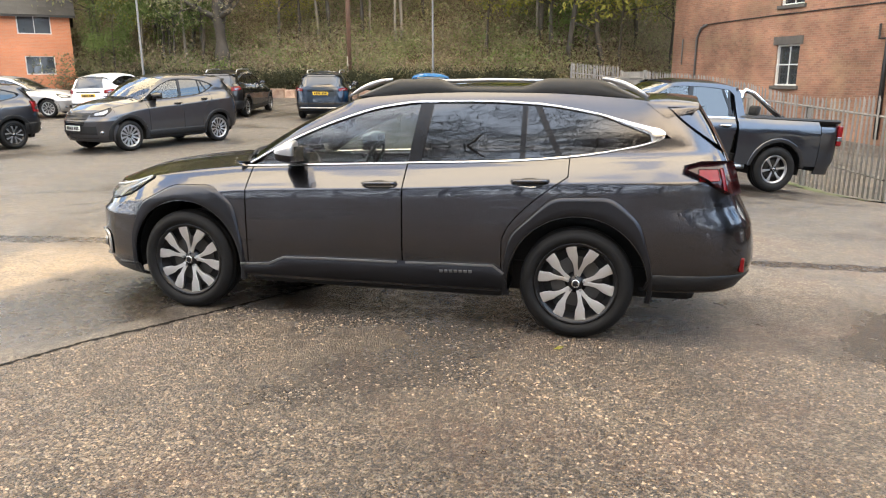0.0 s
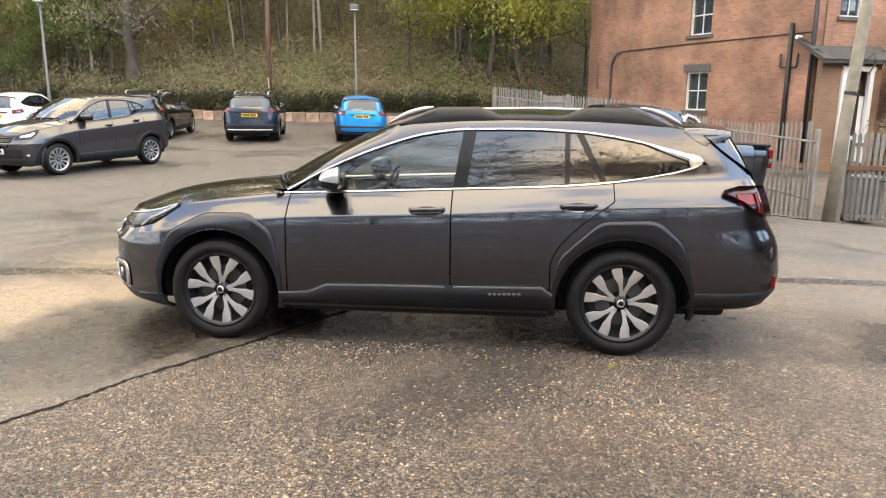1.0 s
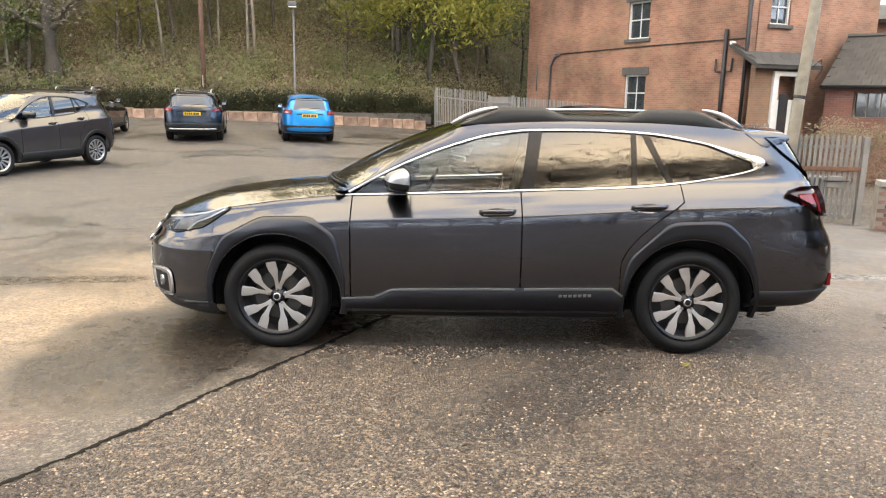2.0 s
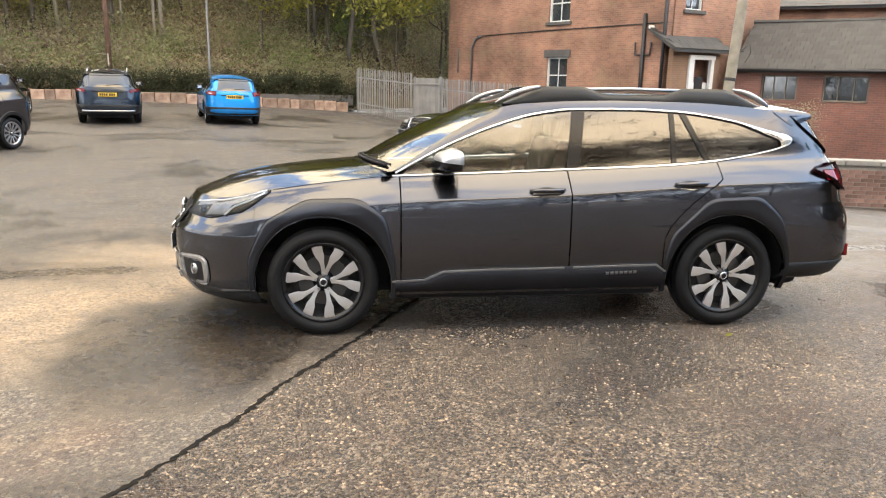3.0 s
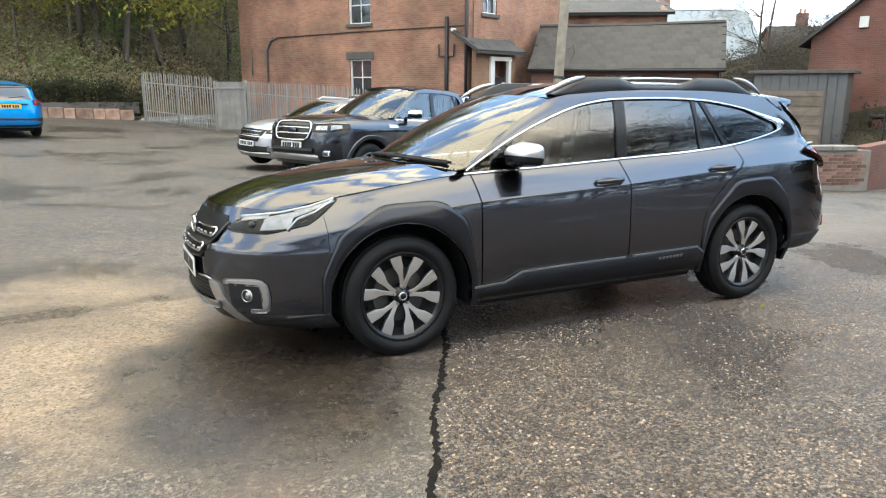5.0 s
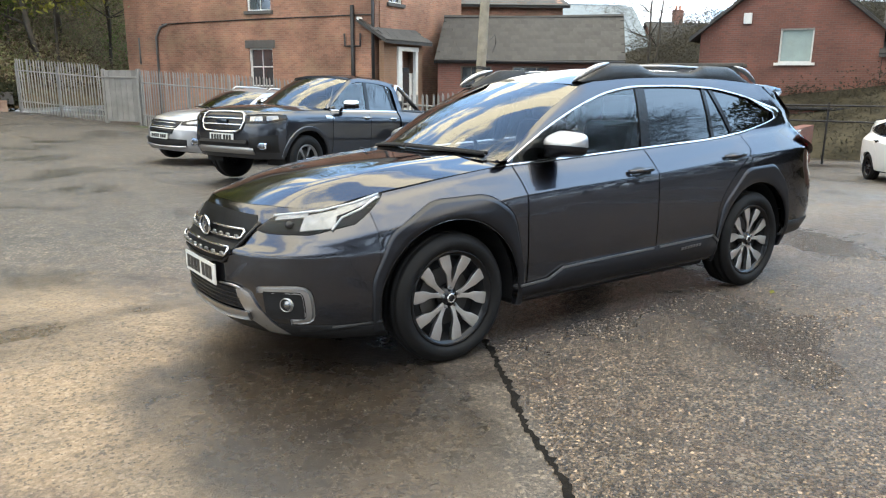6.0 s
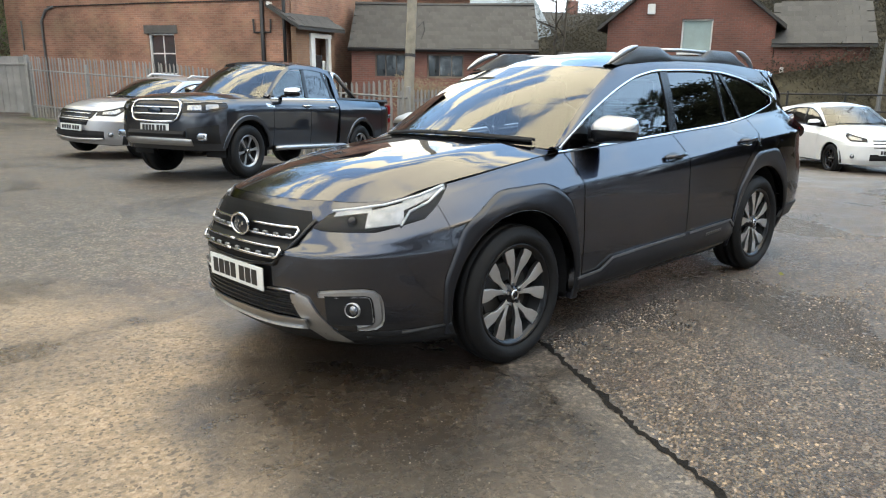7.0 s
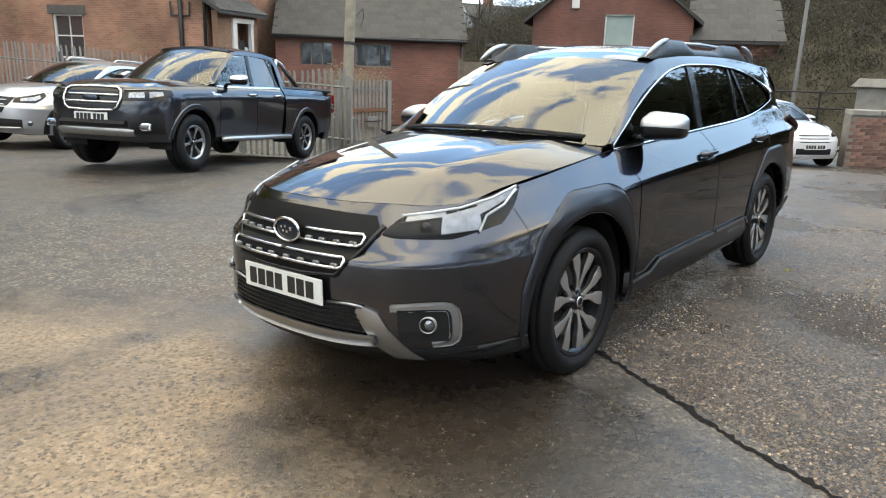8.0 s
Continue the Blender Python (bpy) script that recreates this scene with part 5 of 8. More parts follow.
def right_side():
    a, b = (7.3, 6.9), (12.2, 5.3)
    m, L = run(a, b)
    m.translation.z += 0.09
    e = empty("brick_wall", m, "low sooty brick boundary wall with stone coping", "wall", kind="structure")
    part("wall", box(L, 0.3, 1.0, (L / 2, 0.15, -0.35)), MORTAR, e)
    brick_courses(e, L, -0.1, 0.74)
    for k in range(int(L / 0.6)):
        part("coping", box(0.585, 0.4, 0.1, (0.3 + k * 0.6, 0.15, 0.652), 0.015), STONE, e)
    a, b = (12.25, 5.45), (18.0, 7.5)
    m, L = run(a, b)
    e = empty("brick_wall", m, "sooty brick wall behind the white car", "wall", kind="structure")
    part("wall", box(L, 0.3, 1.3, (L / 2, 0.15, -0.35)), BRICK_DARK, e)
    a, b = (13.8, 0.85), (16.5, -3.25)
    m, L = run(a, b)
    e = empty("brick_wall", m, "red brick boundary wall with stone coping", "wall", kind="structure")
    part("wall", box(L, 0.35, 1.55, (L / 2, 0.18, -0.4)), MORTAR, e)
    brick_courses(e, 4.2, -0.1, 1.24)
    for k in range(int(L / 0.6)):
        part("coping", box(0.585, 0.45, 0.12, (0.3 + k * 0.6, 0.18, 1.152), 0.02), STONE, e)
    pr = empty("gate_pier", pose(17.7, 1.0, -0.75), "stone gate pier with a pyramid cap", "pier")
    part("shaft", box(0.9, 0.9, 2.0, (0, 0, -0.1), 0.02), STONE, pr)
    part("cap", box(1.2, 1.2, 0.22, (0, 0, 1.902), 0.03, taper=0.75), STONE, pr)
    bm = bmesh.new()
    xs, ts = np.linspace(-14, 26, 40), np.linspace(0, 1, 14)
    rows = []
    for s in xs:
        row = []
        for t in ts:
            x, y = 19.5 + t * 20, s - t * 2
            row.append(bm.verts.new((x, y, -1.0 + 7.0 * t ** 0.75 + 0.3 * noise.noise((x * 0.3, y * 0.3, 0)))))
        rows.append(row)
    for p, q in zip(rows, rows[1:]):
        for k in range(len(p) - 1):
            bm.faces.new((p[k], p[k + 1], q[k + 1], q[k]))
    tagged(obj("slope", bm, HILL, smooth=True), "rough brown hillside beyond the yard wall", "slope", kind="structure")
    rl = empty("railing", pose(17.5, 8.5, 0, 0, 0, -78), "dark iron handrail beside the steps", "railing")
    for z in (0.55, 1.0):
        part("rail", tube([(0, 0, z - 0.1), (12, 0, z)], 0.03, 6), IRON, rl)
    for k in range(9):
        part("post", tube([(k * 1.5, 0, -1.2), (k * 1.5, 0, 1.0)], 0.03, 6), IRON, rl)
    r = random.Random(6)
    bm = bmesh.new()
    for _ in range(3000):
        t = r.random()
        x, y = 20 + t * 18, r.uniform(-14, 26)
        leaves_into(bm, (x, y, -0.9 + 7.0 * t ** 0.75), r.uniform(0.4, 1.1), 60, 0.06, r, 0.6)
    tagged(obj("undergrowth", bm, LEAF_SCRUB), "dull winter scrub over the hillside", "undergrowth", kind="stuff")
    # bush by the low fence, strip of grass along the fence foot
    bm = bmesh.new()
    for _ in range(34):
        leaves_into(bm, (10.2 + r.uniform(-1.0, 1.0), 12.9 + r.uniform(-0.5, 0.5), -0.3 + r.uniform(0, 1.4)), 0.45, 220, 0.03, r)
    tagged(obj("hedge_bush", bm, LEAF_BROWN), "brown leafless clipped bush behind the low fence", "bush")
    bm = bmesh.new()
    for k in range(60):
        t = k / 59
        for s in (-0.35, 0.12):
            x, y = 2.3 + t * 4.0 + s, 22.4 - t * 13.8
            bm.verts.new((x + r.uniform(-0.12, 0.12), y, gz(x, y) + 0.012))
    bm.verts.ensure_lookup_table()
    for k in range(59):
        bm.faces.new((bm.verts[2 * k], bm.verts[2 * k + 1], bm.verts[2 * k + 3], bm.verts[2 * k + 2]))
    tagged(obj("verge", bm, MOSS), "strip of wet moss along the fence foot", "verge", kind="structure")


right_side()

# ---------- vehicles ----------


class Shape:
    """The skin of a car that faces -x: plan outline by height, side profile about the shoulder line, wheels, glass lines."""

    def __init__(self, sx=1.0, sy=1.0, sz=1.0, **over):
        s = dict(
            nose=[(0.18, -2.27), (0.24, -2.33), (0.36, -2.415), (0.55, -2.427), (0.652, -2.424), (0.668, -2.412), (0.69, -2.385), (0.78, -2.345), (0.86, -2.30), (0.95, -2.20)],
            tail=[(0.30, 2.32), (0.36, 2.40), (0.52, 2.475), (0.72, 2.45), (0.95, 2.335), (1.13, 2.275), (1.30, 2.19), (1.52, 2.05)],
            shoulder=[(-2.42, 0.835), (-2.1, 0.865), (-1.7, 0.935), (-1.3, 0.995), (-0.89, 1.035), (0.26, 1.085), (1.34, 1.15), (2.45, 1.19)],
            prof=[(-0.95, 0.84), (-0.78, 0.90), (-0.66, 0.918), (-0.45, 0.928), (-0.24, 0.926), (-0.165, 0.921), (-0.14, 0.902), (-0.10, 0.868), (-0.05, 0.82), (0.0, 0.772), (0.12, 0.740), (0.25, 0.696), (0.38, 0.642), (0.45, 0.608)],
            xfs=-1.15, nf=2.7, xrs=1.25, nr=5.0,
            centre=[(-2.42, 0.80), (-2.32, 0.875), (-2.2, 0.925), (-1.9, 1.01), (-1.5, 1.065), (-1.1, 1.10), (-0.9, 1.12)],
            belt=[(-0.95, 1.035), (-0.39, 1.056), (0.26, 1.083), (0.9, 1.112), (1.34, 1.15), (1.65, 1.203), (1.78, 1.236), (1.84, 1.264), (1.86, 1.285)],
            top=[(-0.9, 1.05), (-0.554, 1.232), (-0.173, 1.38), (0.05, 1.44), (0.322, 1.473), (0.7, 1.478), (1.059, 1.464), (1.4, 1.415), (1.669, 1.348), (1.79, 1.318), (1.86, 1.288)],
            gutter=[(-1.04, 1.055), (-0.6, 1.285), (-0.2, 1.475), (0.05, 1.515), (0.35, 1.535), (1.06, 1.53), (1.70, 1.49), (1.82, 1.465), (2.0, 1.33), (2.27, 1.14)],
            crown=[(-0.25, 0.035), (0.3, 0.075), (1.0, 0.085), (1.8, 0.06)],
            roof_end=1.80, tip=1.86, joint_end=2.24,
            cowl=(-1.17, 0.24, 1.09, 0.045), header=(-0.24, 0.06, 1.515, 0.04, 0.60),
            axles=(-1.3725, 1.3725), radius=0.352, arch=0.432, tyre_w=0.225, track=0.79,
            zbot=0.235, sill=0.27, front_split=-1.80, rear_split=1.80, doors=(-0.875, 0.245, 0.90, 1.30))
        s.update(over)
        self.k = s
        self.sx, self.sy, self.sz = sx, sy, sz
        self.nose, self.tail, self.shoulder, self.prof = (smooth_table(s[n]) for n in ("nose", "tail", "shoulder", "prof"))
        self.centre, self.belt, self.top, self.gutter, self.crown = (smooth_table(s[n]) for n in ("centre", "belt", "top", "gutter", "crown"))
        self.xfs, self.nf, self.xrs, self.nr = s["xfs"], s["nf"], s["xrs"], s["nr"]
        self.nr_top = s.get("nr_top", s["nr"])
        self.roof_end, self.tip, self.joint_end = s["roof_end"], s["tip"], s["joint_end"]
        self.cowl, self.header, self.axles, self.radius = s["cowl"], s["header"], s["axles"], s["radius"]
        self.arch, self.tyre_w, self.track, self.zbot, self.sill = s["arch"], s["tyre_w"], s["track"], s["zbot"], s["sill"]
        self.pickup = s.get("pickup", False)
        self.lead = s.get("lead", True)
        self.front_split, self.rear_split, self.doors = s["front_split"], s["rear_split"], s["doors"]

    def boxy(self, z):
        """How square the tail's corners are in plan, by height."""
        return np.interp(z, [0.85, 1.15], [self.nr, self.nr_top])

    def half(self, x, z):
        """Half width at x, z."""
        x, z = np.asarray(x, float), np.asarray(z, float)
        w = self.prof(z - self.shoulder(x))
        tf = np.clip((self.xfs - x) / (self.xfs - self.nose(z)), 0, 1)
        tr = np.clip((x - self.xrs) / (self.tail(z) - self.xrs), 0, 1)
        return w * (1 - tf ** self.nf) ** (1 / self.nf) * (1 - tr ** self.boxy(z)) ** (1 / self.boxy(z))

    def out(self, P):
        return np.asarray(P, float) * np.array([self.sx, self.sy, self.sz])

    def side(self, x, z, sgn, off=0.0):
        return (x, sgn * (self.half(x, z) + off), z)

    def front(self, th, z, off=0.0):
        """A point on the nose: th from 0 (side) over pi/2 (middle) to pi (other side)."""
        c, s = math.cos(th), math.sin(th)
        a = self.xfs - float(self.nose(z)) + off
        x = self.xfs - a * abs(s) ** (2 / self.nf)
        w = float(self.prof(z - float(self.shoulder(x)))) + off
        return (x, -math.copysign(w * abs(c) ** (2 / self.nf), c), z)

    def rear(self, th, z, off=0.0):
        c, s = math.cos(th), math.sin(th)
        a = float(self.tail(z)) - self.xrs + off
        nr = float(self.boxy(z))
        x = self.xrs + a * abs(s) ** (2 / nr)
        w = float(self.prof(z - float(self.shoulder(x)))) + off
        return (x, -math.copysign(w * abs(c) ** (2 / nr), c), z)

    def th_front(self, y, z):
        """The angle at which the nose has that y."""
        w = float(self.prof(z - float(self.shoulder(-2.2))))
        c = min(1.0, abs(y) / w) ** (self.nf / 2)
        return math.acos(math.copysign(c, -y))

    def th_front_x(self, x, z):
        t = max(0.0, min(1.0, (self.xfs - x) / (self.xfs - float(self.nose(z)))))
        return math.asin(t ** (self.nf / 2))

    def th_rear_x(self, x, z):
        t = max(0.0, min(1.0, (x - self.xrs) / (float(self.tail(z)) - self.xrs)))
        return math.asin(t ** (float(self.boxy(z)) / 2))

    def arch_z(self, x):
        """Lower edge of the side panels: the sill, or the wheel opening above it."""
        z = self.sill
        for ax in self.axles:
            d = abs(x * self.sx - ax)
            if d < self.arch:
                z = max(z, (self.radius + math.sqrt(self.arch ** 2 - d * d)) / self.sz)
        return z


def columns(S, x0, x1, n):
    """Stations along the side, crowded at the wheel openings."""
    xs = list(np.linspace(x0, x1, n))
    for ax in S.axles:
        for k in range(0, 25):
            a = math.cos(math.pi * k / 24) * (S.arch - 1e-4) / S.sx
            xs.append(ax / S.sx + a)
        xs += [ax / S.sx - S.arch / S.sx - 0.001, ax / S.sx + S.arch / S.sx + 0.001]
    return sorted(x for x in xs if x0 <= x <= x1)


def side_panel(S, x0, x1, lo, hi, sgn, n=16, nz=14, off=0.0, edge=None):
    """Side skin between x0 and x1, from lo(x) to hi(x); edge(v) may shift the ends."""
    P = []
    for x in columns(S, x0, x1, n):
        a, b = lo(x), hi(x)
        col = []
        for j in range(nz + 1):
            z = a + (b - a) * j / nz
            c = float(S.shoulder(x)) - 0.20
            if a < c - 0.05 and b > c + 0.05:
                # rows crowd round the shoulder crease and run along it
                q = j / nz
                z = a + (c - a) * q / 0.4 if q < 0.4 else c + (b - c) * (q - 0.4) / 0.6
            xx = x
            if edge:
                xx = x + edge(x, z)
            col.append(S.out(S.side(xx, z, sgn, off)))
        P.append(col)
    return sheet(P, 0.03, flip=sgn > 0)


def wheel_parts(parent, at, sgn, R, width, style, name="wheel", rim=0.262, spokes=10):
    """A wheel with tyre, rim, spokes and cap; its outer face towards sgn y."""
    m = pose(at[0], at[1], at[2]) @ (pose(0, 0, 0, 0, 0, 0) if sgn < 0 else pose(0, 0, 0, 0, 0, 180))
    h = width / 2
    root = part(name, lathe([(-h * 0.55, rim * 0.93), (-h * 0.1, rim * 0.80), (h * 0.6, rim * 0.78), (h * 0.9, rim)], 40), style["barrel"], parent, smooth=True, m=m)
    # tyre with shoulder grooves
    prof = [(-h * 0.78, rim), (-h * 0.97, rim * 1.02 + 0.01), (-h * 1.03, (rim + R) / 2), (-h * 0.95, R - 0.035), (-h * 0.8, R - 0.012), (-h * 0.62, R - 0.001), (-h * 0.6, R - 0.009), (-h * 0.5, R - 0.009), (-h * 0.48, R), (-0.01, R), (-0.008, R - 0.009), (0.008, R - 0.009), (0.01, R), (h * 0.8, R - 0.012), (h, (rim + R) / 2), (h * 0.8, rim)]
    part("tyre", lathe(prof, 64), RUBBER, root, smooth=True)
    lip = lathe([(-h * 0.80, rim + 0.004), (-h * 0.86, rim), (-h * 0.82, rim - 0.014), (-h * 0.62, rim - 0.03)], 64)
    part("rim", lip, style["lip"], root, smooth=True)
    part("brake_disc", lathe([(-h * 0.12, 0.06), (-h * 0.12, rim * 0.62), (0.0, rim * 0.62)], 32), DISC, root)
    back = lathe([(-h * 0.05, 0.0), (-h * 0.05, rim * 0.92)], 32)
    part("hub_shadow", back, MATT, root)
    face = -h * 0.72
    pairs = style.get("pairs", False)
    for k in range(spokes):
        bm = bmesh.new()
        w0, w1, r0, r1 = style["w0"], style["w1"], 0.045 if pairs else 0.058, rim - 0.002
        rows = []
        for f, wid in ((0, 1.0), (0.2, 1.0), (0.36, 1.1), (0.48, 1.55), (0.6, 2.3), (0.8, 2.55), (1.0, 2.8)) if pairs else ((0, 1.0), (0.35, 1.05), (0.62, 0.5 + 0.5 * w1 / w0), (0.72, w1 / w0), (1.0, 1.08 * w1 / w0)):
            r = r0 + (r1 - r0) * f
            wd = w0 * wid
            if pairs:
                # two arms leave the hub close together and spread to even spacing at the rim
                sd = -1 if k % 2 else 1
                a0 = (k // 2) * 2 * math.tau / spokes + 0.16 + sd * math.pi / spokes * (0.34 + 0.66 * min(1.0, f / 0.75))
            else:
                a0 = k * math.tau / spokes + 0.16
            rows.append([(r * math.cos(a0 + s * wd / 2 / r), face + 0.014 * (1 - f) ** 2 + 0.003 * s * s, r * math.sin(a0 + s * wd / 2 / r)) for s in (-1, -0.8, 0.8, 1)])
        sheet(rows, 0.028, bm)
        part("spoke", bm, style["face"], root)
    part("hub", lathe([(face - 0.004, 0.0), (face - 0.004, 0.022), (face + 0.003, 0.031), (face + 0.016, 0.05), (face + 0.05, 0.07)], 32), BLACK, root, smooth=True)
    part("cap_ring", lathe([(face - 0.006, 0.018), (face - 0.008, 0.024), (face - 0.002, 0.027)], 24), CHROME, root, smooth=True)
    for k in range(5):
        a = k * math.tau / 5 + 0.3
        part("nut", tube([(0.053 * math.cos(a), face + 0.02, 0.053 * math.sin(a)), (0.053 * math.cos(a), face - 0.002, 0.053 * math.sin(a))], 0.009, 6), SATIN, root)
    return root


TWO_TONE = dict(barrel=MATT, lip=BLACK, face=ALLOY, w0=0.0255, w1=0.078, pairs=True)
SILVER_SPOKE = dict(barrel=MATT, lip=SATIN, face=SATIN, w0=0.03, w1=0.05)
DARK_SPOKE = dict(barrel=MATT, lip=BLACK, face=SATIN, w0=0.016, w1=0.045, pairs=True)
BLACK_SPOKE = dict(barrel=MATT, lip=BLACK, face=BLACK, w0=0.04, w1=0.05)


def plate(parent, m, mat, w=0.52, h=0.111, name="number_plate", seed=1):
    """Number plate with plain bars for its characters, in two groups."""
    p = part(name, box(w, 0.008, h, (0, 0, -h / 2), 0.003), mat, parent, m=m)
    r = random.Random(seed)
    x = -w * 0.43
    for i in range(7):
        cw = w * 0.093
        part("character_bar", box(cw, 0.003, h * 0.66, (x + cw / 2, -0.0052, -h * 0.33), 0.001), INK, p)
        x += cw + w * 0.022 + (w * 0.05 if i == 3 else 0)
    return p


def nose_top(S, th):
    """The upper edge of the nose skin, where the bonnet begins."""
    px, py, _ = S.front(th, 0.85 if S.lead else 1.05)
    z = float(S.shoulder(px)) - 0.006
    if S.lead:
        z += (0.878 - z) * max(0.0, min(1.0, (0.70 - abs(py)) / 0.25))
    return S.front(th, z)


def car_shell(S, e, body, low=CLAD, seats=True, glass_rear=GLASS_DARK, glass_front=GLASS_SIDE, door_names=True):
    """Panels, doors, glass, roof, pillars and dark underside common to all the cars."""
    D = S.doors
    for sgn in (-1, 1):
        hi = lambda x: float(S.shoulder(x)) - 0.004 if x < S.doors[0] else float(S.belt(x)) - 0.012
        part("front_wing", side_panel(S, S.front_split + 0.003, D[0] - 0.0045, S.arch_z, hi, sgn, 14, 34), body, e, smooth=True)
        flat = lambda x: S.sill
        fd = part("front_door", side_panel(S, D[0] + 0.0045, D[1] - 0.0045, flat, hi, sgn, 18, 36), body, e, smooth=True)
        # the rear door's hind edge sweeps over the wheel opening
        c0, c1 = D[2], D[3]

        def sweep(z):
            t = np.clip((z - 0.606) / 0.42, 0, 1)
            return c0 + (c1 - c0) * (t ** 1.6)
        n, nz, P = 16, 36, []
        for i in range(n + 1):
            col = []
            for j in range(nz + 1):
                v = j / nz
                x = D[1] + 0.5
                for _ in range(6):
                    c, b = float(S.shoulder(x)) - 0.20, float(S.belt(x)) - 0.012
                    z = S.sill + (c - S.sill) * v / 0.4 if v < 0.4 else c + (b - c) * (v - 0.4) / 0.6
                    x = D[1] + 0.0045 + (float(sweep(z)) - 0.004 - D[1] - 0.0045) * i / n
                col.append(S.out(S.side(x, z, sgn)))
            P.append(col)
        rd = part("rear_door", sheet(P, 0.03, flip=sgn > 0), body, e, smooth=True)

        def q_hi(x):
            b = float(S.belt(x)) - 0.012 if x <= S.tip else float(np.interp(x, [S.tip, S.joint_end], [float(S.belt(S.tip)) - 0.012, 1.15]))
            if x < c1:
                t = max(0.0, (x - c0) / (c1 - c0)) ** (1 / 1.6)
                b = min(b, 0.60 + 0.42 * t)
            return b
        if not S.pickup:
            part("rear_quarter", side_panel(S, c0 + 0.004, c1 + 0.003, lambda x: min(S.arch_z(x), q_hi(x) - 0.002), lambda x: min(q_hi(x), 1.022), sgn, 12, 10), body, e, smooth=True)
            part("rear_quarter", side_panel(S, c1 + 0.003, S.rear_split, S.arch_z, lambda x: q_hi(max(x, c1)), sgn, 14, 40), body, e, smooth=True)
            part("rear_corner", side_panel(S, S.rear_split, S.joint_end, lambda x: 1.128, q_hi, sgn, 10, 8), body, e, smooth=True)
        # roof side and pillars: from the window's upper edge to the gutter
        P = []
        g_half = lambda x, z: float(S.half(x, z))
        for x in np.linspace(S.doors[0] - 0.125, S.joint_end, 60):
            lo = float(S.top(x)) + 0.004 if x <= S.tip else q_hi(x)
            hi_z = max(float(S.gutter(x)), lo + 0.002)
            col = []
            for j in range(5):
                f = j / 4
                z = lo + (hi_z - lo) * f
                p = Vector((x, g_half(max(x, -0.9), z) - 0.012 * f * f * max(0.0, min(1.0, (S.roof_end - x) / 0.15)), z))
                hx, hb, hz, hd, hw = S.header
                x_a, x_b = S.doors[0] - 0.125, hx + 0.04
                if x < x_b:
                    cx, cb, cz, cd = S.cowl
                    u = max(0.0, (x - x_a) / (x_b - x_a))
                    edge = Vector((cx + cb + 0.02, 0.735, cz - cd)).lerp(Vector((hx + hb, hw, hz - hd)), u)
                    edge.z += 0.035 * math.sin(math.pi * u)
                    low_p = Vector((x, g_half(max(x, S.doors[0] - 0.02), lo), lo))
                    p = low_p.lerp(edge, f)
                    p.y += 0.012 * math.sin(math.pi * f)
                col.append(S.out((p.x, sgn * p.y, p.z)))
            P.append(col)
        part("side_frame", sheet(P, 0.04, flip=sgn > 0), body, e, smooth=True)
        # side glass: three panes between pillars
        B0, B1 = D[1] + 0.01, D[1] + 0.075

        def pane(x0, x1, slant0=0.0, slant1=0.0, n=14):
            P = []
            for i in range(n + 1):
                col = []
                for j in range(9):
                    v = j / 8
                    xa, xb = x0 + slant0 * v, x1 + slant1 * v
                    x = xa + (xb - xa) * i / n
                    lo, up = float(S.belt(x)) + 0.004, float(S.top(x)) - 0.004
                    z = lo + max(0.0, up - lo) * v
                    col.append(S.out(S.side(x, z, sgn, -0.012)))
                P.append(col)
            return sheet(P, 0, flip=sgn > 0)
        part("window_glass", pane(D[0] + 0.02, B0 - 0.01, 0.06, 0.06), glass_front, fd, smooth=True)
        C = S.k.get("c_post", (0.985, 1.05, 1.255))
        part("window_glass", pane(B1 + 0.01, C[0], 0.06, 0.0), glass_rear, rd, smooth=True)
        part("quarter_light", pane(C[0] + 0.03, C[2] - 0.03, 0.0, -0.17, 6), glass_rear, rd, smooth=True)
        part("window_glass", pane(C[2], S.tip - 0.07, -0.16, -0.02), glass_rear, e, smooth=True)
        for xa, xb, s0, s1 in ((B0 - 0.012, B1 + 0.012, 0.06, 0.06), (C[0] - 0.002, C[0] + 0.032, 0, 0), (C[2] - 0.033, C[2] + 0.004, -0.17, -0.16)):
            P = []
            for x0, sl in ((xa, s0), ((xa + xb) / 2, (s0 + s1) / 2), (xb, s1)):
                P.append([S.out(S.side(x0 + sl * v, float(S.belt(x0 + sl * v)) + (float(S.top(x0 + sl * v)) - float(S.belt(x0 + sl * v))) * v, sgn, -0.004)) for v in np.linspace(0, 1, 7)])
            part("pillar", sheet(P, 0.03, flip=sgn > 0), BLACK, e, smooth=True)
    # nose skin
    P = []
    nc = 44
    for i in range(nc + 1):
        f = i / nc
        col = []
        for j in range(45):
            v = j / 44
            a = S.th_front_x(S.front_split, 0.86)
            zt = nose_top(S, a + (math.pi - 2 * a) * f)[2]
            z = S.zbot + (zt - S.zbot) * v
            a = S.th_front_x(S.front_split, z)
            th = a + (math.pi - 2 * a) * f
            col.append(S.out(S.front(th, z)))
        P.append(col)
    fb = part("front_bumper", sheet(P, 0.03, flip=True), body, e, smooth=True)
    # tail skin
    P = []
    for i in range(nc + 1):
        f = i / nc
        col = []
        for j in range(41):
            z = 0.33 + (1.13 - 0.33) * j / 40
            a = S.th_rear_x(S.rear_split, z)
            th = a + (math.pi - 2 * a) * f
            col.append(S.out(S.rear(th, z)))
        P.append(col)
    rb = part("rear_bumper", sheet(P, 0.03), body, e, smooth=True)
    # bonnet
    P = []
    x0 = float(S.nose(0.86)) + 0.015
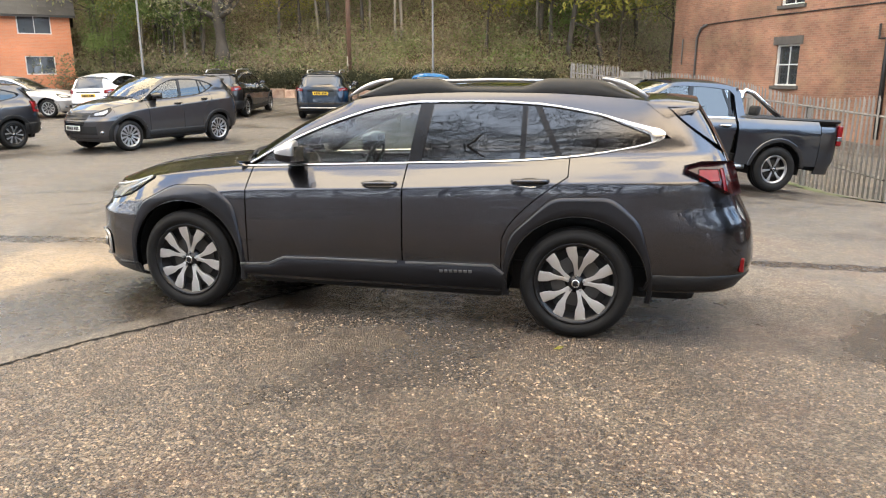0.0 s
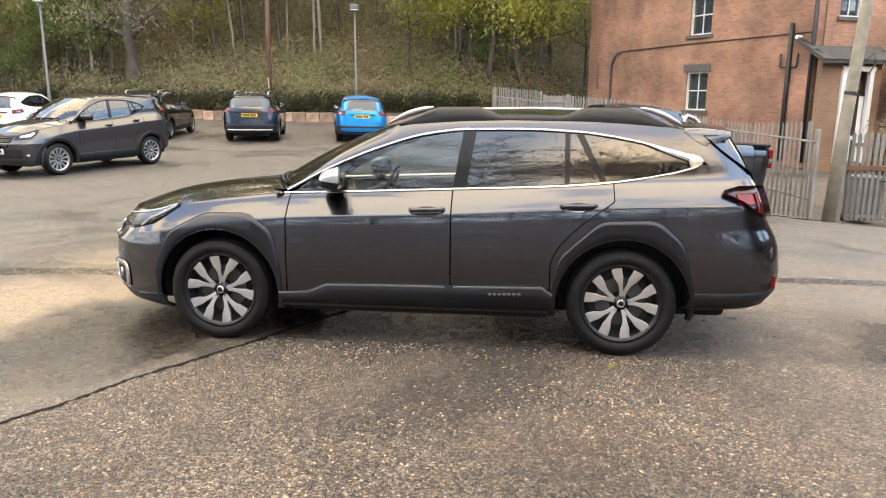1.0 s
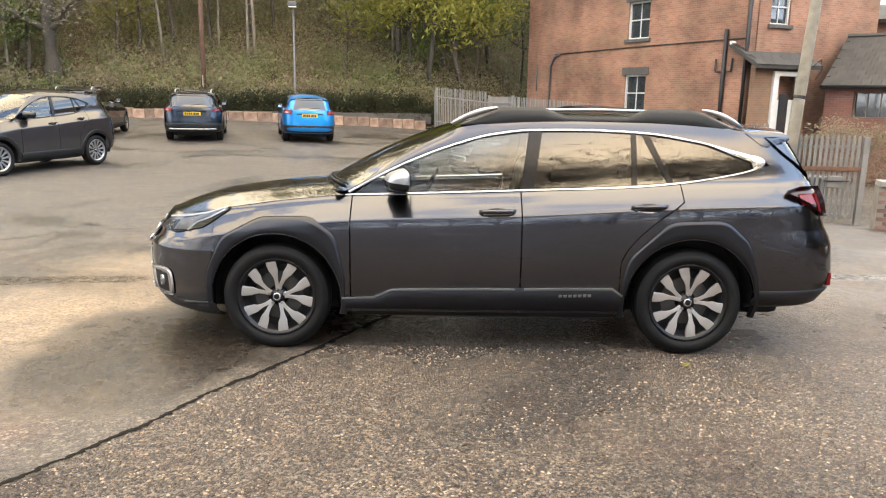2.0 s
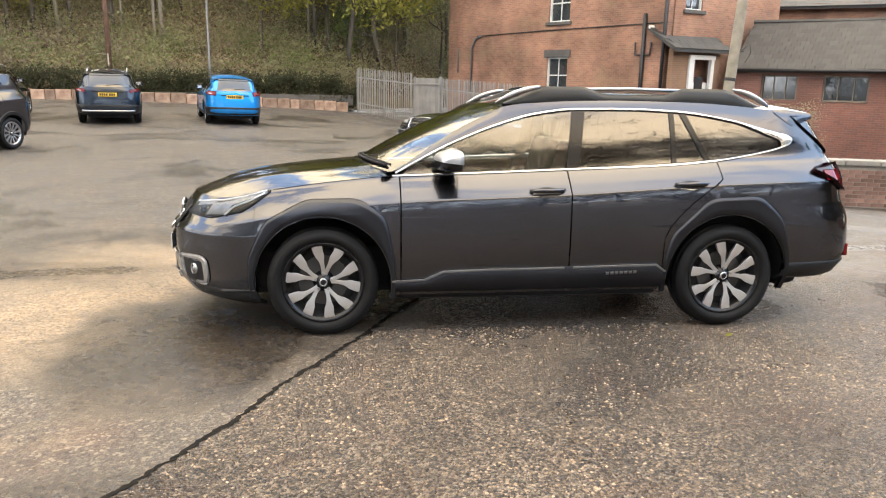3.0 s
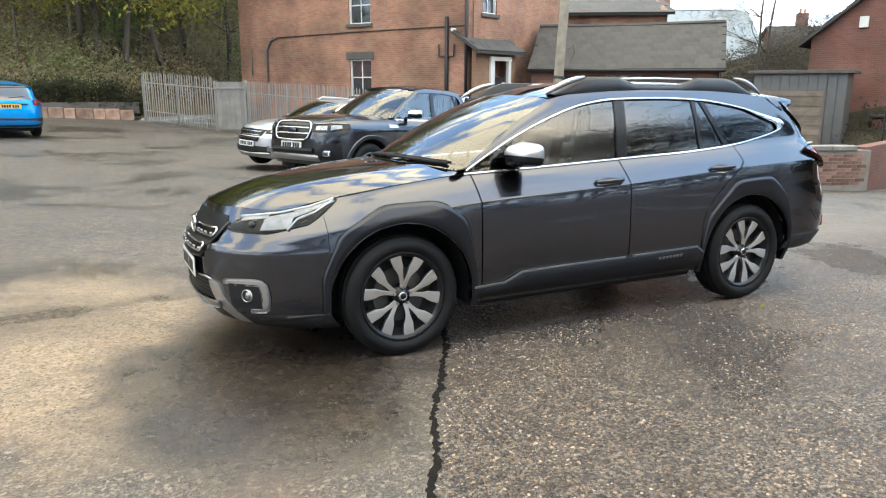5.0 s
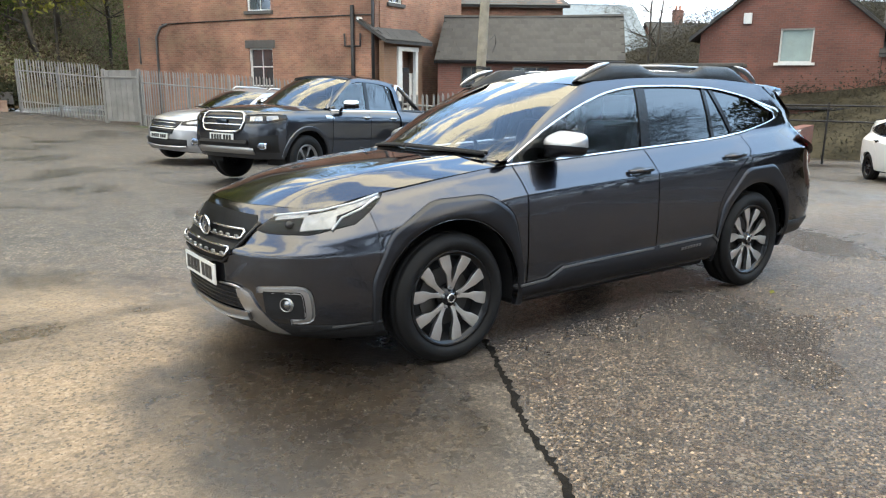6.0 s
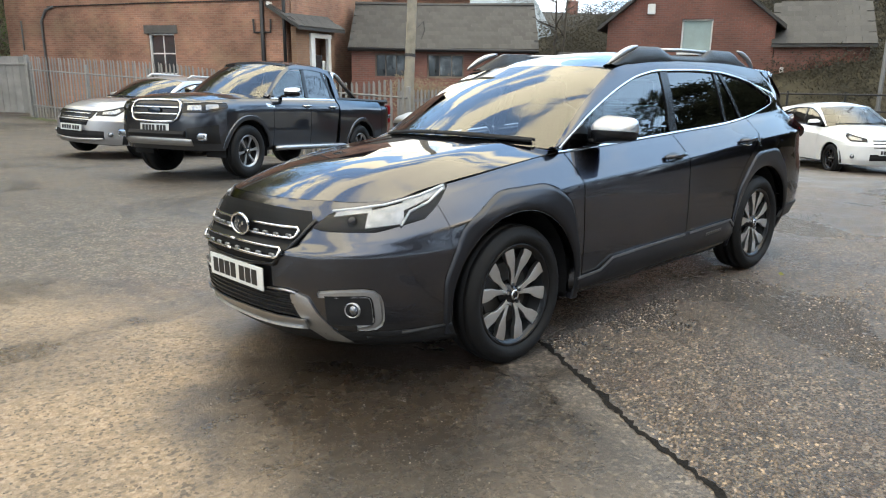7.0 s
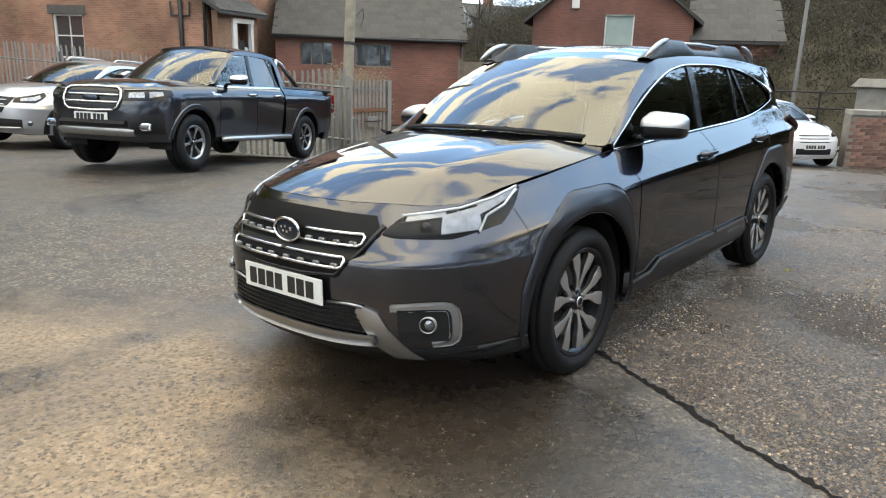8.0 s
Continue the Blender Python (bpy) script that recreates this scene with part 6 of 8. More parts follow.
    for i in range(30):
        t = i / 29
        row = []
        for j in range(25):
            v = -1 + 2 * j / 24
            xe = S.cowl[0] + S.cowl[1] * v * v + 0.01
            x = x0 + (xe - x0) * (t ** 1.5)
            # follow the nose outline at the leading edge
            zr = float(S.shoulder(x))
            th = S.th_front_x(x, zr - 0.01)
            w = float(S.half(x, zr - 0.004)) if t > 0 else 0.0
            pl = nose_top(S, math.pi / 2 + v * 0.92)
            xl = pl[0] + 0.006
            x = xl + (xe - xl) * t
            zr = float(S.shoulder(x))
            w = float(S.half(x, zr - 0.004)) - 0.003
            w = w + (abs(pl[1]) / max(abs(v), 1e-3) - w) * (1 - t) ** 3 if abs(v) > 1e-3 else w
            c = float(S.centre(x))
            y = v * w
            zl = float(S.shoulder(xl)) + (float(S.centre(xl)) - float(S.shoulder(xl))) * (1 - abs(v) ** 2.2)
            z = zr + (c - zr) * (1 - abs(v) ** 2.2) + (pl[2] + 0.001 - zl) * (1 - t) ** 5 + 0.010 * math.exp(-((abs(v) - 0.62) / 0.10) ** 2) * min(1, t * 3)
            row.append(S.out((x, y, z)))
        P.append(row)
    bon = part("bonnet", sheet(P, 0.02), body, e, smooth=True)
    # windscreen
    cx, cb, cz, cd = S.cowl
    hx, hb, hz, hd, hw = S.header
    P = []
    for i in range(13):
        u = i / 12
        row = []
        for j in range(19):
            v = -1 + 2 * j / 18
            a = Vector((cx + cb * v * v + 0.02, v * 0.735, cz - cd * v * v))
            b = Vector((hx + hb * v * v, v * hw, hz - hd * v * v))
            p = a.lerp(b, u)
            p.z += 0.035 * math.sin(math.pi * u)
            row.append(S.out(p))
        P.append(row)
    part("windscreen", sheet(P, 0), GLASS_CLEAR, e, smooth=True)
    # scuttle below the windscreen
    P = [[S.out((cx + cb * v * v + d, v * 0.74, cz - cd * v * v + dz)) for v in np.linspace(-0.86, 0.86, 19)] for d, dz in ((-0.035, -0.006), (0.0, -0.012), (0.05, 0.012))]
    part("scuttle", sheet(P, 0.02), MATT, e, smooth=True)
    # closing plates under the corners of the bonnet
    for sgn in (-1, 1):
        P = []
        for x in np.linspace(cx - 0.02, S.doors[0] + 0.02, 8):
            z = float(S.shoulder(x)) - 0.010
            y1 = float(S.half(x, z)) - 0.004
            P.append([S.out((x, sgn * (y1 + (0.60 - y1) * f), z + 0.004 * f)) for f in (0, 0.35, 0.7, 1)])
        part("corner_plate", sheet(P, 0.01, flip=sgn < 0), body, e, smooth=True)
    # roof
    P = []
    for i in range(26):
        u = i / 25
        row = []
        for j in range(21):
            v = -1 + 2 * j / 20
            x = (hx + hb * v * v + 0.004) + (S.roof_end - (hx + hb * v * v)) * u
            gzv = float(S.gutter(max(x, -0.2)))
            w = float(S.half(x, gzv)) - 0.012
            z = gzv + float(S.crown(x)) * (1 - abs(v) ** 2.4)
            row.append(S.out((x, v * w, z)))
        P.append(row)
    roof = part("roof", sheet(P, 0.03), body, e, smooth=True)
    # tailgate glass and panel
    P = []
    xe = S.roof_end
    if S.pickup:
        under_parts(S, e, seats)
        return dict(front=fb, rear=rb, bonnet=bon, roof=roof)
    for i in range(9):
        u = i / 8
        row = []
        for j in range(15):
            v = -1 + 2 * j / 14
            z = float(S.gutter(xe)) + 0.02 + (1.12 - float(S.gutter(xe)) - 0.02) * u
            th = math.pi / 2 + v * 0.5
            row.append(S.out(S.rear(th, z, 0.002)))
        P.append(row)
    frame_rows = []
    for i in range(11):
        zt = float(S.gutter(xe)) - 0.03
        z = zt + (1.10 - zt) * i / 10
        gx = np.linspace(1.70, 2.27, 120)
        xg = float(np.interp(z, S.gutter(gx)[::-1], gx[::-1])) + 0.005
        a0 = S.th_rear_x(xg, z)
        frame_rows.append([S.out(S.rear(a0 + (math.pi - 2 * a0) * j / 30, z, -0.004)) for j in range(31)])
    part("tailgate", sheet(frame_rows, 0.02, flip=True), body, e, smooth=True)
    part("tailgate_glass", sheet(P, 0), glass_rear, e, smooth=True)
    # spoiler: carries the roof on past the tailgate, its sides turned down in a wedge
    zg = float(S.gutter(xe))
    wg = float(S.half(xe, zg)) - 0.008
    rows, under = [], []
    for dx, dz, drop in ((-0.03, 0.002, 0.002), (0.02, 0.004, 0.045), (0.06, 0.005, 0.075), (0.10, 0.005, 0.097), (0.16, 0.0, 0.078), (0.22, -0.006, 0.052), (0.275, -0.014, 0.026)):
        out = max(0.0, dx - 0.1)
        w = wg + 0.006 - 0.16 * out
        low_y = max(w + 0.3 * drop, float(S.half(min(xe + dx, xe + 0.1), zg + dz - drop)) + 0.005 - 0.30 * out)
        top = [(v * w, zg + float(S.crown(xe)) * (1 - abs(v) ** 2.4) + dz + 0.003) for v in np.linspace(-1, 1, 17)]
        low = [(low_y, zg + dz - drop), (w + (low_y - w) * 0.6, zg + dz - drop * 0.5)]
        line = [(-y, z) for y, z in low] + top + low[::-1]
        rows.append([S.out((xe + dx - 0.02 * min(1, (y / w) ** 2), y, z)) for y, z in line])
        under.append([S.out((xe + dx - 0.02, v * low_y, zg + dz - drop - 0.001 + 0.6 * float(S.crown(xe)) * (1 - v * v))) for v in np.linspace(-1, 1, 17)])
    part("spoiler", sheet(rows, 0.0), body, e, smooth=True)
    bm = sheet(under[3:] + [[rows[-1][j + 2] for j in range(17)]], 0.0)
    part("spoiler_underside", bm, BLACK, e)
    under_parts(S, e, seats)
    return dict(front=fb, rear=rb, bonnet=bon, roof=roof)


def under_parts(S, e, seats):
    """Dark floor, wheel houses, cabin."""
    L0, L1 = S.axles[0] / S.sx - 0.62, S.axles[1] / S.sx + 0.75
    bm = bmesh.new()
    box((L1 - L0) * S.sx, 1.2 * S.sy, 0.34, ((L0 + L1) / 2 * S.sx, 0, S.zbot - 0.025), 0.05, bm)
    box((S.axles[1] - S.axles[0] - 2 * S.arch - 0.06), 1.66 * S.sy, 0.24, ((S.axles[0] + S.axles[1]) / 2, 0, S.zbot - 0.02), 0.04, bm)
    part("underbody", bm, MATT, e)
    for ax in S.axles:
        for sgn in (-1, 1):
            bm = bmesh.new()
            r = S.arch + 0.012
            rows = []
            for k in range(21):
                a = math.pi * (-0.06 + 1.12 * k / 20)
                rows.append([(ax + r * math.cos(a), sgn * y, S.radius + r * math.sin(a)) for y in (0.50 * S.sy, 0.86 * S.sy)])
            sheet(rows, 0, bm)
            part("wheel_liner", bm, MATT, e)
    if seats:
        bm = bmesh.new()
        box(2.6 * S.sx, 1.3 * S.sy, 0.42 * S.sz, (0.55 * S.sx, 0, 0.42 * S.sz), 0.05, bm)
        part("cabin_floor", bm, MATT, e)
        P = [[S.out((x, v * 0.70, z - 0.03 * v * v)) for v in np.linspace(-1, 1, 11)] for x, z in ((-1.06, 1.035), (-0.85, 1.06), (-0.62, 1.03), (-0.55, 0.90), (-0.60, 0.6))]
        part("dashboard", sheet(P, 0), MATT, e, smooth=True)
        for y in (-0.37, 0.37):
            for x in (0.02, 0.98):
                st = part("seat", box(0.5, 0.5 * S.sy, 0.2, (x * S.sx, y * S.sy, 0.60 * S.sz), 0.06), CLOTH, e)
                part("seat_back", box(0.13, 0.48 * S.sy, 0.56, ((x + 0.27) * S.sx, y * S.sy, 0.70 * S.sz), 0.05, rot=pose(0, 0, 0, 0, 14, 0)), CLOTH, st)
                part("headrest", box(0.09, 0.26, 0.17, ((x + 0.42) * S.sx, y * S.sy, 1.25 * S.sz), 0.04, rot=pose(0, 0, 0, 0, 8, 0)), CLOTH, st)
        # steering wheel on the right-hand side
        ring = [Vector((-0.40, 0.37, 0.98)) + 0.18 * (math.cos(a) * Vector((0, 1, 0)) + math.sin(a) * Vector((0.42, 0, 0.9))) for a in np.linspace(0, math.tau, 25)]
        sw = part("steering_wheel", tube([S.out(p) for p in ring], 0.014, 8), MATT, e, smooth=True)
        part("column", tube([S.out((-0.40, 0.37, 0.98)), S.out((-0.62, 0.37, 0.90))], 0.05, 8), MATT, sw)
        part("rear_view_mirror", box(0.03, 0.22, 0.07, S.out((-0.30, 0, 1.36)), 0.015), MATT, e)


def ribbon(S, pts, sgn, w, off, parent, name, mat, depth=0.01, label=""):
    """A flat strip along (x, z) points on the side of the car."""
    P = []
    n = len(pts)
    for i, (x, z) in enumerate(pts):
        a, b = pts[max(0, i - 1)], pts[min(n - 1, i + 1)]
        d = math.hypot(b[0] - a[0], b[1] - a[1]) or 1
        nx, nz = -(b[1] - a[1]) / d, (b[0] - a[0]) / d
        P.append([S.out(S.side(x + nx * w * s, z + nz * w * s, sgn, off + (0.003 if s == 0 else 0))) for s in (-0.5, 0.0, 0.5)])
    return part(name, sheet(P, depth, flip=sgn > 0), mat, parent, label, smooth=True)


def arch_cladding(S, e, ax, sgn, outer, mat=CLAD, edge=None):
    """Plastic arch moulding round a wheel opening; outer is its outline as (dx, dz) from the hub."""
    P = []
    # the outline as radius by angle
    seg = np.array([np.array(p) * (1 - t) + np.array(q) * t for p, q in zip(outer, outer[1:]) for t in np.linspace(0, 1, 20, endpoint=False)] + [outer[-1]])
    ang = np.arctan2(seg[:, 1], seg[:, 0])
    ang = np.where(ang < -math.pi / 2, ang + math.tau, ang)
    order = np.argsort(ang)
    ang, rad = ang[order], np.hypot(seg[:, 0], seg[:, 1])[order]
    even = np.linspace(ang[0], ang[-1], 121)
    rad = np.convolve(np.pad(np.interp(even, ang, rad), 3, mode="edge"), np.ones(7) / 7, mode="valid")
    ang = even
    for k in range(73):
        a = math.pi * (1.08 - 1.16 * k / 72)
        ca, sa = math.cos(a), math.sin(a)
        ri = S.arch + 0.004
        # outline radius in this direction
        ro = float(np.interp(a, ang, rad))
        ro = max(ro, ri + 0.03)
        col = []
        for f, off in ((0, -0.03), (0.0, 0.002), (0.06, 0.008), (0.4, 0.010), (0.80, 0.014), (0.84, 0.0142), (0.96, 0.004), (1.0, -0.001)):
            r = ri + (ro - ri) * f
            x, z = (ax + ca * r) / S.sx, max(S.sill - 0.02, (S.radius + sa * r) / S.sz)
            col.append(S.out(S.side(x, z, sgn, off)))
        P.append(col)
    return part("arch_moulding", sheet(P, 0.004, flip=sgn < 0), mat, e, smooth=True)


def mirror_parts(S, e, sgn, at=(-0.56, 0.0, 1.13), cap=SATIN, arm=BLACK, size=1.0, yo=0.775):
    """Door mirror: shaped shell on a foot."""
    x, _, z = at
    bm = bmesh.new()
    bmesh.ops.create_uvsphere(bm, u_segments=20, v_segments=14, radius=0.5)
    for v in bm.verts:
        c = v.co.copy()
        px = math.copysign(abs(c.x * 2) ** 0.5, c.x) / 2
        py = math.copysign(abs(c.y * 2) ** 0.42, c.y) / 2
        pz = math.copysign(abs(c.z * 2) ** 0.5, c.z) / 2
        if px > 0:
            px *= 0.45
        # wedge: the nose droops, the outer end is lower
        v.co = Vector((px * 0.20 + py * sgn * 0.05, py * 0.225, pz * (0.15 if pz > 0 else 0.115) * (1 - 0.28 * py * sgn) * (1 + 0.35 * px) + (0.03 if pz > 0 else 0.0) * px))
    # bright cap over a dark lower half with a thin bright line between
    lower = bm.copy()
    bmesh.ops.bisect_plane(bm, geom=bm.verts[:] + bm.edges[:] + bm.faces[:], plane_co=(0, 0, -0.004), plane_no=(0.12, 0, 1), clear_inner=True)
    bmesh.ops.bisect_plane(lower, geom=lower.verts[:] + lower.edges[:] + lower.faces[:], plane_co=(0, 0, -0.006), plane_no=(0.12, 0, 1), clear_outer=True)
    for v in lower.verts:
        v.co = Vector((v.co.x * 0.975, v.co.y * 0.985, v.co.z * 1.15))
    shell = part("mirror", bm, cap, e, smooth=True, m=pose(x * S.sx, sgn * (yo * S.sy + 0.115), (z + 0.0) * S.sz))
    part("mirror_base", lower, arm, shell, smooth=True)
    part("mirror_glass", box(0.006, 0.19, 0.095, (0.052, 0, -0.048), 0.002), CHROME, shell)
    part("mirror_arm", tube([(0.0, -sgn * 0.04, -0.045), (-0.015, -sgn * 0.12, -0.058), (-0.025, -sgn * 0.19, -0.066)], [0.016, 0.017, 0.02], 8, flat=2.6), arm, shell, smooth=True)
    return shell


def handle_parts(S, e, x, z, sgn, mat, chrome=None):
    y = float(S.half(x, z))
    h = part("door_handle", tube([S.out((x + dx, sgn * (y + dy), z + dz)) for dx, dy, dz in ((-0.115, 0.002, 0), (-0.09, 0.03, 0.003), (0, 0.038, 0.006), (0.09, 0.03, 0.008), (0.115, 0.002, 0.009))], [0.012, 0.014, 0.015, 0.014, 0.012], 8, flat=0.8), mat, e, smooth=True)
    P = [[S.out((x + 0.085 * math.cos(a) * r, sgn * (float(S.half(x + 0.085 * math.cos(a) * r, z - 0.008 + 0.032 * math.sin(a) * r)) + 0.0035), z - 0.008 + 0.032 * math.sin(a) * r)) for r in (0.02, 0.6, 1.0)] for a in np.linspace(0, math.tau, 25)]
    part("handle_recess", sheet(P, 0, flip=sgn < 0), BLACK, h, smooth=True)
    if chrome:
        part("handle_trim", tube([S.out((x + dx, sgn * (y + dy), z + dz)) for dx, dy, dz in ((-0.08, 0.012, -0.026), (0, 0.02, -0.034), (0.06, 0.012, -0.026))], 0.005, 6), chrome, h, smooth=True)
    return h


def main_car():
    """The dark grey estate that the camera walks round."""
    S = Shape(nr_top=6.5)
    e = empty("estate_car", pose(0, -0.045, 0.0, 0, 0, 0), "dark grey metallic estate car with roof rails and chrome window trim", "car")
    G = PAINT_GREY
    sh = car_shell(S, e, G)
    for ax in S.axles:
        for sgn in (-1, 1):
            wheel_parts(e, (ax, sgn * (S.track + 0.005 * (ax > 0)), S.radius), sgn, 0.357, 0.225, TWO_TONE)
    poly_f = [(-0.47, -0.12), (-0.47, 0.16), (-0.36, 0.40), (-0.10, 0.535), (0.24, 0.545), (0.40, 0.43), (0.46, 0.14), (0.47, -0.12)]
    poly_r = [(-0.47, -0.12), (-0.46, 0.10), (-0.42, 0.30), (-0.16, 0.545), (0.20, 0.56), (0.37, 0.41), (0.45, 0.14), (0.46, -0.12)]
    for sgn in (-1, 1):
        arch_cladding(S, e, S.axles[0], sgn, poly_f, PAINT_ARCH)
        arch_cladding(S, e, S.axles[1], sgn, poly_r, PAINT_ARCH)
        # sill moulding with a bright strip
        P = []
        for x in np.linspace(-0.92, 0.93, 40):
            up = float(np.interp(x, [-0.92, -0.70, -0.60, 0.86, 0.92], [0.365, 0.375, 0.435, 0.455, 0.38]))
            P.append([S.out(S.side(x, z, sgn, o)) for z, o in ((0.262, -0.08), (0.268, -0.015), (0.30, 0.010), (up - 0.03, 0.016), (up, 0.004))])
        part("sill_moulding", sheet(P, 0.01, flip=sgn > 0), PAINT_ARCH, e, smooth=True)
        ribbon(S, [(-0.93, 0.362), (-0.72, 0.372), (-0.60, 0.425), (-0.3, 0.433), (0.21, 0.438)], sgn, 0.016, 0.017, e, "sill_strip", STRIP, 0.008, "satin silver sill strip")
        ribbon(S, [(0.27, 0.44), (0.5, 0.444), (0.85, 0.45), (0.92, 0.40)], sgn, 0.016, 0.017, e, "sill_strip", STRIP, 0.008)
        # plain bar where the model name stands
        for k in range(7):
            ribbon(S, [(0.50 + k * 0.032, 0.396 + k * 0.001), (0.512 + k * 0.032, 0.396 + k * 0.001), (0.522 + k * 0.032, 0.397 + k * 0.001)], sgn, 0.02, 0.0185, e, "badge_bar", STRIP, 0.003)
        # chrome round the side windows
        xs = np.linspace(-0.90, 1.86, 60)
        ribbon(S, [(x, float(S.top(x))) for x in xs], sgn, 0.012, 0.004, e, "window_trim", CHROME, 0.012, "bright chrome window trim")
        ribbon(S, [(x, float(S.belt(x)) - 0.004) for x in np.linspace(-0.92, 1.86, 50)], sgn, 0.0095, 0.006, e, "window_trim", CHROME, 0.012)
        # the trim swells and closes in a round tip behind the last pane
        P = []
        for k in range(29):
            x = 1.45 + 0.414 * math.sin(math.pi / 2 * k / 28)
            up = float(S.top(min(x, 1.86))) + 0.005
            thick = 0.007 + 0.05 * ((x - 1.45) / 0.414) ** 1.2
            dn = up - min(thick, up - float(S.belt(min(x, 1.86))) + 0.012)
            if x > 1.775:
                u = (x - 1.775) / 0.091
                h = 0.047 * math.sqrt(max(0.0, 1 - u ** 1.6)) + 0.001
                mid = 1.279 + 0.004 * u
                up, dn = mid + h, mid - h
            P.append([S.out(S.side(x, dn + (max(up, dn + 0.006) - dn) * f, sgn, 0.006 + 0.003 * math.sin(math.pi * f))) for f in (0, 0.33, 0.67, 1)])
        part("window_trim_tip", sheet(P, 0.012, flip=sgn > 0), CHROME, e, smooth=True)
        mirror_parts(S, e, sgn, (-0.545, 0, 1.13), SATIN, BLACK)
        handle_parts(S, e, 0.085, 0.945, sgn, G, CHROME)
        handle_parts(S, e, 1.07, 0.99, sgn, G, CHROME)
        # roof rail: two feet that swell into a dark side moulding, bright ends, open middle
        rail = part("roof_rail", rail_mesh(S, sgn), CLAD, e, "dark roof rail with silver ends", smooth=True)
        y0 = float(S.half(0.6, 1.53)) - 0.03
        for xa, xb, za, zb in ((-0.22, 0.09, 1.507, 1.618), (1.47, 1.75, 1.622, 1.507)):
            pts = [(xa + (xb - xa) * f, sgn * (y0 + 0.008 + 0.006 * math.sin(math.pi * f)), za + (zb - za) * f + 0.018 * math.sin(math.pi * f)) for f in np.linspace(0, 1, 8)]
            part("rail_end", tube(pts, [0.007, 0.014, 0.018, 0.020, 0.020, 0.019, 0.016, 0.009], 10, flat=0.8), SATIN, rail, smooth=True)
        part("rail_bar", tube([(0.36, sgn * (y0 - 0.05), 1.606), (0.76, sgn * (y0 - 0.055), 1.614), (1.16, sgn * (y0 - 0.05), 1.606)], 0.013, 8), SATIN, rail, smooth=True)
    front_details(S, e, sh)
    rear_details(S, e, sh)
    return e


def rail_mesh(S, sgn):
    P = []
    for x in np.linspace(-0.16, 1.70, 70):
        base = float(S.gutter(max(x, 0.0))) - 0.005
        if x < 0.0:
            base = float(np.interp(x, [-0.16, 0.0], [1.497, 1.51]))
        t = float(np.interp(x, [-0.16, 0.06, 0.12, 0.40, 0.55, 0.98, 1.12, 1.42, 1.50, 1.70], [1.51, 1.60, 1.622, 1.625, 1.577, 1.577, 1.625, 1.622, 1.60, 1.51]))
        y = float(S.half(0.6, 1.53)) - 0.025
        P.append([(x, sgn * (y + 0.01), base), (x, sgn * (y + 0.012), base + (t - base) * 0.35), (x, sgn * (y - 0.01), base + (t - base) * 0.75), (x, sgn * (y - 0.03), t), (x, sgn * (y - 0.065), t - 0.004), (x, sgn * (y - 0.08), base)])
    return sheet(P, 0, flip=sgn > 0)


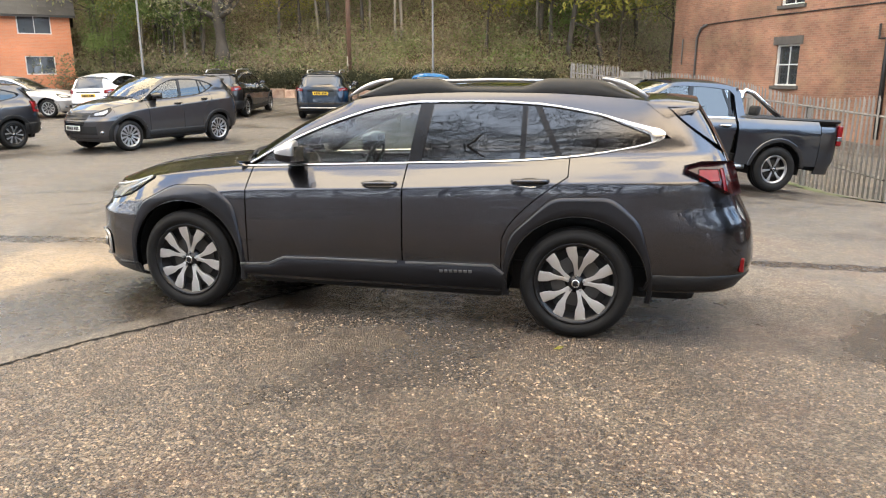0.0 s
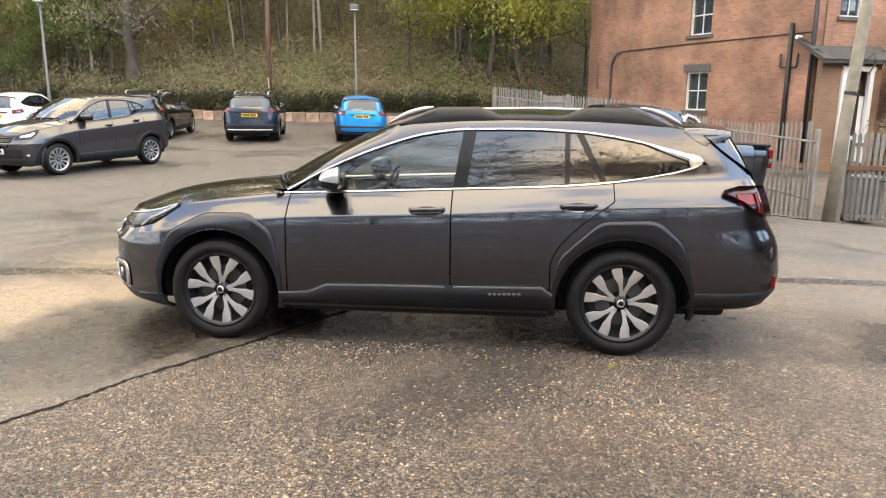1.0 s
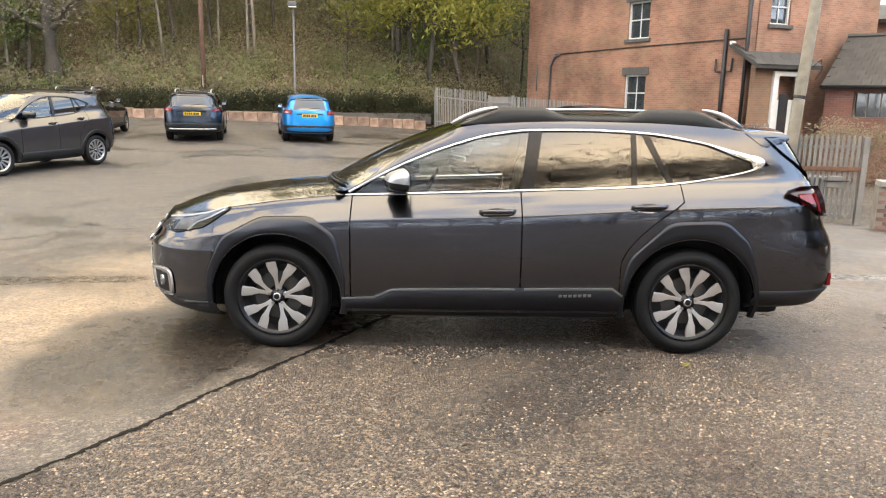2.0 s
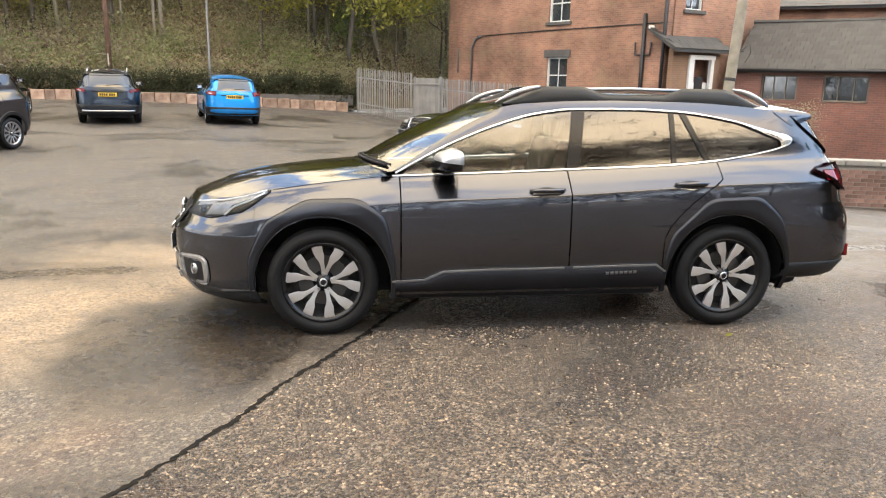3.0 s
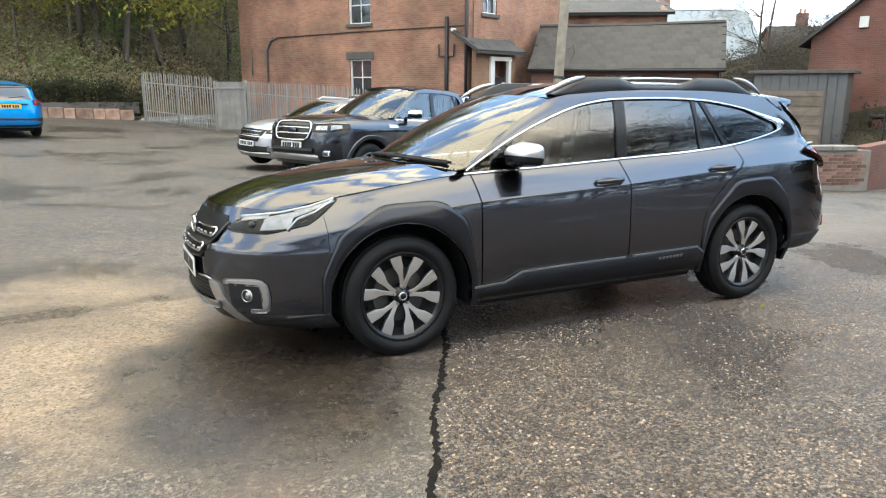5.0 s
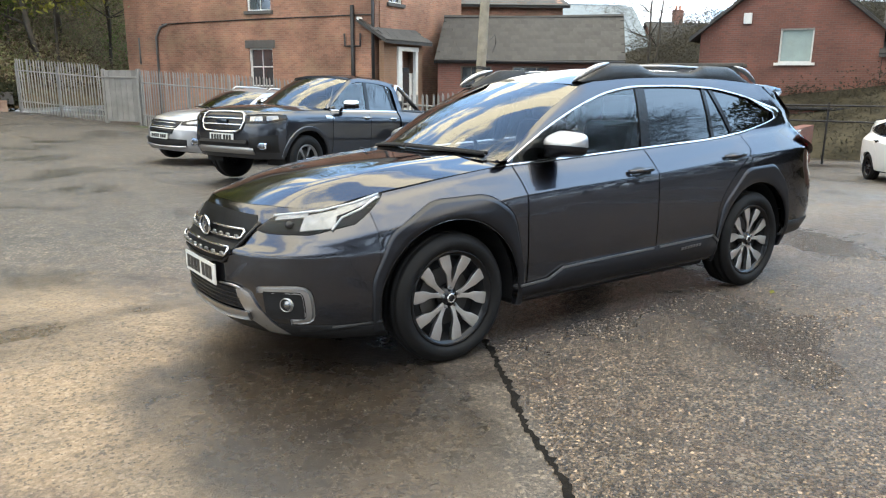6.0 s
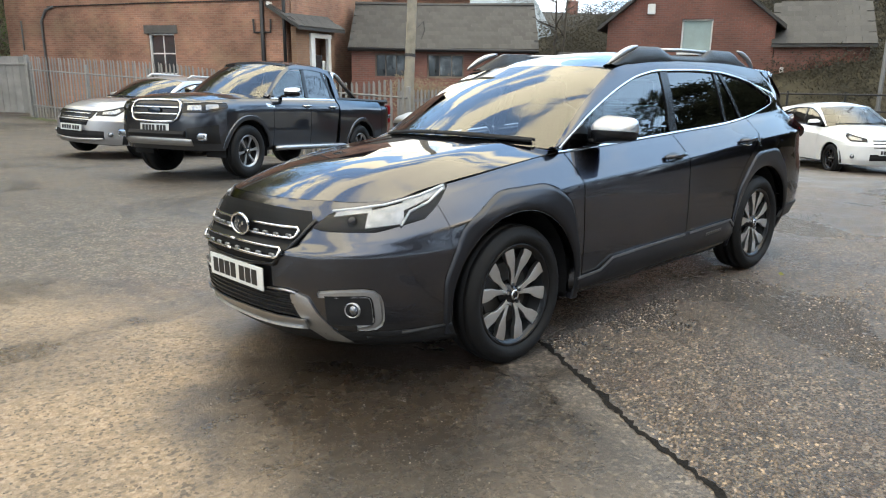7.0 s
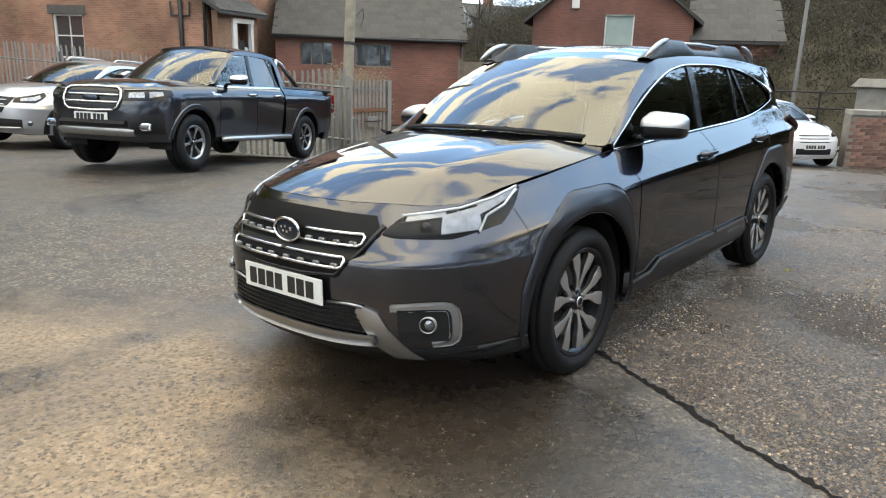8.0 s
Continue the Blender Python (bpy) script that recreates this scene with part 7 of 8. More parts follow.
def front_details(S, e, sh):
    fb = sh["front"]
    up = lambda a, b: (lambda f: a + (b - a) * f)
    # grille: dark mesh panel, two pairs of bright bars, emblem
    tri = lambda a, b, c: (lambda f: a + (b - a) * (f * 2) if f < 0.5 else b + (c - b) * (f * 2 - 1))
    P = []
    for i in range(25):
        v = -1 + 2 * i / 24
        col = []
        for j in range(11):
            u = j / 10
            z = 0.595 + (0.845 - 0.012 * v * v - 0.595) * u
            hw = 0.31 + (0.455 - 0.31) * min(1, u / 0.72) - 0.05 * max(0, (u - 0.72) / 0.28)
            th = S.th_front(v * hw, z)
            col.append(S.front(th, z, 0.004))
        P.append(col)
    gr = part("grille", sheet(P, 0.03, flip=True), GRILLE, e, "black grille with bright bars")
    # two bright loops each side, toothed along the lower bar
    for zc, ya, hw, hgt in ((0.742, 0.085, 0.40, 0.046), (0.655, 0.0, 0.355, 0.042)):
        for s in (-1, 1):
            def rim_at(y, dz, off=0.02):
                z = zc + dz
                return S.front(S.th_front(s * y, z), z, off)
            loop = [rim_at(y, hgt / 2) for y in np.linspace(ya, hw - 0.012, 9)] + [rim_at(hw, hgt * 0.3), rim_at(hw - 0.004, -hgt * 0.3)] + [rim_at(y, -hgt / 2) for y in np.linspace(hw - 0.02, ya, 9)]
            part("bar_loop", tube(loop, 0.0075, 6), CHROME, gr, smooth=True)
            for k in range(4):
                y = ya + 0.05 + k * (hw - ya - 0.09) / 3
                p = rim_at(y, -hgt / 2, 0.016)
                part("bar_tooth", box(0.014, 0.036, 0.018, (p[0], p[1], p[2]), 0.004), SATIN, gr)
    # outline of the grille
    pts = [(-0.45, 0.80), (-0.40, 0.70), (-0.315, 0.60), (-0.15, 0.588), (0, 0.586), (0.15, 0.588), (0.315, 0.60), (0.40, 0.70), (0.45, 0.80)]
    part("surround", tube([S.front(S.th_front(y, z), z, 0.008) for y, z in pts], 0.011, 6), BLACK, gr, smooth=True)
    c = Vector(S.front(math.pi / 2, 0.745, 0.025))
    em = bmesh.new()
    bmesh.ops.create_uvsphere(em, u_segments=24, v_segments=12, radius=0.5)
    for v in em.verts:
        v.co = Vector((v.co.x * 0.02, v.co.y * 0.165, v.co.z * 0.098))
    badge = part("emblem", em, PAINT_DARKBLUE, gr, "oval badge with a chrome ring", smooth=True, m=pose(c.x, c.y, c.z))
    ring = [(0.0 - 0.008, 0.083 * math.cos(a), 0.050 * math.sin(a)) for a in np.linspace(0, math.tau, 33)]
    part("ring", tube(ring, 0.008, 6), CHROME, badge, smooth=True)
    for y, z, r in ((-0.03, 0.008, 0.010), (-0.005, -0.006, 0.008), (0.02, -0.004, 0.008), (0.03, 0.012, 0.007), (0.005, 0.016, 0.007)):
        part("dot", box(0.006, r * 1.6, r * 1.6, (-0.012, y, z - r), 0.002), CHROME, badge)
    plate(e, pose(S.front(math.pi / 2, 0.52, 0.0)[0] - 0.012, -0.012, 0.522, 0, 0, -90), PLATE_W, seed=4)
    # lower intake and skid bar
    P = []
    for i in range(21):
        v = -1 + 2 * i / 20
        col = []
        for j in range(6):
            z = 0.365 + (0.475 - 0.365) * j / 5
            col.append(S.front(S.th_front(v * (0.50 - 0.11 * j / 5), z), z, 0.003))
        P.append(col)
    intake = part("lower_intake", sheet(P, 0.02, flip=True), MATT, fb)
    for k in range(5):
        z = 0.377 + k * 0.022
        part("intake_bar", tube([S.front(S.th_front(y, z), z, 0.008) for y in np.linspace(-0.42, 0.42, 15)], 0.004, 5), BLACK, intake)
    def strip(pts, w, name, mat, off, parent, label=""):
        """A flat bright strip along (y, z) points of the nose, w its width at each."""
        P = []
        for k, (y, z) in enumerate(pts):
            a, b = pts[max(0, k - 1)], pts[min(len(pts) - 1, k + 1)]
            d = math.hypot(b[0] - a[0], b[1] - a[1])
            ny, nz = -(b[1] - a[1]) / d * w[k] / 2, (b[0] - a[0]) / d * w[k] / 2
            P.append([S.front(S.th_front(y + ny * q, z + nz * q), z + nz * q, off * o) for q, o in ((-1, 0.2), (-0.8, 1), (0.8, 1), (1, 0.2))])
        bm = sheet(P, 0.01)
        bmesh.ops.recalc_face_normals(bm, faces=bm.faces)
        return part(name, bm, mat, parent, label)

    def band(poly, name, mat, off, label=""):
        """A shaped strip on the nose: pairs of lower and upper (y, z) along it."""
        P = []
        for (y0, z0), (y1, z1) in poly:
            P.append([S.front(S.th_front(y0 + (y1 - y0) * f, z0 + (z1 - z0) * f), z0 + (z1 - z0) * f, off + 0.004 * math.sin(math.pi * f)) for f in (0, 0.2, 0.8, 1)])
        bm = sheet(P, 0.015, flip=P[0][0][1] > P[-1][0][1])
        return part(name, bm, mat, fb, label, smooth=True)
    band([((y, 0.302 + 0.02 * (abs(y) / 0.5) ** 2), (y, 0.362 - 0.006 * (abs(y) / 0.5) ** 2)) for y in np.linspace(0.47, -0.47, 25)], "skid_plate", SATIN, 0.008, "satin silver skid plate")
    for s in (-1, 1):
        seq = [((0.60, 0.238), (0.495, 0.242)), ((0.568, 0.30), (0.455, 0.31)), ((0.52, 0.39), (0.43, 0.385)), ((0.485, 0.462), (0.405, 0.435)), ((0.42, 0.485), (0.40, 0.462))]
        seq = [((s * a[0], a[1]), (s * b[0], b[1])) for a, b in seq]
        band(seq, "skid_corner", SATIN, 0.010)
    for s in (-1, 1):
        pts = [(0.43, 0.478), (0.38, 0.487), (0.27, 0.484)]
        part("intake_trim", tube([S.front(S.th_front(s * y, z), z, 0.010) for y, z in pts], [0.008, 0.007, 0.005], 6), SATIN, fb, smooth=True)
        # headlamp
        P = []
        for i in range(17):
            f = i / 16
            lo = float(np.interp(f, [0, 0.08, 0.45, 0.75, 1.0], [0.765, 0.755, 0.752, 0.80, 0.925]))
            hi = float(np.interp(f, [0, 0.08, 0.5, 1.0], [0.775, 0.835, 0.868, 0.938]))
            col = []
            for j in range(7):
                z = lo + (hi - lo) * j / 6
                th0, th1 = S.th_front(-0.455, z), S.th_front_x(-1.70, z)
                th = th0 + (th1 - th0) * f
                p = S.front(th, z, 0.006)
                col.append((p[0], p[1] * -s, p[2]))
            P.append(col)
        lampb = part("headlamp", sheet(P, 0.03, flip=s > 0), GRILLE, e, "slim headlamp with a bright running light", smooth=True)

        def onlamp(f, z, off):
            th0, th1 = S.th_front(-0.455, z), S.th_front_x(-1.70, z)
            p = S.front(th0 + (th1 - th0) * f, z, off)
            return (p[0], p[1] * -s, p[2])
        # bright reflector band, running light, projector
        def patch(poly_lo, poly_hi, f0, f1, off, mat, nm):
            P = []
            for i in range(9):
                f = f0 + (f1 - f0) * i / 8
                a = np.interp(f, [f0, f1], poly_lo); b = np.interp(f, [f0, f1], poly_hi)
                P.append([onlamp(f, a + (b - a) * j / 3, off) for j in range(4)])
            return part(nm, sheet(P, 0.006, flip=s > 0), mat, lampb, smooth=True)
        patch((0.768, 0.782), (0.836, 0.864), 0.37, 0.62, 0.010, LAMP_GREY, "reflector")
        patch((0.815, 0.832), (0.838, 0.858), 0.12, 0.39, 0.010, LAMP_GREY, "reflector")
        patch((0.835, 0.915), (0.872, 0.932), 0.62, 0.97, 0.010, LAMP_GREY, "running_light")
        part("light_guide", tube([onlamp(f, z, 0.013) for f, z in ((0.08, 0.838), (0.3, 0.850), (0.5, 0.862), (0.75, 0.893), (0.97, 0.932))], 0.0055, 6), LAMP_WHITE, lampb, smooth=True)
        part("light_guide", tube([onlamp(f, z, 0.013) for f, z in ((0.60, 0.775), (0.66, 0.83), (0.80, 0.865), (0.95, 0.918))], 0.0055, 6), LAMP_WHITE, lampb, smooth=True)
        P = []
        for i in range(17):
            f = i / 16
            lo = float(np.interp(f, [0, 0.08, 0.45, 0.75, 1.0], [0.767, 0.757, 0.754, 0.803, 0.926]))
            hi = float(np.interp(f, [0, 0.08, 0.5, 1.0], [0.773, 0.833, 0.866, 0.936]))
            P.append([onlamp(f, lo + (hi - lo) * j / 6, 0.012 + 0.014 * math.sin(math.pi * j / 6) * math.sin(math.pi * min(1, 0.08 + f))) for j in range(7)])
        part("lens", sheet(P, 0, flip=s > 0), LENS, lampb, smooth=True)
        c = Vector(onlamp(0.27, 0.79, -0.002))
        bm = bmesh.new(); bmesh.ops.create_uvsphere(bm, u_segments=18, v_segments=10, radius=0.027)
        part("projector", bm, BLACK, lampb, smooth=True, m=pose(c.x, c.y, c.z))
        # fog lamp in a dark pocket with a bright hook-shaped trim
        P = []
        for i in range(11):
            y = 0.555 + (0.72 - 0.555) * i / 10
            P.append([S.front(S.th_front(s * y, z), z, 0.004) for z in (0.335, 0.38, 0.42, 0.475)])
        pk = part("fog_pocket", sheet(P, 0.02, flip=s > 0), MATT, fb)
        pts = [(0.535 + (y - 0.53) * 0.70, z) for y, z in ((0.53, 0.480), (0.62, 0.484), (0.70, 0.487), (0.75, 0.487), (0.776, 0.482), (0.790, 0.468), (0.796, 0.445), (0.798, 0.40), (0.796, 0.362), (0.788, 0.341), (0.770, 0.329), (0.74, 0.324), (0.70, 0.322))]
        strip([(s * y, z) for y, z in pts], [0.012, 0.018, 0.02, 0.021, 0.021, 0.021, 0.021, 0.021, 0.02, 0.018, 0.016, 0.013, 0.009], "fog_trim", SATIN, 0.014, pk)
        c = Vector(S.front(S.th_front(s * 0.655, 0.41), 0.41, -0.008))
        bm = bmesh.new(); bmesh.ops.create_uvsphere(bm, u_segments=18, v_segments=10, radius=0.03)
        fl = part("fog_lamp", bm, REFLECT, pk, smooth=True, m=pose(c.x, c.y, c.z))
        part("lens", lathe([(-0.012, 0.030), (-0.016, 0.034), (0.0, 0.038)], 24), SATIN, fl, smooth=True, m=pose(-0.012, 0, 0, 0, 0, -60 if s < 0 else -120))
        # lower corner blade
        pts = [(0.66, 0.27), (0.78, 0.285), (0.86, 0.30)]
        part("corner_blade", tube([S.front(S.th_front(s * y, z), z, 0.008) for y, z in pts], [0.01, 0.014, 0.01], 6, flat=0.6), CLAD, fb, smooth=True)
    # bumper underside, dark
    P = []
    for i in range(25):
        f = i / 24
        a = S.th_front_x(-1.80, 0.30)
        th = a + (math.pi - 2 * a) * f
        P.append([S.front(th, z, o) for z, o in ((0.205, -0.03), (0.235, 0.008), (0.285, 0.010), (0.30, 0.002))])
    part("bumper_lip", sheet(P, 0.02, flip=True), CLAD, fb, smooth=True)
    cx, cb, cz, cd = S.cowl
    for y0, y1 in ((-0.62, 0.0), (-0.05, 0.60)):
        arm = lambda dx, dz: [S.out((cx + cb * (y / 0.735) ** 2 + 0.045 + dx, y, cz - cd * (y / 0.735) ** 2 + 0.026 + dz)) for y in np.linspace(y0, y1, 7)]
        w = part("wiper", tube(arm(0.0, 0.004), 0.010, 6), MATT, e, smooth=True)
        part("blade", tube(arm(0.028, 0.012), 0.006, 4), MATT, w)



def rear_details(S, e, sh):
    for s in (-1, 1):
        P = []
        for i in range(15):
            f = i / 14
            lo = float(np.interp(f, [0, 0.35, 0.7, 1.0], [1.075, 1.0, 0.935, 0.93]))
            hi = float(np.interp(f, [0, 0.2, 1.0], [1.09, 1.115, 1.12]))
            col = []
            for j in range(6):
                z = lo + (hi - lo) * j / 5
                th0 = S.th_rear_x(1.97, z)
                th = th0 + (1.12 - th0) * f
                p = S.rear(th, z, 0.004)
                col.append((p[0], p[1] * -s, p[2]))
            P.append(col)
        t = part("tail_lamp", sheet(P, 0.03, flip=s < 0), LAMP_RED_DARK, e, "wrap-round red tail lamp with dark surround", smooth=True)
        for z0, z1, f0, f1, mt in ((1.02, 1.085, 0.18, 0.52, LAMP_RED), (0.95, 1.09, 0.58, 0.66, LAMP_RED)):
            P = []
            for i in range(7):
                f = f0 + (f1 - f0) * i / 6
                col = []
                for j in range(4):
                    z = z0 + (z1 - z0) * j / 3
                    th0 = S.th_rear_x(1.97, z)
                    p = S.rear(th0 + (1.12 - th0) * f, z, 0.008)
                    col.append((p[0], p[1] * -s, p[2]))
                P.append(col)
            part("lamp_segment", sheet(P, 0.004, flip=s < 0), mt, t, smooth=True)
        # bumper reflector
        p = S.rear(S.th_rear_x(2.36, 0.52), 0.52, 0.01)
        part("reflector", box(0.03, 0.03, 0.09, (p[0] - 0.012, p[1] * -s * 0.985, 0.46), 0.008), LAMP_RED, sh["rear"])
    P = []
    for i in range(31):
        f = i / 30
        a = S.th_rear_x(1.80, 0.4)
        th = a + (math.pi - 2 * a) * f
        P.append([S.rear(th, z, o) for z, o in ((0.325, -0.03), (0.345, 0.008), (0.43, 0.012), (0.445, 0.002))])
    part("bumper_lip", sheet(P, 0.02), CLAD, sh["rear"], smooth=True)


CAR = main_car()
CAR.matrix_world = pose(0, -0.9, 0.0, -1.9, 0, 0) @ pose(0, 0.855, 0)


# ---------- the other parked cars ----------


def simple_details(S, e, sh, rear=False, front=True, lamps=LAMP_RED, plate_front=PLATE_W, grille=BLACK, bars=CHROME, rails=None, clad=True, wheels=SILVER_SPOKE, rad=0.335, trim=None, handle=None, mirror=BLACK, skid=SATIN, spokes=10, rim=0.235, lamp_h=(0.90, 1.10), plate_z=0.86, lamp_w=0.62, intake=0.62, lower=(0.33, 0.40, 0.47)):
    for ax in S.axles:
        for sgn in (-1, 1):
            wheel_parts(e, (ax, sgn * S.track * S.sy, S.radius), sgn, rad, 0.21, wheels, rim=rim, spokes=spokes)
            if clad:
                r = S.arch + 0.085
                poly = [(r * math.cos(a), r * math.sin(a)) for a in np.linspace(math.pi * 1.1, -math.pi * 0.1, 13)]
                arch_cladding(S, e, ax, sgn, poly)
    for sgn in (-1, 1):
        if clad:
            P = [[S.out(S.side(x, z, sgn, o)) for z, o in ((S.sill - 0.03, -0.05), (S.sill, 0.0), (S.sill + 0.03, 0.014), (S.sill + 0.12, 0.014), (S.sill + 0.14, 0.002))] for x in np.linspace(S.doors[0] - 0.05, S.doors[2] + 0.03, 24)]
            part("sill_moulding", sheet(P, 0.01, flip=sgn > 0), CLAD, e, smooth=True)
        xs = np.linspace(S.doors[0] - 0.02, S.tip, 40)
        ribbon(S, [(x, float(S.belt(x)) - 0.004) for x in xs], sgn, 0.022, 0.004, e, "window_trim", trim or BLACK, 0.01)
        ribbon(S, [(x, float(S.top(x))) for x in xs], sgn, 0.022, 0.003, e, "window_trim", trim or BLACK, 0.01)
        mirror_parts(S, e, sgn, (S.doors[0] + 0.32, 0, float(S.belt(S.doors[0] + 0.3)) + 0.07), mirror, BLACK)
        for x in (S.doors[1] - 0.16, S.doors[2] + 0.12):
            handle_parts(S, e, x, float(S.belt(x)) - 0.13, sgn, handle or BLACK)
        if rails:
            y = float(S.half(0.6, float(S.gutter(0.6)))) - 0.06
            z = float(S.gutter(0.6))
            part("roof_rail", tube([S.out(p) for p in ((0.0, sgn * y, z + 0.01), (0.12, sgn * y, z + 0.075), (0.8, sgn * y, z + 0.095), (1.4, sgn * y, z + 0.075), (1.55, sgn * y, z + 0.0))], 0.022, 8), rails, e, smooth=True)
    fb = sh["front"]
    if front:
        zl, zh = 0.56, 0.82
        P = []
        for i in range(17):
            v = -1 + 2 * i / 16
            col = []
            for j in range(7):
                z = zl + (zh - zl) * j / 6
                col.append(S.out(S.front(S.th_front(v * (0.34 + 0.12 * j / 6), z), z, 0.006)))
            P.append(col)
        g = part("grille", sheet(P, 0.02, flip=True), grille, e)
        for k in range(3):
            z = 0.62 + k * 0.075
            part("bar", tube([S.out(S.front(S.th_front(y, z), z, 0.014)) for y in np.linspace(-0.36, 0.36, 11)], 0.009, 6), bars if k != 0 else BLACK, g, smooth=True)
        P = []
        for i in range(17):
            v = -1 + 2 * i / 16
            P.append([S.out(S.front(S.th_front(v * intake, z), z, o)) for z, o in zip(lower, (0.004, 0.010, 0.004))])
        part("lower_intake", sheet(P, 0.02, flip=True), MATT, fb)
        if skid:
            part("skid_bar", tube([S.out(S.front(S.th_front(y, 0.30 + 0.05 * abs(y)), 0.30 + 0.05 * abs(y), 0.015)) for y in np.linspace(-0.6, 0.6, 15)], 0.022, 8, flat=0.6), skid, fb, smooth=True)
        for s in (-1, 1):
            P, Q = [], []
            for i in range(11):
                f = i / 10
                lo = float(np.interp(f, [0, 0.6, 1.0], [0.74, 0.75, 0.88]))
                hi = float(np.interp(f, [0, 1.0], [0.815, 0.93]))
                col = []
                for j in range(5):
                    z = lo + (hi - lo) * j / 4
                    th0, th1 = S.th_front(-0.46, z), S.th_front_x(-1.82, z)
                    p = S.front(th0 + (th1 - th0) * f, z, 0.008)
                    col.append(S.out((p[0], p[1] * -s, p[2])))
                P.append(col)
                Q.append([c + np.array([-0.006, 0, 0]) for c in col[1:4]])
            hl = part("headlamp", sheet(P, 0.02, flip=s > 0), BLACK, e, smooth=True)
            part("reflector", sheet(Q[2:9], 0.004, flip=s > 0), REFLECT, hl, smooth=True)
            c = Vector(S.out(S.front(S.th_front(s * 0.70, 0.42), 0.42, 0.006)))
            bm = bmesh.new(); bmesh.ops.create_uvsphere(bm, u_segments=12, v_segments=8, radius=0.045)
            part("fog_lamp", bm, REFLECT, fb, smooth=True, m=pose(c.x, c.y, c.z))
        plate(e, pose(S.out(S.front(math.pi / 2, 0.51, 0))[0] - 0.018, 0, 0.51 * S.sz, 0, 0, -90), plate_front)
        for y0, y1 in ((-0.55, 0.0), (0.05, 0.6)):
            cx, cb, cz, cd = S.cowl
            part("wiper", tube([S.out((cx + cb * y * y + 0.05, y, cz - cd * y * y + 0.03)) for y in np.linspace(y0, y1, 5)], 0.012, 5), MATT, e)
    if rear:
        rb = sh["rear"]
        for s in (-1, 1):
            P = []
            for i in range(11):
                f = i / 10
                lo = float(np.interp(f, [0, 1.0], [lamp_h[0] + 0.04, lamp_h[0]]))
                hi = float(np.interp(f, [0, 1.0], [lamp_h[1] - 0.01, lamp_h[1] - 0.03]))
                col = []
                for j in range(5):
                    z = lo + (hi - lo) * j / 4
                    th0 = S.th_rear_x(2.08, z)
                    th = th0 + (1.15 - th0) * f * lamp_w / 0.62
                    p = S.rear(th, z, 0.012)
                    col.append(S.out((p[0], p[1] * -s, p[2])))
                P.append(col)
            t = part("tail_lamp", sheet(P, 0.02, flip=s < 0), lamps, e, smooth=True)
            Q = [[c * 1.002 for c in col[1:3]] for col in P[2:8]]
            part("lamp_band", sheet(Q, 0.003, flip=s < 0), REFLECT, t, smooth=True)
        plate(e, pose(S.out(S.rear(math.pi / 2, plate_z, 0))[0] + 0.012, 0, plate_z * S.sz, 0, 0, 90), PLATE_Y)
        P = []
        for i in range(21):
            a = S.th_rear_x(S.rear_split, 0.45)
            th = a + (math.pi - 2 * a) * i / 20
            P.append([S.out(S.rear(th, z, o)) for z, o in ((0.32, -0.02), (0.36, 0.012), (0.58, 0.014), (0.60, 0.003))])
        lip = part("bumper_moulding", sheet(P, 0.02), CLAD, rb, smooth=True)
        if skid:
            part("skid_bar", tube([S.out(S.rear(th, 0.42, 0.022)) for th in np.linspace(0.9, math.pi - 0.9, 13)], 0.028, 8, flat=0.5), skid, lip, smooth=True)
        part("handle_bar", box(0.03, 0.9 * S.sy, 0.03, S.out((float(S.tail(0.98)) + 0.004, 0, 0.965)), 0.008), BLACK, rb)
        part("wiper", tube([S.out((float(S.tail(1.17)) + 0.012, -0.02, 1.165)), S.out((float(S.tail(1.22)) + 0.012, 0.36, 1.20))], 0.011, 5), MATT, e)


def place_car(e, x, y, a):
    """Stands a car on the sloping yard, facing -x turned by a degrees."""
    c, s = math.cos(radians(a)), math.sin(radians(a))
    d = 1.3
    gx = (gz(x + d * c, y + d * s) - gz(x - d * c, y - d * s)) / (2 * d)
    gy = (gz(x - 0.8 * s, y + 0.8 * c) - gz(x + 0.8 * s, y - 0.8 * c)) / 1.6
    e.matrix_world = pose(x, y, gz(x, y), 0, 0, a) @ pose(0, 0, 0, math.degrees(math.atan(gy)), -math.degrees(math.atan(gx)), 0)


def parked(name, label, body, at, S, **kw):
    e = empty(name, Matrix.Identity(4), label, "car", "parked cars")
    sh = car_shell(S, e, body)
    simple_details(S, e, sh, **kw)
    place_car(e, *at)
    return e


UPRIGHT = dict(tail=[(0.30, 2.36), (0.36, 2.42), (0.52, 2.475), (0.72, 2.46), (0.95, 2.42), (1.13, 2.38), (1.30, 2.28), (1.52, 2.12)], nr=4.2)

parked("compact_car", "grey compact crossover car with dark wheel-arch mouldings", PAINT_SLATE, (-9.56, 10.36, 72.2),
       Shape(0.86, 0.955, 1.06, axles=(-1.28, 1.28), radius=0.34, arch=0.395, **UPRIGHT, tip=1.5, belt=[(-0.95, 1.035), (0.26, 1.083), (0.9, 1.125), (1.25, 1.21), (1.45, 1.295), (1.5, 1.315)], top=[(-0.9, 1.05), (-0.554, 1.232), (-0.173, 1.38), (0.05, 1.44), (0.322, 1.473), (0.7, 1.47), (1.05, 1.44), (1.3, 1.385), (1.45, 1.335), (1.5, 1.318)]), wheels=SILVER_SPOKE, rad=0.342, rim=0.245, spokes=12, bars=BLACK, skid=None, lower=(0.30, 0.42, 0.55))
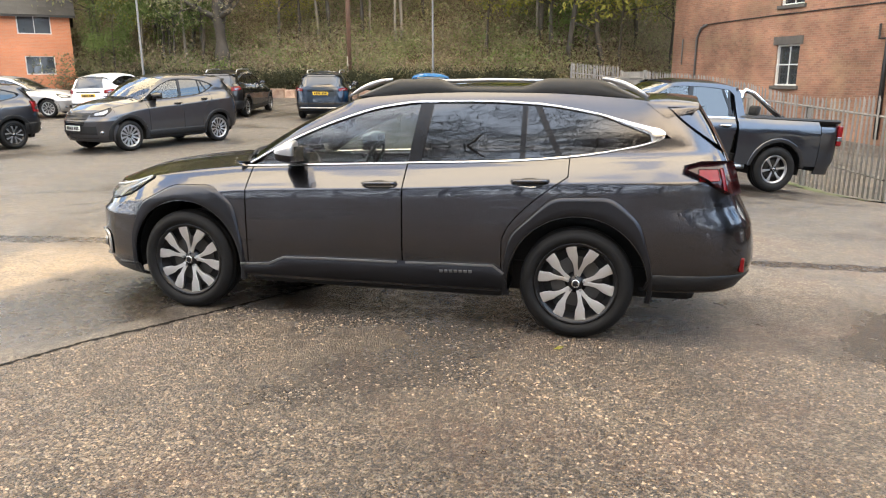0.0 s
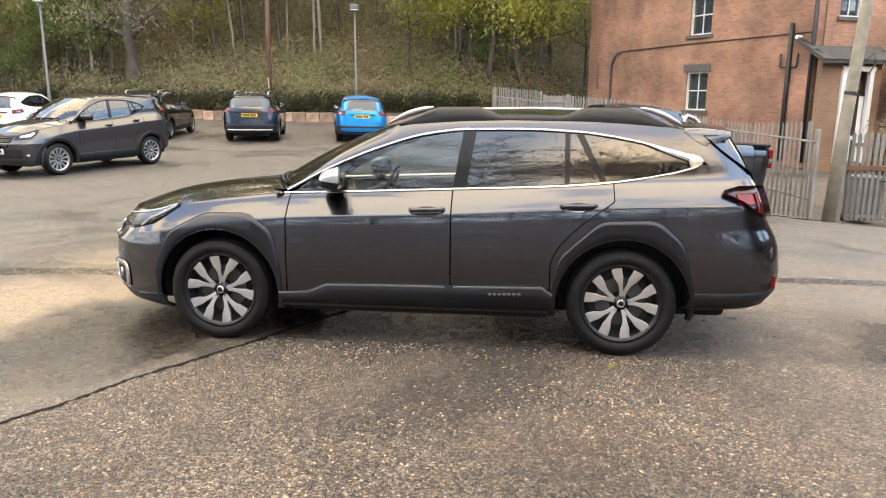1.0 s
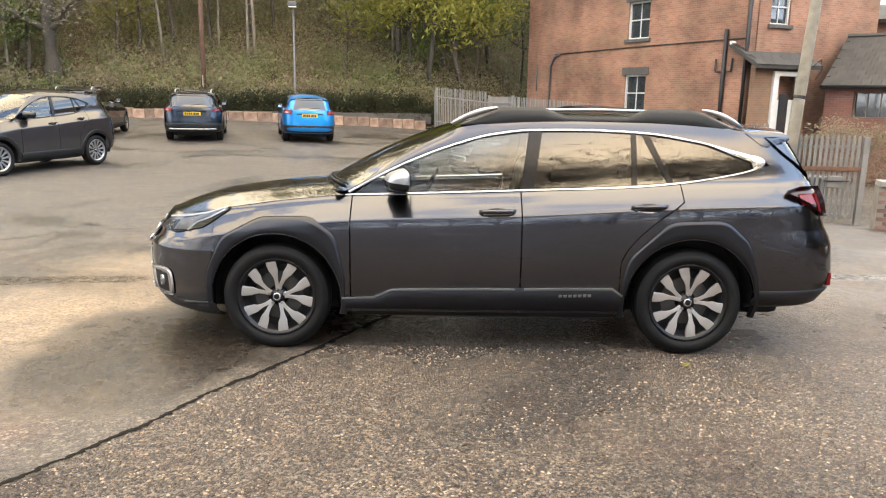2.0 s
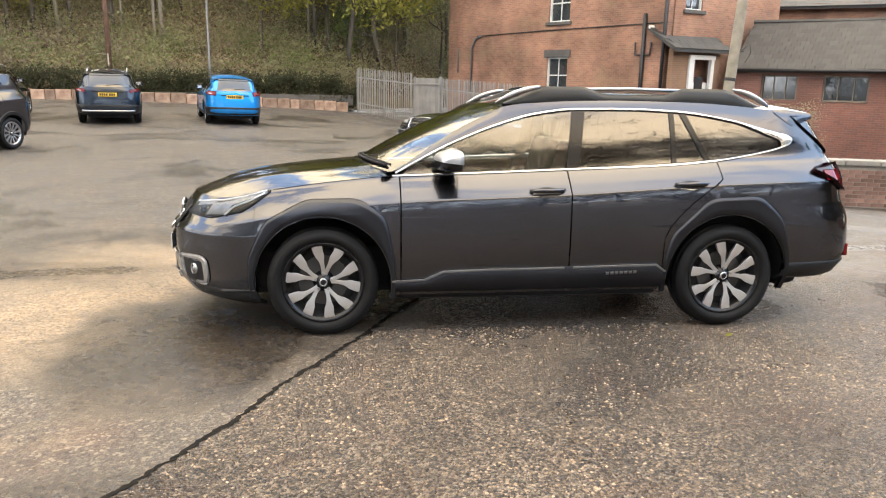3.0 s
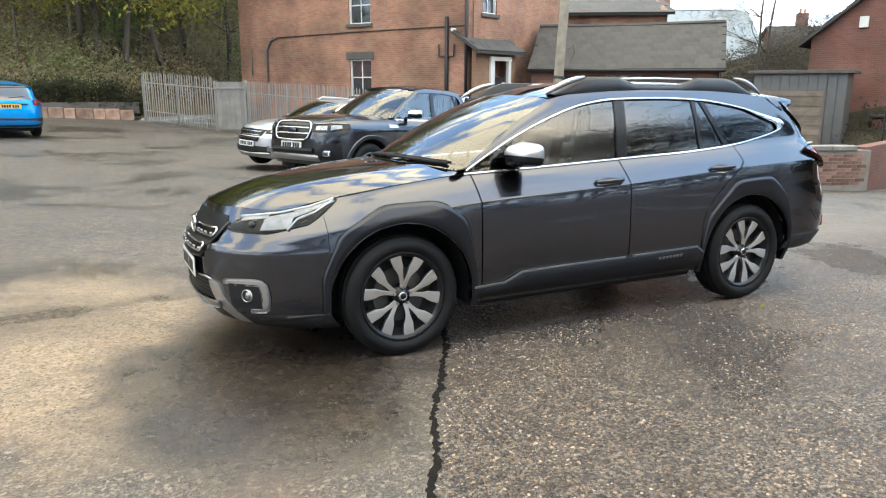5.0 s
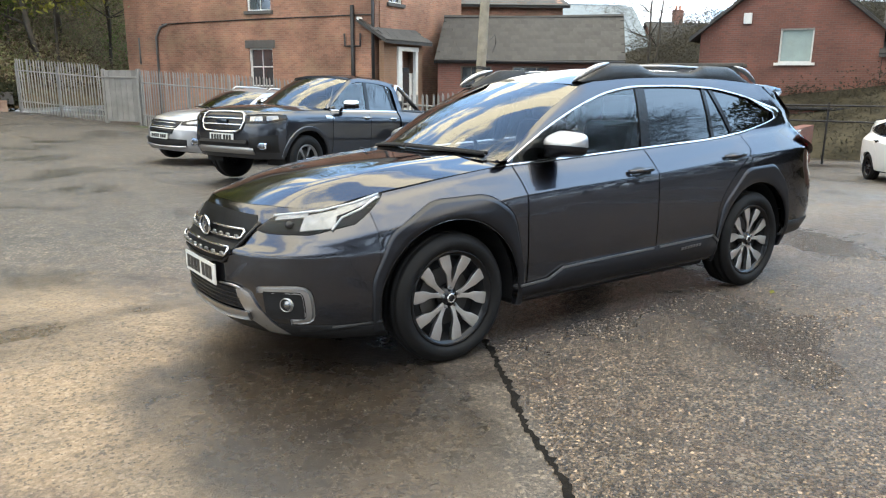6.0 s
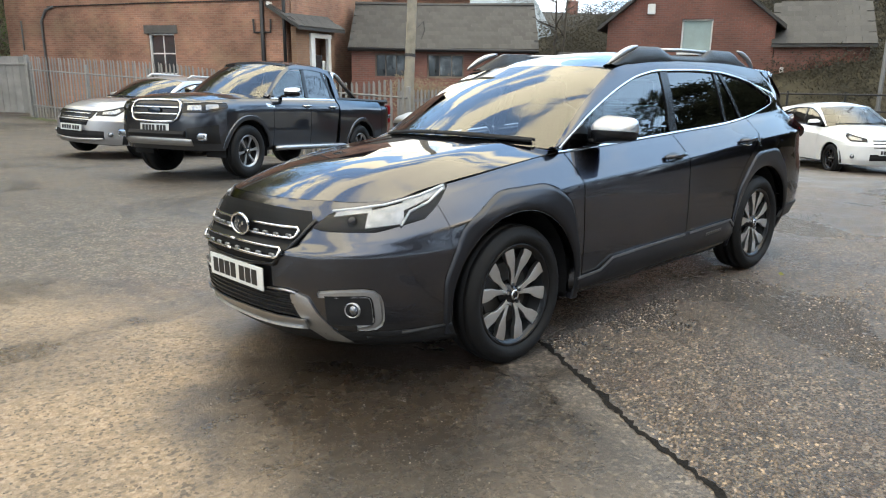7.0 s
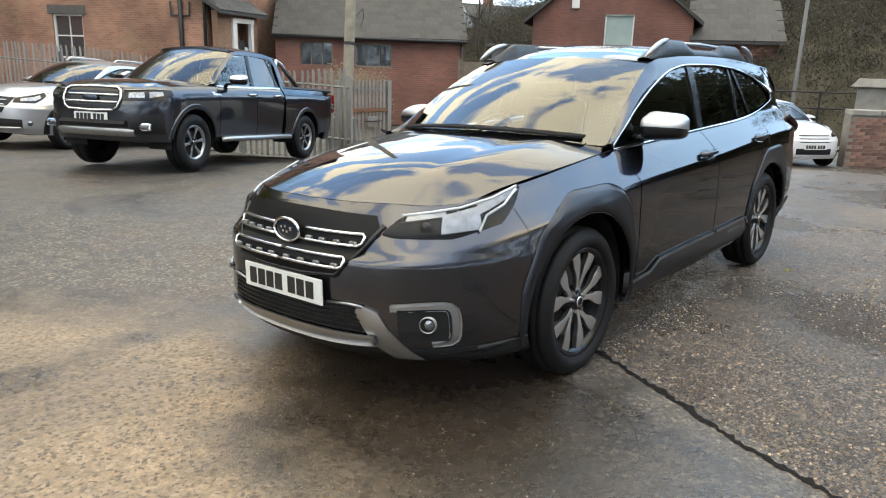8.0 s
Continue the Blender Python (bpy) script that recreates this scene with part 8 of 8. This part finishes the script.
parked("suv_car", "black sport utility car with silver roof rails", PAINT_BLACK, (-12.65, 19.9, -80.4),
       Shape(0.905, 0.985, 1.03, axles=(-1.345, 1.345), radius=0.345, arch=0.39, **UPRIGHT), rear=True, front=False, rails=SATIN, trim=CHROME, skid=None, rim=0.24, lamp_h=(0.93, 1.1))
parked("suv_car", "white sport utility car with red tail lamps", PAINT_WHITE, (-17.4, 19.4, -80.4),
       Shape(0.89, 0.96, 1.0, axles=(-1.32, 1.32), radius=0.335, arch=0.38, **UPRIGHT), rear=True, front=False, skid=None, clad=False, lamp_h=(0.93, 1.08))
parked("suv_car", "silver-grey sport utility car parked side-on", PAINT_SILVER, (-21.0, 18.2, 198),
       Shape(0.95, 1.0, 0.97, axles=(-1.45, 1.45), radius=0.36, arch=0.40), front=True, clad=False)
parked("suv_car", "charcoal crossover car with red tail lamps", PAINT_CHARCOAL, (-13.5, 7.9, 72),
       Shape(0.87, 0.96, 0.98, axles=(-1.3, 1.3), radius=0.335, arch=0.38, **UPRIGHT), rear=True, front=True, wheels=DARK_SPOKE, lamp_h=(0.82, 1.12))
parked("suv_car", "deep blue sport utility car with a silver skid bar", PAINT_DARKBLUE, (-8.95, 20.1, -75.5),
       Shape(0.94, 1.0, 1.02, axles=(-1.355, 1.355), radius=0.345, arch=0.39, **UPRIGHT), rear=True, front=False, rails=SATIN, lamp_h=(0.96, 1.08), plate_z=0.90)
parked("suv_car", "bright blue sport utility car with dark lower bumper", PAINT_BLUE, (-5.4, 21.1, -74.5),
       Shape(0.90, 0.965, 0.985, axles=(-1.323, 1.323), radius=0.34, arch=0.385, **UPRIGHT), rear=True, front=False, skid=None, lamp_h=(0.96, 1.12), plate_z=0.93)
parked("crossover_car", "silver-white crossover car with dark wheel-arch mouldings", PAINT_SILVER, (2.05, 11.6, 22.0),
       Shape(0.915, 0.965, 0.99, axles=(-1.335, 1.335), radius=0.335, arch=0.385), rails=SATIN, trim=BLACK, mirror=PAINT_SILVER)
parked("hatchback_car", "white five-door hatchback car with clear headlamps", PAINT_WHITE, (14.25, 2.75, 46.0),
       Shape(0.865, 0.945, 0.935, axles=(-1.30, 1.30), radius=0.31, arch=0.355, **UPRIGHT), clad=False, wheels=BLACK_SPOKE, rad=0.312, rim=0.215, spokes=7, skid=None, mirror=PAINT_WHITE, grille=PAINT_WHITE, intake=0.42, bars=BLACK)


def pickup():
    """Dark grey double-cab pickup with chrome sports bar."""
    S = Shape(nose=[(0.40, -2.42), (0.55, -2.50), (0.80, -2.52), (1.0, -2.48), (1.12, -2.40), (1.25, -2.3)],
              tail=[(0.45, 2.74), (0.6, 2.80), (1.2, 2.80), (1.5, 2.8)],
              shoulder=[(-2.5, 1.08), (-2.0, 1.12), (-1.4, 1.15), (-0.9, 1.165), (0.8, 1.185), (2.8, 1.20)],
              prof=[(-0.85, 0.86), (-0.72, 0.90), (-0.45, 0.925), (-0.2, 0.925), (-0.1, 0.91), (-0.04, 0.87), (0.0, 0.83), (0.12, 0.785), (0.6, 0.63)],
              xfs=-1.6, nf=3.6, xrs=2.3, nr=5.0,
              centre=[(-2.5, 1.06), (-2.35, 1.13), (-2.0, 1.19), (-1.5, 1.225), (-1.1, 1.24)],
              belt=[(-1.15, 1.165), (-0.5, 1.175), (0.85, 1.205), (2.8, 1.215)],
              top=[(-1.05, 1.19), (-0.7, 1.42), (-0.4, 1.60), (-0.2, 1.655), (0.2, 1.67), (0.7, 1.64), (0.82, 1.55)],
              gutter=[(-1.15, 1.18), (-0.7, 1.47), (-0.3, 1.70), (0.0, 1.735), (0.5, 1.735), (0.80, 1.70), (0.90, 1.66), (0.98, 1.30), (1.02, 1.10), (2.8, 1.05)],
              crown=[(-0.4, 0.04), (0.2, 0.075), (0.85, 0.06)], roof_end=0.86, tip=0.82, joint_end=1.03,
              cowl=(-1.32, 0.22, 1.225, 0.05), header=(-0.36, 0.06, 1.735, 0.04, 0.60),
              axles=(-1.61, 1.61), radius=0.385, arch=0.455, track=0.78, zbot=0.40, sill=0.46, front_split=-2.08, rear_split=2.35,
              doors=(-1.05, -0.06, 0.74, 0.80), c_post=(0.70, 0.71, 0.79), pickup=True, lead=False)
    e = empty("pickup_truck", Matrix.Identity(4), "dark grey double-cab pickup truck with chrome sports bar", "car", "parked cars")
    body = PAINT_STEEL
    sh = car_shell(S, e, body)
    for ax in S.axles:
        for sgn in (-1, 1):
            wheel_parts(e, (ax, sgn * S.track, S.radius), sgn, 0.385, 0.255, SILVER_SPOKE, rim=0.235, spokes=6)
    for sgn in (-1, 1):
        # bed side and its inner face
        P = [[S.side(x, z, sgn) for z in np.linspace(max(0.46, S.arch_z(x)), 1.205, 10)] for x in columns(S, 0.845, 2.34, 14)]
        bs = part("bed_side", sheet(P, 0.03, flip=sgn > 0), body, e, smooth=True)
        part("bed_rail", tube([(0.9, sgn * 0.79, 1.215), (2.75, sgn * 0.79, 1.225)], 0.035, 6), CLAD, bs)
        part("bed_inner", box(1.85, 0.03, 0.55, (1.83, sgn * 0.72, 0.65)), MATT, bs)
        # sports bar hoop
        part("sports_bar", tube([(0.95, sgn * 0.66, 1.215), (0.98, sgn * 0.63, 1.60), (1.05, sgn * 0.60, 1.655), (1.2, sgn * 0.60, 1.62), (1.72, sgn * 0.68, 1.225)], 0.04, 10), CHROME, e, "chrome sports bar tube", smooth=True)
        mirror_parts(S, e, sgn, (-0.70, 0, 1.27), CHROME, BLACK, yo=0.90)
        for x in (-0.17, 0.60):
            handle_parts(S, e, x, 1.07, sgn, CHROME)
        ribbon(S, [(x, float(S.belt(x)) - 0.002) for x in np.linspace(-1.0, 0.8, 20)], sgn, 0.024, 0.005, e, "window_trim", CHROME, 0.01)
        part("side_step", tube([(-1.0, sgn * 0.90, 0.41), (-0.9, sgn * 0.94, 0.42), (0.9, sgn * 0.94, 0.42), (1.0, sgn * 0.90, 0.41)], 0.04, 8, flat=1.3), SATIN, e, smooth=True)
        ribbon(S, [(-1.22, 1.06), (-1.12, 1.055), (-1.02, 1.05)], sgn, 0.05, 0.006, e, "wing_vent", CHROME, 0.01)
        tl = part("tail_lamp", box(0.09, 0.10, 0.34, (2.735, sgn * 0.835, 0.82), 0.02), LAMP_RED, e)
        part("white_segment", box(0.092, 0.102, 0.08, (2.736, sgn * 0.836, 0.90), 0.01), REFLECT, tl)
        # headlamp and fog lamp
        P = []
        for i in range(11):
            f = i / 10
            lo, hi = float(np.interp(f, [0, 0.5, 1], [0.915, 0.925, 1.0])), float(np.interp(f, [0, 0.6, 1], [1.045, 1.07, 1.065]))
            col = []
            for j in range(5):
                z = lo + (hi - lo) * j / 4
                th0, th1 = S.th_front(-0.46, z), S.th_front_x(-2.05, z)
                p = S.front(th0 + (th1 - th0) * f, z, 0.012)
                col.append((p[0], p[1] * -sgn, p[2]))
            P.append(col)
        hl = part("headlamp", sheet(P, 0.02, flip=sgn > 0), BLACK, e, smooth=True)
        grow = lambda rows, d: [[np.array(q) + np.array([-d, 0, 0]) for q in col] for col in rows]
        part("reflector", sheet(grow([col[1:4] for col in P[1:5]], 0.006), 0.004, flip=sgn > 0), REFLECT, hl, smooth=True)
        part("reflector", sheet(grow([col[1:4] for col in P[5:9]], 0.006), 0.004, flip=sgn > 0), LAMP_GREY, hl, smooth=True)
        part("light_guide", tube([np.array(col[4]) + np.array([-0.008, 0, 0]) for col in P], 0.007, 6), LAMP_BRIGHT, hl, smooth=True)
        # dark corner of the bumper round the fog lamp
        P = []
        for i in range(11):
            y = 0.53 + 0.33 * i / 10
            P.append([S.front(S.th_front(sgn * y, z), z, o) for z, o in ((0.50, 0.003), (0.54, 0.010), (0.66, 0.010), (0.70 + 0.06 * i / 10, 0.003))])
        pk = part("bumper_corner", sheet(P, 0.012, flip=sgn > 0), CLAD, sh["front"], smooth=True)
        p = S.front(S.th_front(sgn * 0.70, 0.60), 0.60, 0.02)
        part("fog_trim", box(0.02, 0.20, 0.10, (p[0], p[1], 0.545), 0.02), CHROME, pk)
        part("fog_lamp", box(0.02, 0.12, 0.06, (p[0] - 0.012, p[1], 0.565), 0.02), LAMP_GREY, pk)
        for ax in S.axles:
            arch_cladding(S, e, ax, sgn, [(0.53 * math.cos(a), 0.53 * math.sin(a)) for a in np.linspace(math.pi * 1.1, -math.pi * 0.1, 13)], body)
    part("cab_back", box(0.05, 1.36, 1.1, (0.86, 0, 0.6), 0.02), body, e)
    part("rear_window", box(0.02, 1.1, 0.36, (0.885, 0, 1.25), 0.01), GLASS_DARK, e)
    part("sports_bar_hoop", tube([(0.98, -0.60, 1.62), (0.99, 0, 1.66), (0.98, 0.60, 1.62)], 0.035, 10), CHROME, e, smooth=True)
    part("bed_floor", box(1.85, 1.5, 0.05, (1.83, 0, 0.62)), MATT, e)
    part("tailgate", box(0.06, 1.5, 0.58, (2.75, 0, 0.64), 0.02), body, e)
    # grille: bright frame, bars and badge
    P = []
    for i in range(17):
        v = -1 + 2 * i / 16
        P.append([S.front(S.th_front(v * (0.38 + 0.05 * j / 6), 0.80 + 0.27 * j / 6), 0.80 + 0.27 * j / 6, 0.008) for j in range(7)])
    g = part("grille", sheet(P, 0.02, flip=True), BLACK, e)
    fr = [(-0.33, 0.79), (0, 0.78), (0.33, 0.79), (0.40, 0.83), (0.44, 0.94), (0.42, 1.04), (0.36, 1.075), (0, 1.085), (-0.36, 1.075), (-0.42, 1.04), (-0.44, 0.94), (-0.40, 0.83), (-0.33, 0.79)]
    part("grille_frame", tube([S.front(S.th_front(y, z), z, 0.016) for y, z in fr], 0.017, 8), CHROME, g, smooth=True)
    for z in (0.89, 0.98):
        part("bar", tube([S.front(S.th_front(y, z), z, 0.02) for y in np.linspace(-0.40, 0.40, 13)], 0.014, 6), CHROME, g, smooth=True)
    c = S.front(math.pi / 2, 0.935, 0.03)
    bm = bmesh.new(); bmesh.ops.create_uvsphere(bm, u_segments=20, v_segments=10, radius=0.5)
    for v in bm.verts:
        v.co = Vector((v.co.x * 0.03, v.co.y * 0.24, v.co.z * 0.10))
    part("emblem", bm, PAINT_DARKBLUE, g, smooth=True, m=pose(*c))
    plate(e, pose(S.front(math.pi / 2, 0.70, 0)[0] - 0.016, 0, 0.70, 0, 0, -90), PLATE_W)
    P = []
    for i in range(21):
        y = -0.58 + 1.16 * i / 20
        P.append([S.front(S.th_front(y, z), z, o) for z, o in ((0.46, 0.004), (0.52, 0.03), (0.56, 0.006))])
    part("skid_bar", sheet(P, 0.02, flip=True), SATIN, sh["front"], smooth=True)
    part("front_intake", tube([S.front(S.th_front(y, 0.62), 0.62, 0.006) for y in np.linspace(-0.5, 0.5, 11)], 0.05, 6), MATT, sh["front"])
    place_car(e, 2.3, 7.92, 22.6)
    return e


pickup()

# ---------- small things on the yard ----------
bm = bmesh.new()
leaf_at = Vector((1.302, -1.18, gz(1.302, -1.18) + 0.018))
u, v = Vector((0.94, 0.34, 0.2)) * 0.035, Vector((-0.34, 0.94, 0.1)) * 0.021
bm.faces.new([bm.verts.new(leaf_at + p) for p in (u, v, -u, -v)])
tagged(obj("fallen_leaf", bm, LEAF_YELLOW), "single pale yellow fallen leaf on the asphalt", "leaf")
